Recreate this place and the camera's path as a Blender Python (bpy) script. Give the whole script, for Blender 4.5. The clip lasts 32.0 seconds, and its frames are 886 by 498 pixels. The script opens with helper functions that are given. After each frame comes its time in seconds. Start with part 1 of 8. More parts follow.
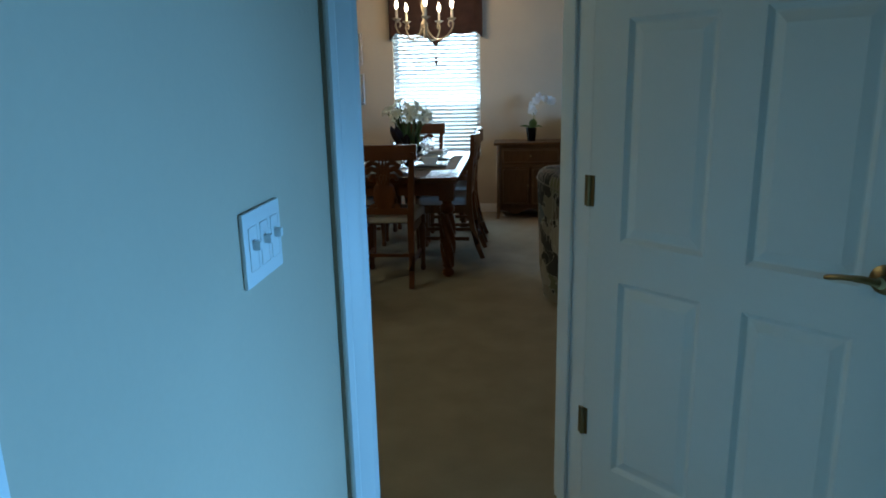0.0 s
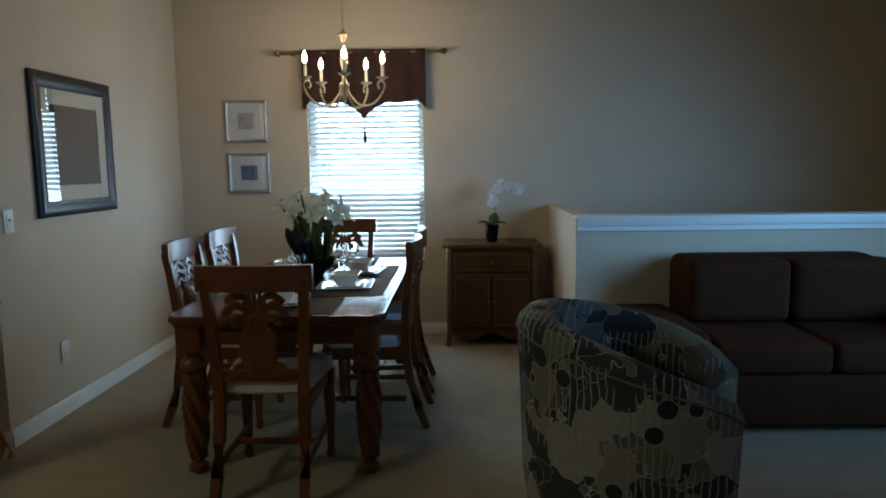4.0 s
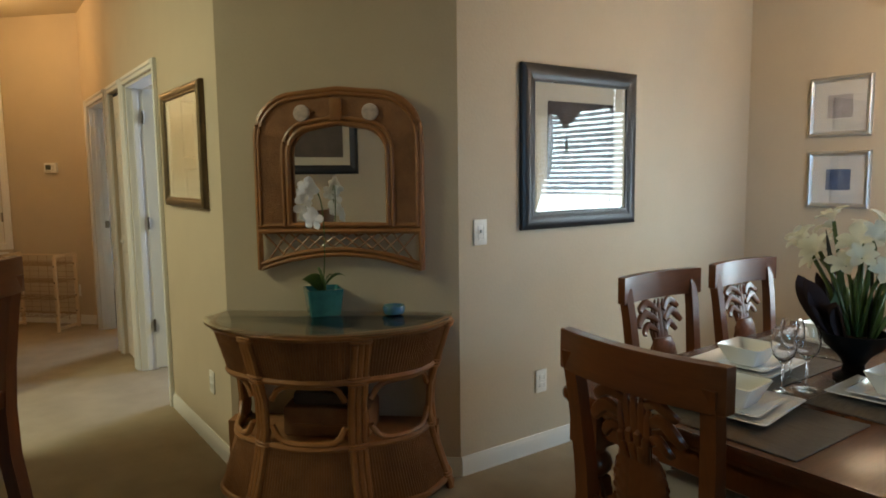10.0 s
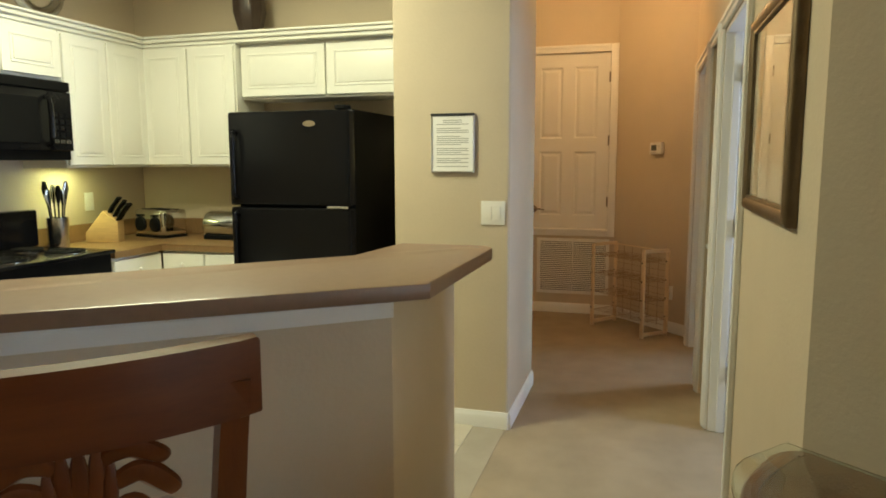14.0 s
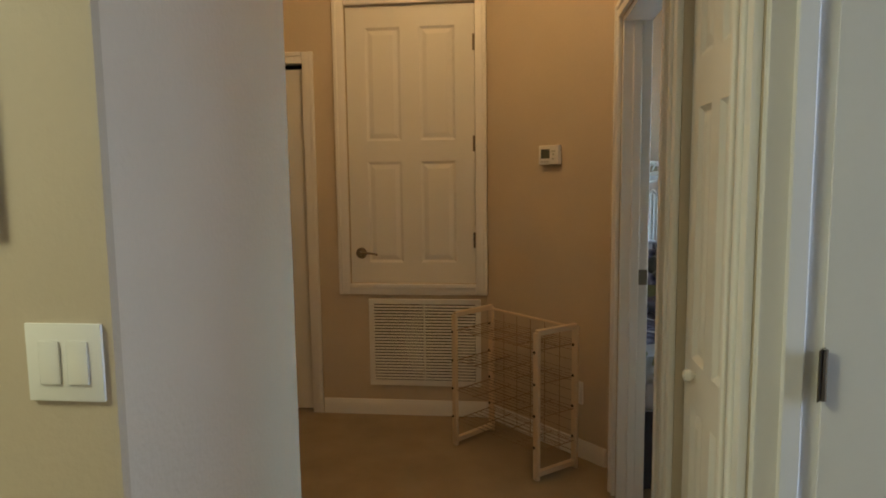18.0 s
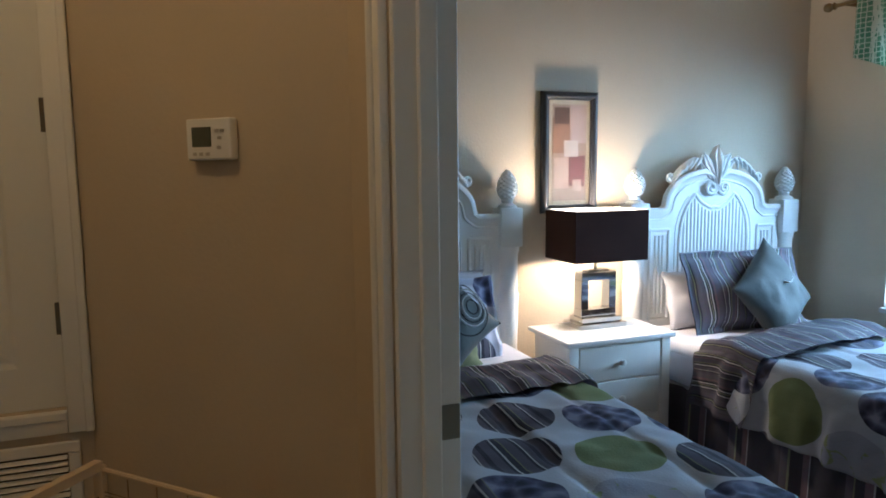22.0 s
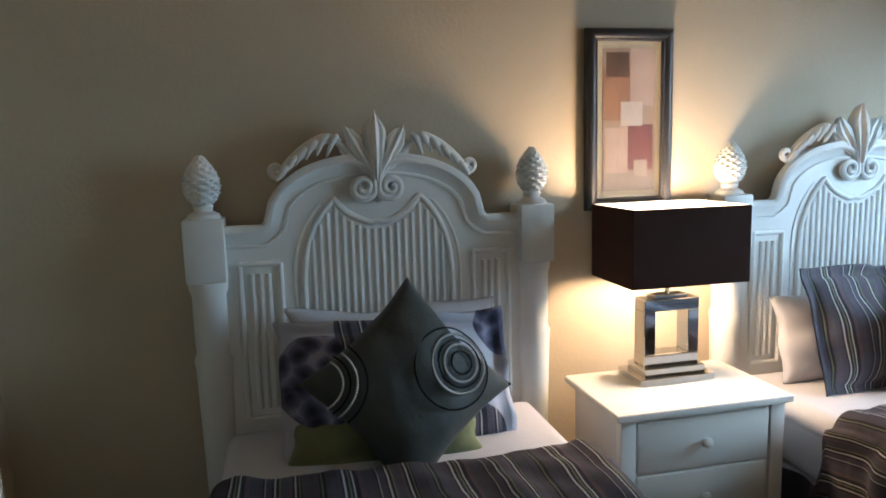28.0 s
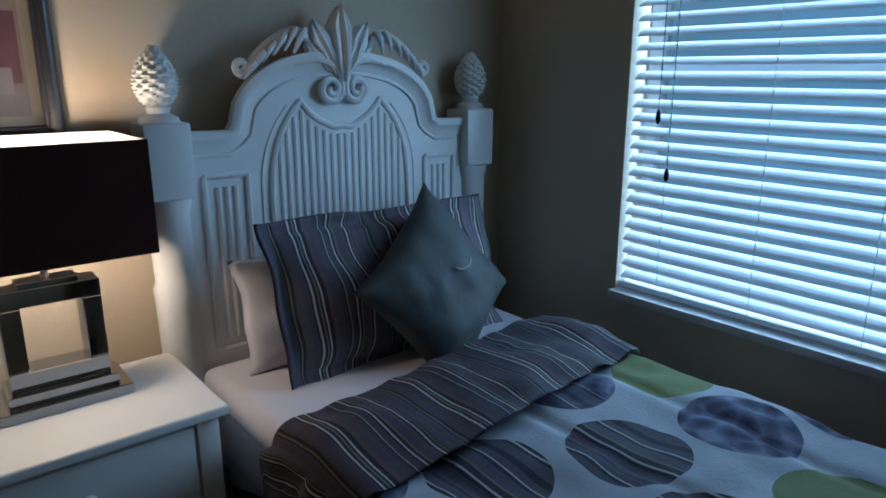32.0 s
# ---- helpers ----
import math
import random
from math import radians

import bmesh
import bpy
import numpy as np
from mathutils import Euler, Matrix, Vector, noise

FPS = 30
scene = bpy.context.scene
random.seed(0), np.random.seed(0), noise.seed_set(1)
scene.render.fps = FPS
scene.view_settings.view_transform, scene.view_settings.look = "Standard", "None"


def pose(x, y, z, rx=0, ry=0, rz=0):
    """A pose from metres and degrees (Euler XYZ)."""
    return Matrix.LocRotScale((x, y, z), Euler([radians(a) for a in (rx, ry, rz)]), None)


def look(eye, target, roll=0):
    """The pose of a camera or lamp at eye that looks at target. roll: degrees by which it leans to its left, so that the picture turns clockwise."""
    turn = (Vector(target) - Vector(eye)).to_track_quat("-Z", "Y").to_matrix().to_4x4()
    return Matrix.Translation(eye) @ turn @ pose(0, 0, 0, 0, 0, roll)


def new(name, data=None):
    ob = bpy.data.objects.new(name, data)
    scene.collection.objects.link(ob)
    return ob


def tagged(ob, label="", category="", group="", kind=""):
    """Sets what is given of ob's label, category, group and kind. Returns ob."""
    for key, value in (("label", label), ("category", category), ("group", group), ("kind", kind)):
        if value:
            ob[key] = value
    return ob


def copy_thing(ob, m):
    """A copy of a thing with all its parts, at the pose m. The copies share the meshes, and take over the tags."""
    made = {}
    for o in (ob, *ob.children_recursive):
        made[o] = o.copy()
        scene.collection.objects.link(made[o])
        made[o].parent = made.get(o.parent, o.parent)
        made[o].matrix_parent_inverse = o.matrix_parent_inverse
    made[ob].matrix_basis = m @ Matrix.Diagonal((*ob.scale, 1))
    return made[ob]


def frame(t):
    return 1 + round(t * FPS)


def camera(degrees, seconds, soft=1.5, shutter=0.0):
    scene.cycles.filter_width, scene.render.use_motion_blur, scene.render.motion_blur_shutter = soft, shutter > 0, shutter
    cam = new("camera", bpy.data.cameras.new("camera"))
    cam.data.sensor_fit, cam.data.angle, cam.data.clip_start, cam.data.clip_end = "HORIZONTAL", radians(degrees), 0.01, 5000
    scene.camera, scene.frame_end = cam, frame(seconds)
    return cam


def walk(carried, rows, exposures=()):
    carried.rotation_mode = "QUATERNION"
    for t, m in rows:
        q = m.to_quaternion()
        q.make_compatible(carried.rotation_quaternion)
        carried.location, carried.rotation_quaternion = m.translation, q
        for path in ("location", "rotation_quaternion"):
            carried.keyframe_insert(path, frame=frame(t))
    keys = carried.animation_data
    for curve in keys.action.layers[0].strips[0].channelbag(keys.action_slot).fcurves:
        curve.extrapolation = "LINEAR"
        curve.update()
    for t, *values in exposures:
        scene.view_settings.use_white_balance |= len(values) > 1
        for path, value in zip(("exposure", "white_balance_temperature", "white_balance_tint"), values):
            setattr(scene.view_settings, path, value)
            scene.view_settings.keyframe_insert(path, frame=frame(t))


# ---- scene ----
cam = camera(66.3, 32.0, soft=1.8)
METRES, EYE, TILT, LEAN, TURN = 11.75, 1.405, 0.0, 0.0, 5.9
ROWS = [
    (0.0, 0.0, 0.0, 0.0, -0.29, -13.84, 1.2),
    (0.5, 0.0054, 0.0178, -0.0011, -4.55, -11.26, 1.2),
    (1.0, 0.0083, 0.0393, 0.0006, -6.39, -9.34, 0.86),
    (1.5, 0.0087, 0.0632, -0.0007, -7.17, -8.45, 0.68),
    (2.0, 0.0091, 0.0865, -0.0009, -6.31, -7.56, 0.2),
    (2.5, 0.0079, 0.1078, -0.0011, -6.78, -6.83, -0.41),
    (3.0, 0.0068, 0.1237, -0.0011, -6.74, -6.54, -0.25),
    (3.5, 0.0101, 0.1412, -0.0016, -5.54, -6.69, 0.29),
    (5.5, 0.0198, 0.2223, -0.0013, -1.68, -7.98, 1.12),
    (6.0, 0.0254, 0.2389, -0.002, 2.28, -7.89, 1.22),
    (6.5, 0.0309, 0.2553, -0.0014, 10.56, -8.26, 1.56),
    (7.0, 0.0351, 0.2634, -0.0002, 15.47, -8.47, 0.94),
    (7.5, 0.0424, 0.2679, 0.0004, 20.08, -7.97, -0.13),
    (8.0, 0.0468, 0.2699, -0.0, 25.7, -7.31, -0.51),
    (8.5, 0.0475, 0.2703, -0.0001, 31.66, -6.77, -0.15),
    (9.0, 0.046, 0.2702, 0.0002, 37.64, -6.26, 0.21),
    (9.5, 0.0453, 0.2721, 0.0003, 43.32, -5.84, 0.37),
    (10.0, 0.0402, 0.279, -0.0004, 48.83, -6.24, 0.69),
    (10.5, 0.0295, 0.2911, 0.0, 54.84, -6.57, 0.49),
    (11.0, 0.0213, 0.3037, -0.0004, 61.34, -6.66, 0.61),
    (11.5, 0.0147, 0.3161, -0.0001, 69.21, -6.54, 0.71),
    (12.0, 0.0007, 0.323, -0.0011, 77.58, -6.39, 1.2),
    (12.5, -0.0165, 0.3276, 0.0002, 86.38, -6.54, 1.45),
    (13.0, -0.0366, 0.3338, -0.0006, 93.87, -6.97, 1.24),
    (13.5, -0.0597, 0.3426, -0.0001, 98.28, -7.25, 0.47),
    (15.5, -0.1651, 0.3521, 0.0020, 102.43, -7.48, 0.22),
    (16.0, -0.1893, 0.3525, 0.0011, 100.16, -7.21, 1.21),
    (16.5, -0.2152, 0.3554, 0.0020, 98.40, -6.94, 0.97),
    (17.0, -0.2426, 0.3565, 0.0007, 95.62, -6.61, 0.65),
    (17.5, -0.2670, 0.3584, 0.0013, 91.89, -6.38, 0.60),
    (18.0, -0.2945, 0.3631, 0.0021, 90.81, -6.42, 0.72),
    (18.5, -0.3188, 0.3663, 0.0007, 90.72, -6.23, 0.59),
    (19.0, -0.3414, 0.3673, 0.0019, 90.62, -6.09, 0.19),
    (19.5, -0.3635, 0.3687, 0.0031, 89.6, -6.06, 0.59),
    (20.0, -0.3835, 0.3697, 0.0034, 87.59, -5.93, 0.4),
    (20.5, -0.4028, 0.3696, 0.0034, 79.95, -5.7, 0.39),
    (21.0, -0.4175, 0.3734, 0.0027, 74.37, -6.03, 0.75),
    (21.5, -0.4335, 0.3794, 0.0029, 68.93, -6.35, 0.83),
    (22.0, -0.4456, 0.3854, 0.0024, 63.67, -6.58, 0.63),
    (22.5, -0.4577, 0.3925, 0.0025, 57.72, -6.76, 0.58),
    (23.0, -0.4671, 0.3989, 0.0018, 51.35, -7.05, 0.19),
    (23.5, -0.4757, 0.4073, 0.002, 46.64, -7.59, -0.02),
    (24.0, -0.4849, 0.4146, 0.0017, 44.76, -7.59, -0.17),
    (24.5, -0.4925, 0.4211, 0.0008, 46.07, -7.51, -0.47),
    (25.0, -0.5012, 0.4283, 0.0013, 49.41, -7.56, -0.59),
    (25.5, -0.5078, 0.434, 0.0012, 52.82, -7.55, -0.2),
    (26.0, -0.5112, 0.4371, 0.0012, 56.65, -7.46, 0.29),
    (26.5, -0.5143, 0.442, 0.0013, 63.9, -7.33, 0.65),
    (28.5, -0.5154, 0.4527, 0.0016, 71.04, -8.11, 1.62),
    (29.0, -0.5166, 0.4589, 0.0011, 67.36, -8.81, 1.59),
    (29.5, -0.5201, 0.4678, -0.0002, 60.88, -9.73, 1.39),
    (30.0, -0.5276, 0.4805, -0.0002, 54.26, -10.67, 1.68),
    (30.5, -0.5294, 0.495, -0.0008, 49.64, -11.72, 2.03),
    (31.0, -0.5288, 0.5141, -0.001, 48.6, -12.58, 1.67),
    (31.5, -0.5291, 0.5251, -0.0012, 46.48, -13.42, 0.39),
    (32.0, -0.536, 0.5364, -0.0026, 44.64, -14.72, -0.04),
]
EXPOSURES = [(0.0, -1.42, 5800, 8), (1.0, -1.2, 5850, 8), (3.0, -1.5, 5700, 6), (5.5, -1.35, 5750, 7), (7.0, -1.7, 6050, 8), (8.0, -1.85, 6250, 9), (9.0, -1.18, 6600, 11), (10.0, -0.65, 6900, 12), (11.0, -0.68, 7350, 13), (12.0, -0.45, 6950, 13), (13.5, -0.38, 6950, 13), (16.0, -0.65, 6100, 10), (18.0, -0.9, 6550, 11), (19.0, -0.85, 6600, 21), (20.0, -0.65, 6600, 12), (21.0, -1.0, 5900, 10), (22.0, -1.42, 5350, 8), (23.0, -2.02, 5950, 9), (24.0, -2.7, 5750, 9), (25.0, -2.65, 6350, 11), (26.0, -2.05, 6650, 17), (28.5, -1.75, 6500, 11), (29.2, -1.85, 6250, 11), (30.0, -2.3, 5950, 10), (31.0, -3.1, 5650, 10), (32.0, -3.6, 5400, 9)]
walk(cam, [(t, pose(0, 0, EYE, TILT, LEAN, TURN) @ pose(METRES * x, METRES * y, METRES * z, 90 + pitch, roll, yaw)) for t, x, y, z, yaw, pitch, roll in ROWS], EXPOSURES)

# ---- light ----
world = bpy.data.worlds.new("world")
scene.world = world
world.use_nodes = True
sky = world.node_tree.nodes.new("ShaderNodeTexSky")
sky.sky_type, sky.sun_disc = "NISHITA", False
sky.sun_elevation, sky.sun_rotation = radians(50), radians(150)
world.node_tree.links.new(sky.outputs[0], world.node_tree.nodes["Background"].inputs[0])
world.node_tree.nodes["Background"].inputs[1].default_value = 0.1


def area_lamp(name, eye, target, sx, sy, watts, colour):
    lamp = bpy.data.lights.new(name, "AREA")
    lamp.shape, lamp.size, lamp.size_y, lamp.energy, lamp.color = "RECTANGLE", sx, sy, watts, colour
    ob = new(name, lamp)
    ob.matrix_world = look(eye, target)
    return ob


def point_lamp(name, at, watts, colour, radius=0.04):
    lamp = bpy.data.lights.new(name, "POINT")
    lamp.energy, lamp.color, lamp.shadow_soft_size = watts, colour, radius
    ob = new(name, lamp)
    ob.location = at
    return ob


sun = bpy.data.lights.new("sun", "SUN")
sun.energy, sun.angle, sun.color = 2.5, radians(0.5), (1, 0.95, 0.88)
new("sun", sun).matrix_world = look((0, 0, 20), (-3, 9, 0))
area_lamp("dining_window_light", (-0.795, 7.50, 1.35), (-0.795, 4.0, 2.6), 0.92, 1.40, 75, (0.62, 0.84, 1.0))
area_lamp("bedroom_window_light", (-7.76, 7.50, 1.40), (-7.76, 0, 1.7), 0.88, 1.40, 315, (0.50, 0.76, 1.0))
area_lamp("living_window_light", (3.55, 4.0, 1.5), (1.1, 6.1, 0.9), 1.6, 1.6, 36, (0.28, 0.60, 1.0)).data.spread = radians(70)
area_lamp("entry_window_light", (1.66, 1.02, 0.60), (-0.4, 0.20, 0.30), 0.8, 0.8, 66, (0.19, 0.54, 1.0)).data.spread = radians(105)
area_lamp("side_room_window_light", (-4.85, 6.05, 1.5), (-4.85, 4, 1.3), 0.7, 1.0, 75, (0.52, 0.70, 1.0))
area_lamp("kitchen_ceiling_light", (-3.70, 1.9, 2.86), (-3.62, 2.25, 0), 0.8, 0.4, 92, (0.95, 1.0, 0.68))
point_lamp("hall_globe_light", (-6.65, 3.37, 2.74), 34, (1.0, 0.62, 0.26), 0.09)
for k in range(5):
    turn = radians(208 + 72 * k)
    point_lamp("chandelier_light", (-0.80 + 0.262 * math.cos(turn), 6.48 + 0.262 * math.sin(turn), 2.085), 6.5, (1.0, 0.74, 0.48), 0.015)
point_lamp("bedside_lamp_light", (-8.562, 5.852, 1.075), 78, (1.0, 0.73, 0.48), 0.035)
point_lamp("bedside_lamp_upper_light", (-8.562, 5.852, 1.175), 42, (1.0, 0.75, 0.52), 0.03)
area_lamp("hood_light", (-4.75, 0.62, 1.37), (-4.75, 0.55, 0), 0.18, 0.08, 3.2, (0.85, 1.0, 0.42))

# ---- materials ----


def shade(name, rgb, rough=0.6, var=0.12, scale=6.0, bump=0.0, bump_scale=80.0, metal=0.0, spec=0.5, coat=0.0, per_object=0.0, trans=0.0, dirt=None, stretch=None):
    """A surface with variation at two scales and fine relief."""
    m = bpy.data.materials.new(name)
    m.use_nodes = True
    nt = m.node_tree
    n, l = nt.nodes, nt.links
    b = n["Principled BSDF"]
    tc = n.new("ShaderNodeTexCoord")
    mp = n.new("ShaderNodeMapping")
    if stretch:
        mp.inputs["Scale"].default_value = stretch
    l.new(tc.outputs["Object"], mp.inputs["Vector"])
    big, fine = n.new("ShaderNodeTexNoise"), n.new("ShaderNodeTexNoise")
    big.inputs["Scale"].default_value, big.inputs["Detail"].default_value = scale, 4
    fine.inputs["Scale"].default_value, fine.inputs["Detail"].default_value = bump_scale, 3
    l.new(mp.outputs[0], big.inputs["Vector"])
    l.new(mp.outputs[0], fine.inputs["Vector"])
    mix = n.new("ShaderNodeMix")
    mix.data_type = "RGBA"
    dark = dirt if dirt else tuple(c * (1 - 2 * var) for c in rgb)
    light = tuple(min(1, c * (1 + var)) for c in rgb)
    mix.inputs["A"].default_value, mix.inputs["B"].default_value = (*dark, 1), (*light, 1)
    add = n.new("ShaderNodeMath")
    add.operation = "MULTIPLY_ADD"
    add.inputs[1].default_value = 0.35
    l.new(fine.outputs[0], add.inputs[0])
    half = n.new("ShaderNodeMath")
    half.operation = "MULTIPLY_ADD"
    half.inputs[1].default_value, half.inputs[2].default_value = 1.0, -0.05
    l.new(big.outputs[0], half.inputs[0])
    l.new(half.outputs[0], add.inputs[2])
    l.new(add.outputs[0], mix.inputs["Factor"])
    colour = mix.outputs["Result"]
    if per_object:
        info, hsv = n.new("ShaderNodeObjectInfo"), n.new("ShaderNodeHueSaturation")
        rng = n.new("ShaderNodeMapRange")
        rng.inputs["To Min"].default_value, rng.inputs["To Max"].default_value = 1 - per_object, 1 + per_object
        l.new(info.outputs["Random"], rng.inputs["Value"])
        l.new(rng.outputs[0], hsv.inputs["Value"])
        l.new(colour, hsv.inputs["Color"])
        colour = hsv.outputs[0]
    l.new(colour, b.inputs["Base Color"])
    b.inputs["Roughness"].default_value, b.inputs["Metallic"].default_value = rough, metal
    b.inputs["Specular IOR Level"].default_value = spec
    b.inputs["Coat Weight"].default_value = coat
    b.inputs["Coat Roughness"].default_value = 0.12
    if bump:
        bp = n.new("ShaderNodeBump")
        bp.inputs["Strength"].default_value, bp.inputs["Distance"].default_value = bump, 0.004
        l.new(fine.outputs[0], bp.inputs["Height"])
        l.new(bp.outputs[0], b.inputs["Normal"])
    if trans:
        tr, ms = n.new("ShaderNodeBsdfTranslucent"), n.new("ShaderNodeMixShader")
        l.new(colour, tr.inputs["Color"])
        ms.inputs[0].default_value = trans
        l.new(b.outputs[0], ms.inputs[1])
        l.new(tr.outputs[0], ms.inputs[2])
        l.new(ms.outputs[0], n["Material Output"].inputs["Surface"])
    return m


def glow(name, rgb, strength):
    m = bpy.data.materials.new(name)
    m.use_nodes = True
    b = m.node_tree.nodes["Principled BSDF"]
    b.inputs["Base Color"].default_value = (*rgb, 1)
    b.inputs["Emission Color"].default_value = (*rgb, 1)
    b.inputs["Emission Strength"].default_value = strength
    return m


def glass(name, rgb=(1, 1, 1), rough=0.0):
    m = bpy.data.materials.new(name)
    m.use_nodes = True
    b = m.node_tree.nodes["Principled BSDF"]
    b.inputs["Base Color"].default_value = (*rgb, 1)
    b.inputs["Transmission Weight"].default_value = 1
    b.inputs["Roughness"].default_value = rough
    b.inputs["IOR"].default_value = 1.45
    return m


def uv_stripes(name, stops, repeat, rough=0.8, axis=0, cross=False):
    """Woven stripes along the cloth, from (place, colour) pairs, repeated every so many metres."""
    m = shade(name, (0.2, 0.2, 0.2), rough=rough)
    nt = m.node_tree
    n, l = nt.nodes, nt.links
    uv, sep = n.new("ShaderNodeUVMap"), n.new("ShaderNodeSeparateXYZ")
    l.new(uv.outputs[0], sep.inputs[0])
    wob = n.new("ShaderNodeMath")
    wob.operation = "MULTIPLY"
    wob.inputs[1].default_value = 1 / repeat
    l.new(sep.outputs[axis], wob.inputs[0])
    fr = n.new("ShaderNodeMath")
    fr.operation = "FRACT"
    l.new(wob.outputs[0], fr.inputs[0])
    ramp = n.new("ShaderNodeValToRGB")
    ramp.color_ramp.interpolation = "CONSTANT"
    els = ramp.color_ramp.elements
    while len(els) < len(stops):
        els.new(0.5)
    for e, (p, c) in zip(els, stops):
        e.position, e.color = p, (*c, 1)
    l.new(fr.outputs[0], ramp.inputs[0])
    weave, mx = n.new("ShaderNodeTexNoise"), n.new("ShaderNodeMix")
    weave.inputs["Scale"].default_value = 60
    l.new(uv.outputs[0], weave.inputs["Vector"])
    mx.data_type, mx.blend_type = "RGBA", "MULTIPLY"
    mx.inputs["Factor"].default_value = 0.45
    l.new(ramp.outputs[0], mx.inputs["A"])
    l.new(weave.outputs[1], mx.inputs["B"])
    gain = n.new("ShaderNodeHueSaturation")
    gain.inputs["Saturation"].default_value, gain.inputs["Value"].default_value = 0.9, 1.25
    l.new(mx.outputs["Result"], gain.inputs["Color"])
    l.new(gain.outputs[0], n["Principled BSDF"].inputs["Base Color"])
    return m


PAINT = shade("beige_wall_paint", (0.56, 0.47, 0.35), 0.75, 0.045, 3.5, 0.22, 75)
CEIL = shade("ceiling_texture", (0.66, 0.58, 0.44), 0.9, 0.05, 4, 0.6, 60)
TRIM = shade("white_trim_paint", (0.78, 0.77, 0.74), 0.4, 0.03, 3, 0.03, 90)
DOORW = shade("white_door_paint", (0.72, 0.71, 0.67), 0.45, 0.03, 3, 0.05, 70)
CARPET = shade("beige_carpet", (0.335, 0.27, 0.19), 0.95, 0.17, 4.5, 1.0, 170, spec=0.1)
WOOD = shade("cherry_wood", (0.122, 0.034, 0.0078), 0.34, 0.34, 6, 0.04, 40, spec=0.35, coat=0.16, stretch=(4, 4, 0.5))
RAILWOOD = shade("cherry_wood_lengthwise", (0.122, 0.034, 0.0078), 0.32, 0.34, 6, 0.04, 40, spec=0.35, coat=0.18, stretch=(0.5, 4, 4))
WOODT = shade("table_wood", (0.098, 0.028, 0.009), 0.24, 0.32, 4, 0.0, 40, spec=0.32, coat=0.08, stretch=(4, 0.5, 3))
CREAM = shade("cream_seat_cloth", (0.50, 0.44, 0.395), 0.85, 0.06, 9, 0.3, 300)
# Brightened copy of the white slat: extra translucency adds to the daylight on it.
BLINDSUN = shade("sunlit_blind_slat", (0.82, 0.84, 0.85), 0.5, 0.02, 3, 0, trans=0.28)
BLIND = shade("white_blind_slat", (0.80, 0.82, 0.84), 0.5, 0.02, 3, 0, trans=0.09)
RATTAN = shade("rattan_pole", (0.31, 0.13, 0.042), 0.42, 0.25, 12, 0.2, 90, coat=0.15)
WICKER = shade("woven_rattan", (0.29, 0.125, 0.046), 0.6, 0.30, 14, 0.8, 120)
IRON = shade("antique_cream_iron", (0.42, 0.34, 0.22), 0.45, 0.25, 20, 0.2, 90, metal=0.3)
CANDLE = shade("candle_sleeve", (0.75, 0.68, 0.52), 0.5, 0.05)
BULB = glow("flame_bulb", (1.0, 0.74, 0.42), 60)
BROWNCLOTH = shade("brown_valance_cloth", (0.085, 0.038, 0.026), 0.85, 0.3, 14, 0.5, 160)
BLACKF = shade("black_frame_lacquer", (0.020, 0.020, 0.024), 0.35, 0.3, 8, 0.08, 60)
SILVER = shade("silver_frame", (0.52, 0.50, 0.46), 0.38, 0.15, 10, 0.1, 80, metal=0.7)
BRONZE = shade("bronze_frame", (0.16, 0.11, 0.06), 0.35, 0.3, 9, 0.15, 50, metal=0.6)
MATBOARD = shade("cream_mat_board", (0.62, 0.55, 0.42), 0.85, 0.03)
PAPER = shade("white_paper", (0.84, 0.84, 0.83), 0.8, 0.02)
MATWHITE = shade("white_mat_board", (0.70, 0.67, 0.60), 0.85, 0.03)
PLASTIC = shade("white_plastic", (0.80, 0.79, 0.76), 0.35, 0.02)
CERAMIC = shade("white_glazed_ceramic", (0.82, 0.81, 0.78), 0.12, 0.02, coat=0.5)
BLACKGLOSS = shade("black_gloss_enamel", (0.006, 0.006, 0.007), 0.20, 0.2, 4, 0.03, 60, spec=0.16, coat=0.0)
BLACKMATT = shade("black_matt", (0.007, 0.007, 0.007), 0.55, 0.2, spec=0.07)
CHROME = shade("chrome", (0.72, 0.72, 0.73), 0.07, 0.03, metal=1.0)
NICKEL = shade("dull_nickel", (0.20, 0.17, 0.13), 0.3, 0.1, metal=1.0)
BRASS = shade("aged_brass", (0.30, 0.21, 0.10), 0.35, 0.2, metal=1.0)
MIRROR = shade("mirror_silver", (0.86, 0.87, 0.86), 0.0, 0.0, metal=1.0)
LEAF = shade("green_leaf", (0.09, 0.14, 0.04), 0.42, 0.3, 12, 0.1, trans=0.25)
LEAFDARK = shade("dark_leaf", (0.022, 0.026, 0.016), 0.5, 0.3, 12, 0.1)
PETAL = shade("white_petal", (0.76, 0.72, 0.56), 0.6, 0.06, 25, 0.1, trans=0.3)
PETALW = shade("orchid_petal", (0.82, 0.81, 0.80), 0.6, 0.05, 25, 0.1, trans=0.3)
TEAL = shade("turquoise_glaze", (0.045, 0.215, 0.215), 0.15, 0.2, 14, 0.12, 45, coat=0.6, dirt=(0.008, 0.055, 0.075))
BLUEGLASS = shade("blue_green_glass", (0.006, 0.05, 0.22), 0.08, 0.5, 26, coat=0.6, dirt=(0.10, 0.24, 0.015))
BURGUNDY = shade("dark_burgundy_leaf", (0.034, 0.016, 0.017), 0.8, 0.2)
RUNNER = shade("woven_place_mat", (0.15, 0.108, 0.070), 0.85, 0.42, 30, 1.0, 160, stretch=(0.6, 8, 1))
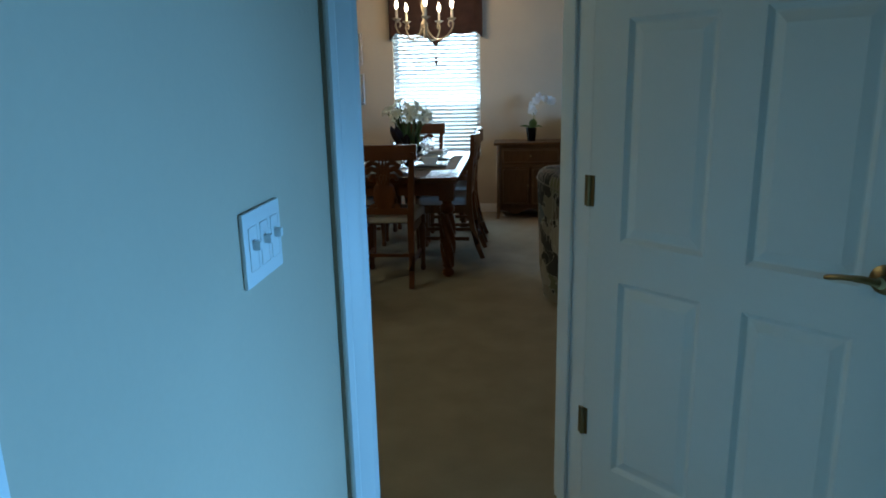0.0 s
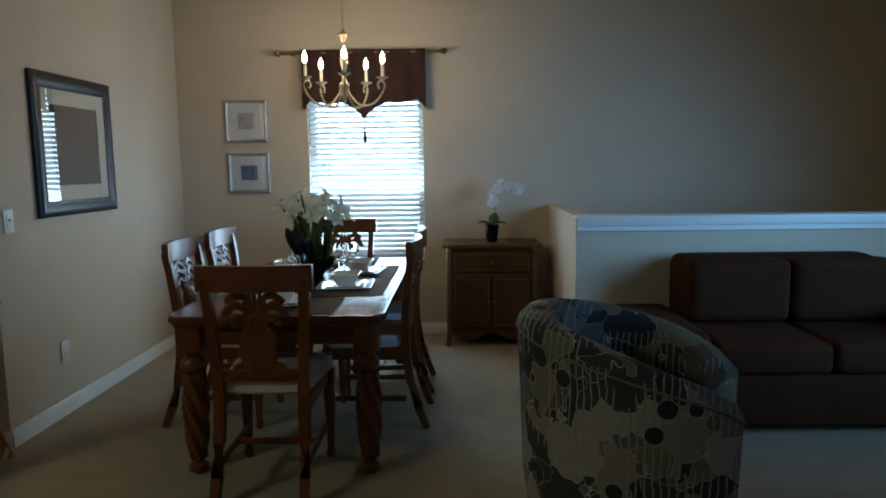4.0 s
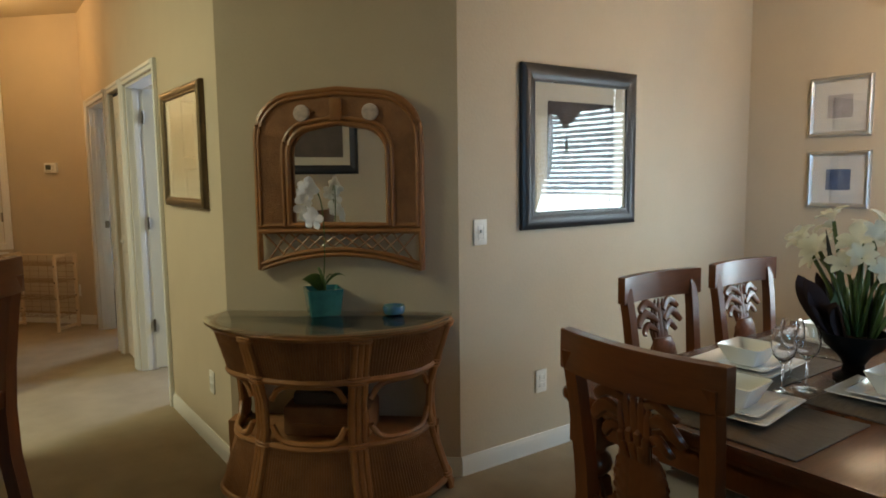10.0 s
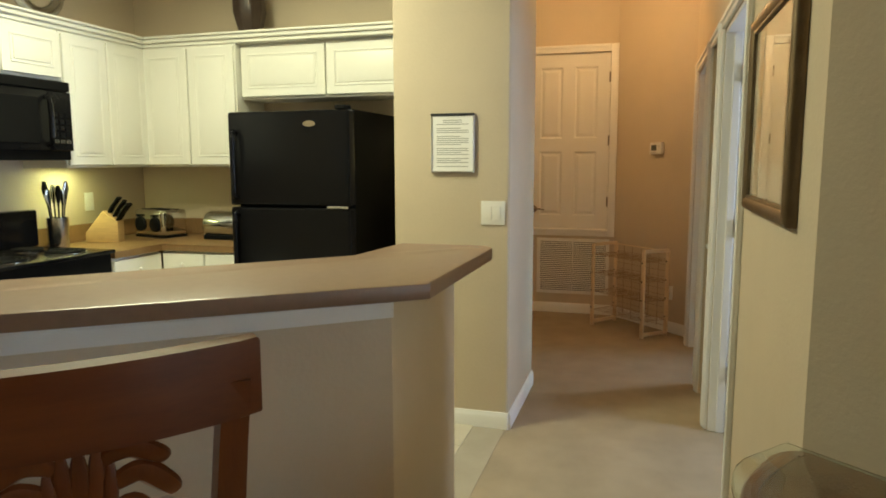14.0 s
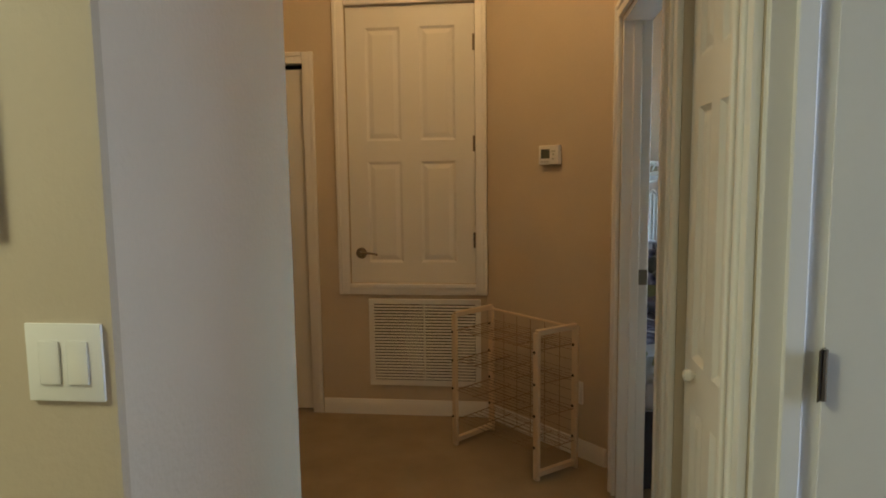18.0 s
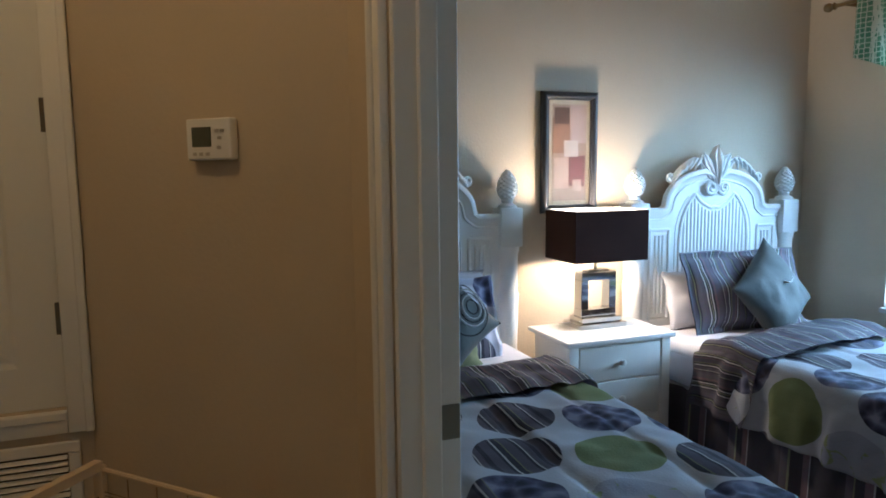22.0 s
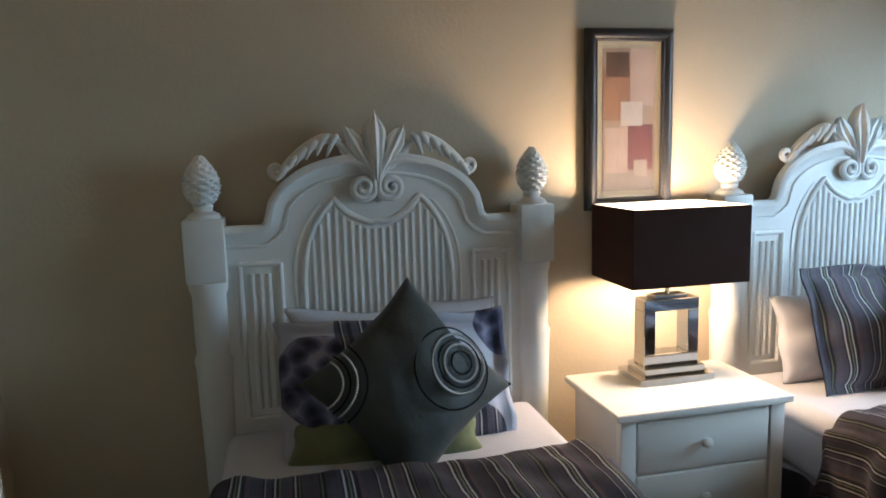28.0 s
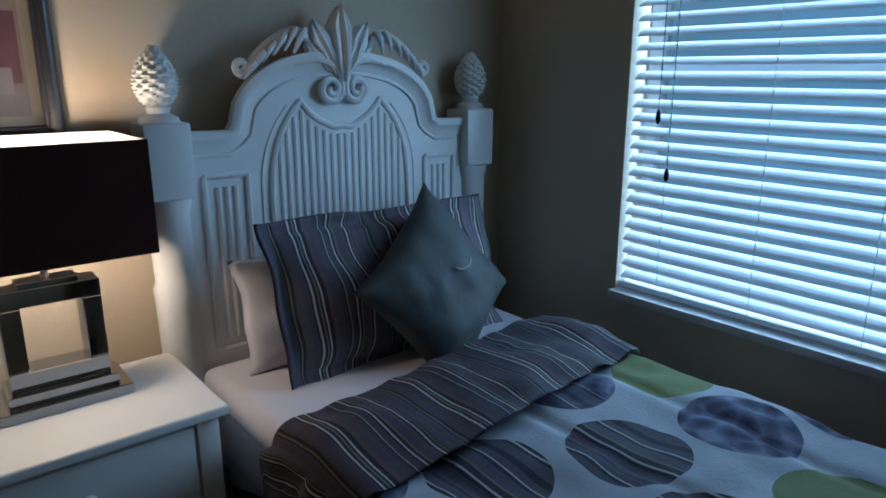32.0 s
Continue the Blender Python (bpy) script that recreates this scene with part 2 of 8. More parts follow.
CABWHITE = shade("white_cabinet_paint", (0.80, 0.80, 0.74), 0.38, 0.02, 3, 0.02)
LAMINATE = shade("brown_laminate", (0.22, 0.14, 0.095), 0.35, 0.10, 30, 0.03, 200)
KITCHENTOP = shade("tan_wood_laminate", (0.25, 0.145, 0.065), 0.32, 0.2, 14, 0.03, 200, stretch=(1, 5, 1))
TILE = shade("beige_floor_tile", (0.52, 0.46, 0.34), 0.35, 0.10, 7, 0.1, 60, per_object=0.06)
GROUT = shade("tile_grout", (0.36, 0.31, 0.23), 0.9, 0.1)
STEEL = shade("brushed_steel", (0.55, 0.55, 0.54), 0.22, 0.08, metal=1.0)
BLOCKWOOD = shade("light_wood", (0.50, 0.33, 0.14), 0.45, 0.15, 10, stretch=(1, 1, 6))
SOFA = shade("brown_microfibre", (0.042, 0.017, 0.008), 0.95, 0.2, 6, 0.3, 120, spec=0.1)
DARKVASE = shade("dark_bronze_vase", (0.055, 0.035, 0.026), 0.4, 0.3, 10, 0.3, 40)
BEDWHITE = shade("white_bed_lacquer", (0.78, 0.78, 0.76), 0.32, 0.02, 4, 0.03, 60)
NIGHTW = shade("white_furniture_lacquer", (0.74, 0.72, 0.675), 0.3, 0.02, 4)
SHEET = shade("white_bed_sheet", (0.56, 0.55, 0.59), 0.85, 0.02, 5, 0.3, 25)
CUSHION = shade("charcoal_satin_cushion", (0.042, 0.047, 0.044), 0.68, 0.25, 9, 0.5, 30)
BEAD = shade("silver_bead", (0.70, 0.70, 0.68), 0.2, 0.1, metal=0.6)
SHADE = shade("dark_brown_lamp_shade", (0.032, 0.014, 0.011), 0.9, 0.1, 6, 0.4, 250, spec=0.1, trans=0.06)
SHADEIN = shade("white_shade_lining", (0.85, 0.80, 0.72), 0.9, 0.02)
GREENLEAFCLOTH = shade("pale_green_pillow", (0.17, 0.18, 0.085), 0.85, 0.25, 9, 0.3, 60)
WINFRAME = shade("white_vinyl", (0.78, 0.80, 0.82), 0.4, 0.02)
SILL = shade("marble_sill", (0.66, 0.66, 0.66), 0.25, 0.08, 8)
PALERACK = shade("cream_rack_paint", (0.72, 0.58, 0.40), 0.5, 0.06)
GLASSTOP = glass("greenish_table_glass", (0.86, 0.95, 0.92))
WINEGLASS = glass("clear_glass")
SKYGLOW = glow("outdoor_glare", (0.72, 0.92, 1.0), 6.5)
SKYGLOWB = glow("outdoor_glare_blue", (0.38, 0.75, 1.0), 2.2)
GLOBE = glow("lit_globe", (1.0, 0.72, 0.38), 9)
P1, P2, P3, P4, P5 = (0.035, 0.030, 0.045), (0.09, 0.075, 0.10), (0.42, 0.40, 0.42), (0.16, 0.10, 0.12), (0.22, 0.22, 0.13)
W1, G1 = (0.62, 0.58, 0.56), (0.105, 0.092, 0.118)
STRIPES = [(0, G1), (0.08, P2), (0.10, G1), (0.15, P1), (0.165, P5), (0.18, P1), (0.21, G1), (0.29, P2), (0.34, P1), (0.36, W1), (0.380, P1), (0.41, P5), (0.425, P1), (0.445, W1), (0.460, P1), (0.50, P4), (0.54, G1), (0.62, P2), (0.655, P1), (0.67, (0.40, 0.37, 0.36)), (0.682, P2), (0.735, P1), (0.755, W1), (0.770, P1), (0.80, P5), (0.815, G1), (0.89, P4), (0.915, P1), (0.935, W1), (0.952, P1), (0.975, P5), (0.985, P1)]
STRIPEACROSS = uv_stripes("purple_grey_stripes_lengthwise", STRIPES, 0.27, axis=1)
STRIPE = uv_stripes("purple_grey_stripes", STRIPES, 0.27)
STRIPEV = uv_stripes("skirt_stripes", [(0, P1), (0.3, P2), (0.42, P5), (0.45, P1), (0.62, P4), (0.72, P3), (0.74, P1)], 0.30)


def node_kit(m):
    """Short ways to add nodes to a material: arithmetic, colour mixes and steps of colour."""
    n, l = m.node_tree.nodes, m.node_tree.links

    def calc(op, a, v=None):
        k = n.new("ShaderNodeMath")
        k.operation = op
        for i, q in enumerate((a, v)):
            if q is None:
                continue
            if isinstance(q, (int, float)):
                k.inputs[i].default_value = q
            else:
                l.new(q, k.inputs[i])
        return k.outputs[0]

    def over(fac, a, b_, kind_="MIX"):
        k = n.new("ShaderNodeMix")
        k.data_type, k.blend_type = "RGBA", kind_
        for key, q in (("Factor", fac), ("A", a), ("B", b_)):
            if isinstance(q, (int, float)):
                k.inputs[key].default_value = q
            elif isinstance(q, tuple):
                k.inputs[key].default_value = (*q, 1)
            else:
                l.new(q, k.inputs[key])
        return k.outputs["Result"]

    def steps(value, stops, hard=True):
        r = n.new("ShaderNodeValToRGB")
        r.color_ramp.interpolation = "CONSTANT" if hard else "LINEAR"
        els = r.color_ramp.elements
        while len(els) < len(stops):
            els.new(0.5)
        for e, (q, c) in zip(els, stops):
            e.position, e.color = q, (*c, 1)
        l.new(value, r.inputs[0])
        return r.outputs[0]
    return n, l, calc, over, steps


def flower_print(m, uv):
    """Cupped petals, darker at their roots: the print's colour, and its blotches."""
    n, l, calc, over, steps = node_kit(m)
    petal = n.new("ShaderNodeTexVoronoi")
    petal.voronoi_dimensions = "2D"
    petal.inputs["Scale"].default_value = 17
    l.new(uv.outputs[0], petal.inputs["Vector"])
    blot = n.new("ShaderNodeTexNoise")
    blot.inputs["Scale"].default_value, blot.inputs["Detail"].default_value, blot.inputs["Distortion"].default_value = 10, 4, 1.2
    l.new(uv.outputs[0], blot.inputs["Vector"])
    shade_of = calc("ADD", calc("MULTIPLY", petal.outputs["Distance"], 0.75), calc("MULTIPLY", blot.outputs[0], 0.75))
    colour = steps(shade_of, [(0.40, (0.018, 0.018, 0.038)), (0.58, (0.055, 0.055, 0.105)), (0.76, (0.125, 0.125, 0.205)), (0.95, (0.28, 0.28, 0.38))], False)
    return colour, blot.outputs[0]


def sham_cloth():
    """Pale lilac pillow cloth with a few large printed dots."""
    m = shade("dotted_pillow_cloth", (0.5, 0.5, 0.56), 0.85, 0.03, 6, 0.3, 120)
    n, l, calc, over, steps = node_kit(m)
    uv, suv = n.new("ShaderNodeUVMap"), n.new("ShaderNodeSeparateXYZ")
    l.new(uv.outputs[0], suv.inputs[0])
    flower, blot = flower_print(m, uv)
    weave = steps(calc("FRACT", calc("MULTIPLY", suv.outputs[0], 9.0)), [(0, G1), (0.20, P1), (0.26, W1), (0.30, P1), (0.45, G1), (0.66, P1), (0.72, W1), (0.75, G1), (0.88, P1)])
    c = over(0.0, (0.50, 0.50, 0.57), (0.5, 0.5, 0.57))
    for x, y, r, print_ in ((0.13, 0.27, 0.145, flower), (0.27, 0.42, 0.10, weave), (0.70, 0.40, 0.10, flower), (0.56, 0.06, 0.11, weave), (0.36, 0.08, 0.10, (0.235, 0.275, 0.115))):
        away = n.new("ShaderNodeVectorMath")
        away.operation = "DISTANCE"
        l.new(uv.outputs[0], away.inputs[0])
        away.inputs[1].default_value = (x, y, 0)
        c = over(calc("LESS_THAN", away.outputs["Value"], r), c, print_)
    l.new(c, n["Principled BSDF"].inputs["Base Color"])
    return m


def dots_cloth(name="dotted_comforter", shift=(0.0, 0.0), size=3.35):
    """White comforter cloth with staggered large dots: plain green, pale lilac, flower print and woven stripes."""
    m = shade(name, (0.6, 0.6, 0.62), 0.85, 0.02, 6, 0.3, 120)
    n, l, calc, over, steps = node_kit(m)
    uv = n.new("ShaderNodeUVMap")
    mp = n.new("ShaderNodeMapping")
    mp.inputs["Scale"].default_value, mp.inputs["Rotation"].default_value, mp.inputs["Location"].default_value = (size, size, 1), (0, 0, 0.42), (*shift, 0)
    l.new(uv.outputs[0], mp.inputs["Vector"])
    vo = n.new("ShaderNodeTexVoronoi")
    vo.voronoi_dimensions = "2D"
    vo.inputs["Scale"].default_value, vo.inputs["Randomness"].default_value = 1.0, 0.07
    l.new(mp.outputs[0], vo.inputs["Vector"])
    sep, suv = n.new("ShaderNodeSeparateColor"), n.new("ShaderNodeSeparateXYZ")
    l.new(vo.outputs["Color"], sep.inputs[0])
    l.new(uv.outputs[0], suv.inputs[0])
    kind_ = sep.outputs[0]
    dot = steps(kind_, [(0.0, (0.10, 0.10, 0.155)), (0.30, (0.235, 0.275, 0.115)), (0.56, (0.10, 0.10, 0.155)), (0.72, (0.43, 0.43, 0.50)), (0.91, G1)])
    flower, blot = flower_print(m, uv)
    is_flower = calc("MAXIMUM", calc("LESS_THAN", kind_, 0.30), calc("MULTIPLY", calc("GREATER_THAN", kind_, 0.56), calc("LESS_THAN", kind_, 0.72)))
    dot = over(is_flower, dot, flower)
    # woven stripes along the bed, also along one side of the flower dots
    line = calc("FRACT", calc("MULTIPLY", suv.outputs[1], 6.5))
    weave = steps(line, [(0, G1), (0.20, P1), (0.26, W1), (0.30, P1), (0.42, P5), (0.45, G1), (0.66, P1), (0.72, W1), (0.75, G1), (0.88, P1)])
    dot = over(calc("GREATER_THAN", kind_, 0.91), dot, weave)
    some = calc("MULTIPLY", is_flower, calc("LESS_THAN", calc("FRACT", calc("MULTIPLY", suv.outputs[1], 2.3)), 0.22))
    dot = over(calc("MULTIPLY", some, 0.75), dot, weave)
    # green blotches on the pale dots
    pale = calc("MULTIPLY", calc("GREATER_THAN", kind_, 0.72), calc("LESS_THAN", kind_, 0.91))
    dot = over(calc("MULTIPLY", pale, calc("GREATER_THAN", blot, 0.60)), dot, (0.34, 0.38, 0.20))
    body = over(calc("LESS_THAN", vo.outputs["Distance"], 0.445), (0.57, 0.58, 0.62), dot)
    l.new(body, n["Principled BSDF"].inputs["Base Color"])
    return m


def cells_cloth(name, scale, base, line, tones, width=0.05, rand=0.9, coords="Object", dims="3D", bend=0.0):
    """Printed cloth: irregular patches of several tones with light outlines."""
    m = shade(name, base, 0.85, 0.1, 6, 0.3, 150)
    nt = m.node_tree
    n, l = nt.nodes, nt.links
    tc = n.new("ShaderNodeTexCoord")
    place = tc.outputs[coords]
    if bend:
        wob, less, move = n.new("ShaderNodeTexNoise"), n.new("ShaderNodeVectorMath"), n.new("ShaderNodeVectorMath")
        wob.inputs["Scale"].default_value = 7
        l.new(place, wob.inputs["Vector"])
        less.operation, move.operation = "SUBTRACT", "MULTIPLY_ADD"
        less.inputs[1].default_value, move.inputs[1].default_value = (0.5, 0.5, 0.5), (bend, bend, bend)
        l.new(wob.outputs["Color"], less.inputs[0])
        l.new(less.outputs[0], move.inputs[0])
        l.new(place, move.inputs[2])
        place = move.outputs[0]
    vo, ve = n.new("ShaderNodeTexVoronoi"), n.new("ShaderNodeTexVoronoi")
    ve.feature = "DISTANCE_TO_EDGE"
    for v in (vo, ve):
        v.voronoi_dimensions = dims
        v.inputs["Scale"].default_value, v.inputs["Randomness"].default_value = scale, rand
        l.new(place, v.inputs["Vector"])
    sep, ramp = n.new("ShaderNodeSeparateColor"), n.new("ShaderNodeValToRGB")
    l.new(vo.outputs["Color"], sep.inputs[0])
    ramp.color_ramp.interpolation = "CONSTANT"
    els = ramp.color_ramp.elements
    while len(els) < len(tones):
        els.new(0.5)
    for k, (e, c) in enumerate(zip(els, tones)):
        e.position, e.color = k / len(tones), (*c, 1)
    l.new(sep.outputs[0], ramp.inputs[0])
    edge, mx = n.new("ShaderNodeMath"), n.new("ShaderNodeMix")
    edge.operation = "LESS_THAN"
    edge.inputs[1].default_value = width
    l.new(ve.outputs[0], edge.inputs[0])
    mx.data_type = "RGBA"
    mx.inputs["B"].default_value = (*line, 1)
    l.new(edge.outputs[0], mx.inputs["Factor"])
    l.new(ramp.outputs[0], mx.inputs["A"])
    l.new(mx.outputs["Result"], n["Principled BSDF"].inputs["Base Color"])
    return m


DOTS = dots_cloth(shift=(21.0, 4.0))
DOTSHAM = sham_cloth()
ARMCLOTH = cells_cloth("patterned_chair_cloth", 8.5, (0.05, 0.05, 0.05), (0.33, 0.31, 0.26), [(0.030, 0.027, 0.026), (0.15, 0.13, 0.10), (0.075, 0.095, 0.105), (0.25, 0.225, 0.185), (0.014, 0.014, 0.015), (0.085, 0.066, 0.055), (0.115, 0.115, 0.070), (0.19, 0.16, 0.125)], 0.010, bend=0.22)


def add_rings_and_stripes(m):
    """Printed discs with pale rims and patches of fine pale stripes over the cloth's patches."""
    n, l, calc, over, steps = node_kit(m)
    b = n["Principled BSDF"]
    under = b.inputs["Base Color"].links[0].from_socket
    tc = n.new("ShaderNodeTexCoord")
    vo = n.new("ShaderNodeTexVoronoi")
    vo.inputs["Scale"].default_value, vo.inputs["Randomness"].default_value = 6.5, 0.8
    l.new(tc.outputs["Object"], vo.inputs["Vector"])
    wave = n.new("ShaderNodeTexWave")
    wave.inputs["Scale"].default_value, wave.inputs["Distortion"].default_value, wave.inputs["Detail Scale"].default_value = 13, 3, 1.0
    l.new(tc.outputs["Object"], wave.inputs["Vector"])
    sep = n.new("ShaderNodeSeparateColor")
    l.new(vo.outputs["Color"], sep.inputs[0])
    strip = calc("MULTIPLY", calc("GREATER_THAN", wave.outputs["Fac"], 0.88), calc("GREATER_THAN", sep.outputs[1], 0.5))
    c = over(strip, under, (0.22, 0.19, 0.165))
    some = calc("GREATER_THAN", sep.outputs[0], 0.45)
    c = over(calc("MULTIPLY", some, calc("LESS_THAN", vo.outputs["Distance"], 0.235)), c, (0.24, 0.23, 0.20))
    c = over(calc("MULTIPLY", some, calc("LESS_THAN", vo.outputs["Distance"], 0.215)), c, (0.012, 0.011, 0.013))
    l.new(c, b.inputs["Base Color"])


add_rings_and_stripes(ARMCLOTH)
GREENLATTICE = cells_cloth("green_lattice_cloth", 38.0, (0.1, 0.2, 0.1), (0.62, 0.66, 0.55), [(0.11, 0.27, 0.17), (0.14, 0.31, 0.19)], 0.09, 0.15)
TANPATCH = shade("tan_print_paper", (0.40, 0.30, 0.24), 0.7, 0.2, 12)
BLUEPRINT = shade("blue_shell_print", (0.10, 0.14, 0.24), 0.7, 0.35, 18)
GREYPRINT = shade("grey_shell_print", (0.42, 0.38, 0.36), 0.7, 0.3, 16)
FIGPRINT = shade("dark_sepia_print", (0.035, 0.028, 0.024), 0.6, 0.4, 4)
SEPIA = shade("brown_sepia_print", (0.10, 0.072, 0.050), 0.6, 0.4, 6)
PALEPRINT = shade("pale_tan_print", (0.50, 0.40, 0.26), 0.7, 0.15, 5)
PICGLASS = bpy.data.materials.new("picture_glazing")
PICGLASS.use_nodes = True
PICGLASS.node_tree.nodes["Principled BSDF"].inputs["Transmission Weight"].default_value = 1
PICGLASS.node_tree.nodes["Principled BSDF"].inputs["Roughness"].default_value = 0
PICGLASS.node_tree.nodes["Principled BSDF"].inputs["IOR"].default_value = 1.8

# ---- building tools ----


def mesh_of(bm, name, smooth=False):
    me = bpy.data.meshes.new(name)
    bm.normal_update()
    bm.to_mesh(me)
    bm.free()
    if smooth:
        for p in me.polygons:
            p.use_smooth = True
        if smooth is not True:
            me.set_sharp_from_angle(angle=radians(smooth))
    return me


def part(name, bm, material, parent=None, label="", smooth=35):
    """One mesh object, under a thing or a part where that is given."""
    me = mesh_of(bm, name, smooth)
    me.materials.append(material)
    ob = new(name, me)
    if parent:
        ob.parent = parent
    if label:
        ob["label"] = label
    return ob


def thing(name, m, label, category, group=""):
    ob = new(name)
    ob.matrix_basis = m
    return tagged(ob, label, category, group)


def struct(name, bm, material, label="", category="", smooth=30):
    return tagged(part(name, bm, material, smooth=smooth), label, category, kind="structure")


def bx(bm, x0, x1, y0, y1, z0, z1, bev=0.0, seg=1, m=None):
    """A box between limits, its edges rounded."""
    r = bmesh.ops.create_cube(bm, size=1)
    vs = r["verts"]
    for v in vs:
        v.co = Vector(((x0 + x1) / 2 + v.co.x * (x1 - x0), (y0 + y1) / 2 + v.co.y * (y1 - y0), (z0 + z1) / 2 + v.co.z * (z1 - z0)))
    if bev:
        es = list({e for v in vs for e in v.link_edges})
        r2 = bmesh.ops.bevel(bm, geom=vs + es, offset=bev, segments=seg, affect="EDGES", profile=0.6)
        vs = list({v for f in r2["faces"] for v in f.verts} | {v for v in vs if v.is_valid})
    if m:
        bmesh.ops.transform(bm, matrix=m, verts=vs)
    return vs


def box(*a, **k):
    bm = bmesh.new()
    bx(bm, *a, **k)
    return bm


def lathe(profile, n=20, bm=None, m=None, wave=None):
    """A turned shape from (radius, height) pairs."""
    bm = bm or bmesh.new()
    rings = []
    for i, (r, z) in enumerate(profile):
        ring = []
        for k in range(n):
            a = 2 * math.pi * k / n
            rr = max(r, 1e-4) * (wave(a, z) if wave else 1)
            ring.append(bm.verts.new((rr * math.cos(a), rr * math.sin(a), z)))
        rings.append(ring)
    for a, b in zip(rings, rings[1:]):
        for k in range(n):
            bm.faces.new((a[k], a[(k + 1) % n], b[(k + 1) % n], b[k]))
    bm.faces.new(rings[0][::-1])
    bm.faces.new(rings[-1])
    if m:
        bmesh.ops.transform(bm, matrix=m, verts=[v for r in rings for v in r])
    return bm


def tube(bm, pts, radii, n=8, flat=1.0, up=(0, 0, 1)):
    """A tapering rod along points; flat squeezes it across up."""
    pts = [Vector(p) for p in pts]
    if not hasattr(radii, "__len__"):
        radii = [radii] * len(pts)
    rings = []
    for i, p in enumerate(pts):
        d = (pts[min(i + 1, len(pts) - 1)] - pts[max(i - 1, 0)]).normalized()
        ref = Vector(up) if abs(d.dot(Vector(up))) < 0.95 else Vector((0, 1, 0))
        s = d.cross(ref).normalized()
        t = s.cross(d).normalized()
        o = math.pi / 4 if n == 4 else 0.0
        rings.append([bm.verts.new(p + s * (radii[i] * math.cos(o + 2 * math.pi * k / n)) + t * (radii[i] * flat * math.sin(o + 2 * math.pi * k / n))) for k in range(n)])
    for a, b in zip(rings, rings[1:]):
        for k in range(n):
            bm.faces.new((a[k], a[(k + 1) % n], b[(k + 1) % n], b[k]))
    bm.faces.new(rings[0][::-1])
    bm.faces.new(rings[-1])
    return bm


def prism(outline, z0, z1, bm=None, bev=0.0, seg=2, m=None):
    """A plate with the given outline, from z0 to z1."""
    bm = bm or bmesh.new()
    lo = [bm.verts.new((x, y, z0)) for x, y in outline]
    hi = [bm.verts.new((x, y, z1)) for x, y in outline]
    fs = [bm.faces.new(lo[::-1]), bm.faces.new(hi)]
    n = len(outline)
    for k in range(n):
        fs.append(bm.faces.new((lo[k], lo[(k + 1) % n], hi[(k + 1) % n], hi[k])))
    vs = lo + hi
    if bev:
        es = [e for f in fs[:2] for e in f.edges]
        r = bmesh.ops.bevel(bm, geom=list(set(es)), offset=bev, segments=seg, affect="EDGES", profile=0.5)
        vs = list({v for f in r["faces"] for v in f.verts} | {v for v in vs if v.is_valid})
    if m:
        bmesh.ops.transform(bm, matrix=m, verts=vs)
    return bm


def arc(cx, cy, r, a0, a1, n, ry=None):
    ry = ry or r
    return [(cx + r * math.cos(radians(a0 + (a1 - a0) * k / n)), cy + ry * math.sin(radians(a0 + (a1 - a0) * k / n))) for k in range(n + 1)]


def curve(pts, n=8):
    """A smooth line through the points."""
    pts = [Vector(p) for p in pts]
    out = []
    for i in range(len(pts) - 1):
        p0, p1, p2, p3 = pts[max(i - 1, 0)], pts[i], pts[i + 1], pts[min(i + 2, len(pts) - 1)]
        for k in range(n):
            t = k / n
            out.append(0.5 * ((2 * p1) + (p2 - p0) * t + (2 * p0 - 5 * p1 + 4 * p2 - p3) * t * t + (3 * p1 - p0 - 3 * p2 + p3) * t ** 3))
    return out + [pts[-1]]


STAND = pose(0, 0, 0, 90, 0, 0)  # turns a plate drawn in x, y upright: y becomes height


def grid_cloth(nx, ny, f, bm=None, thick=0.0):
    """A sheet of cloth from f(u, v) with u, v from 0 to 1; its UV map is in metres along the cloth."""
    bm = bm or bmesh.new()
    uvl = bm.loops.layers.uv.verify()
    P = [[Vector(f(i / nx, j / ny)) for j in range(ny + 1)] for i in range(nx + 1)]
    U = [[0.0] * (ny + 1) for _ in range(nx + 1)]
    V = [[0.0] * (ny + 1) for _ in range(nx + 1)]
    for j in range(ny + 1):
        for i in range(1, nx + 1):
            U[i][j] = U[i - 1][j] + (P[i][j] - P[i - 1][j]).length
    for i in range(nx + 1):
        for j in range(1, ny + 1):
            V[i][j] = V[i][j - 1] + (P[i][j] - P[i][j - 1]).length
    along = [sum(row) / (ny + 1) for row in U]
    across = [sum(V[i][j] for i in range(nx + 1)) / (nx + 1) for j in range(ny + 1)]
    vs = [[bm.verts.new(P[i][j]) for j in range(ny + 1)] for i in range(nx + 1)]
    for i in range(nx):
        for j in range(ny):
            fc = bm.faces.new((vs[i][j], vs[i + 1][j], vs[i + 1][j + 1], vs[i][j + 1]))
            for lp, (a, b) in zip(fc.loops, ((i, j), (i + 1, j), (i + 1, j + 1), (i, j + 1))):
                lp[uvl].uv = (along[a], across[b])
    if thick:
        bmesh.ops.solidify(bm, geom=bm.faces[:], thickness=thick)
    return bm


# ---- setting ----
TOP = 2.93


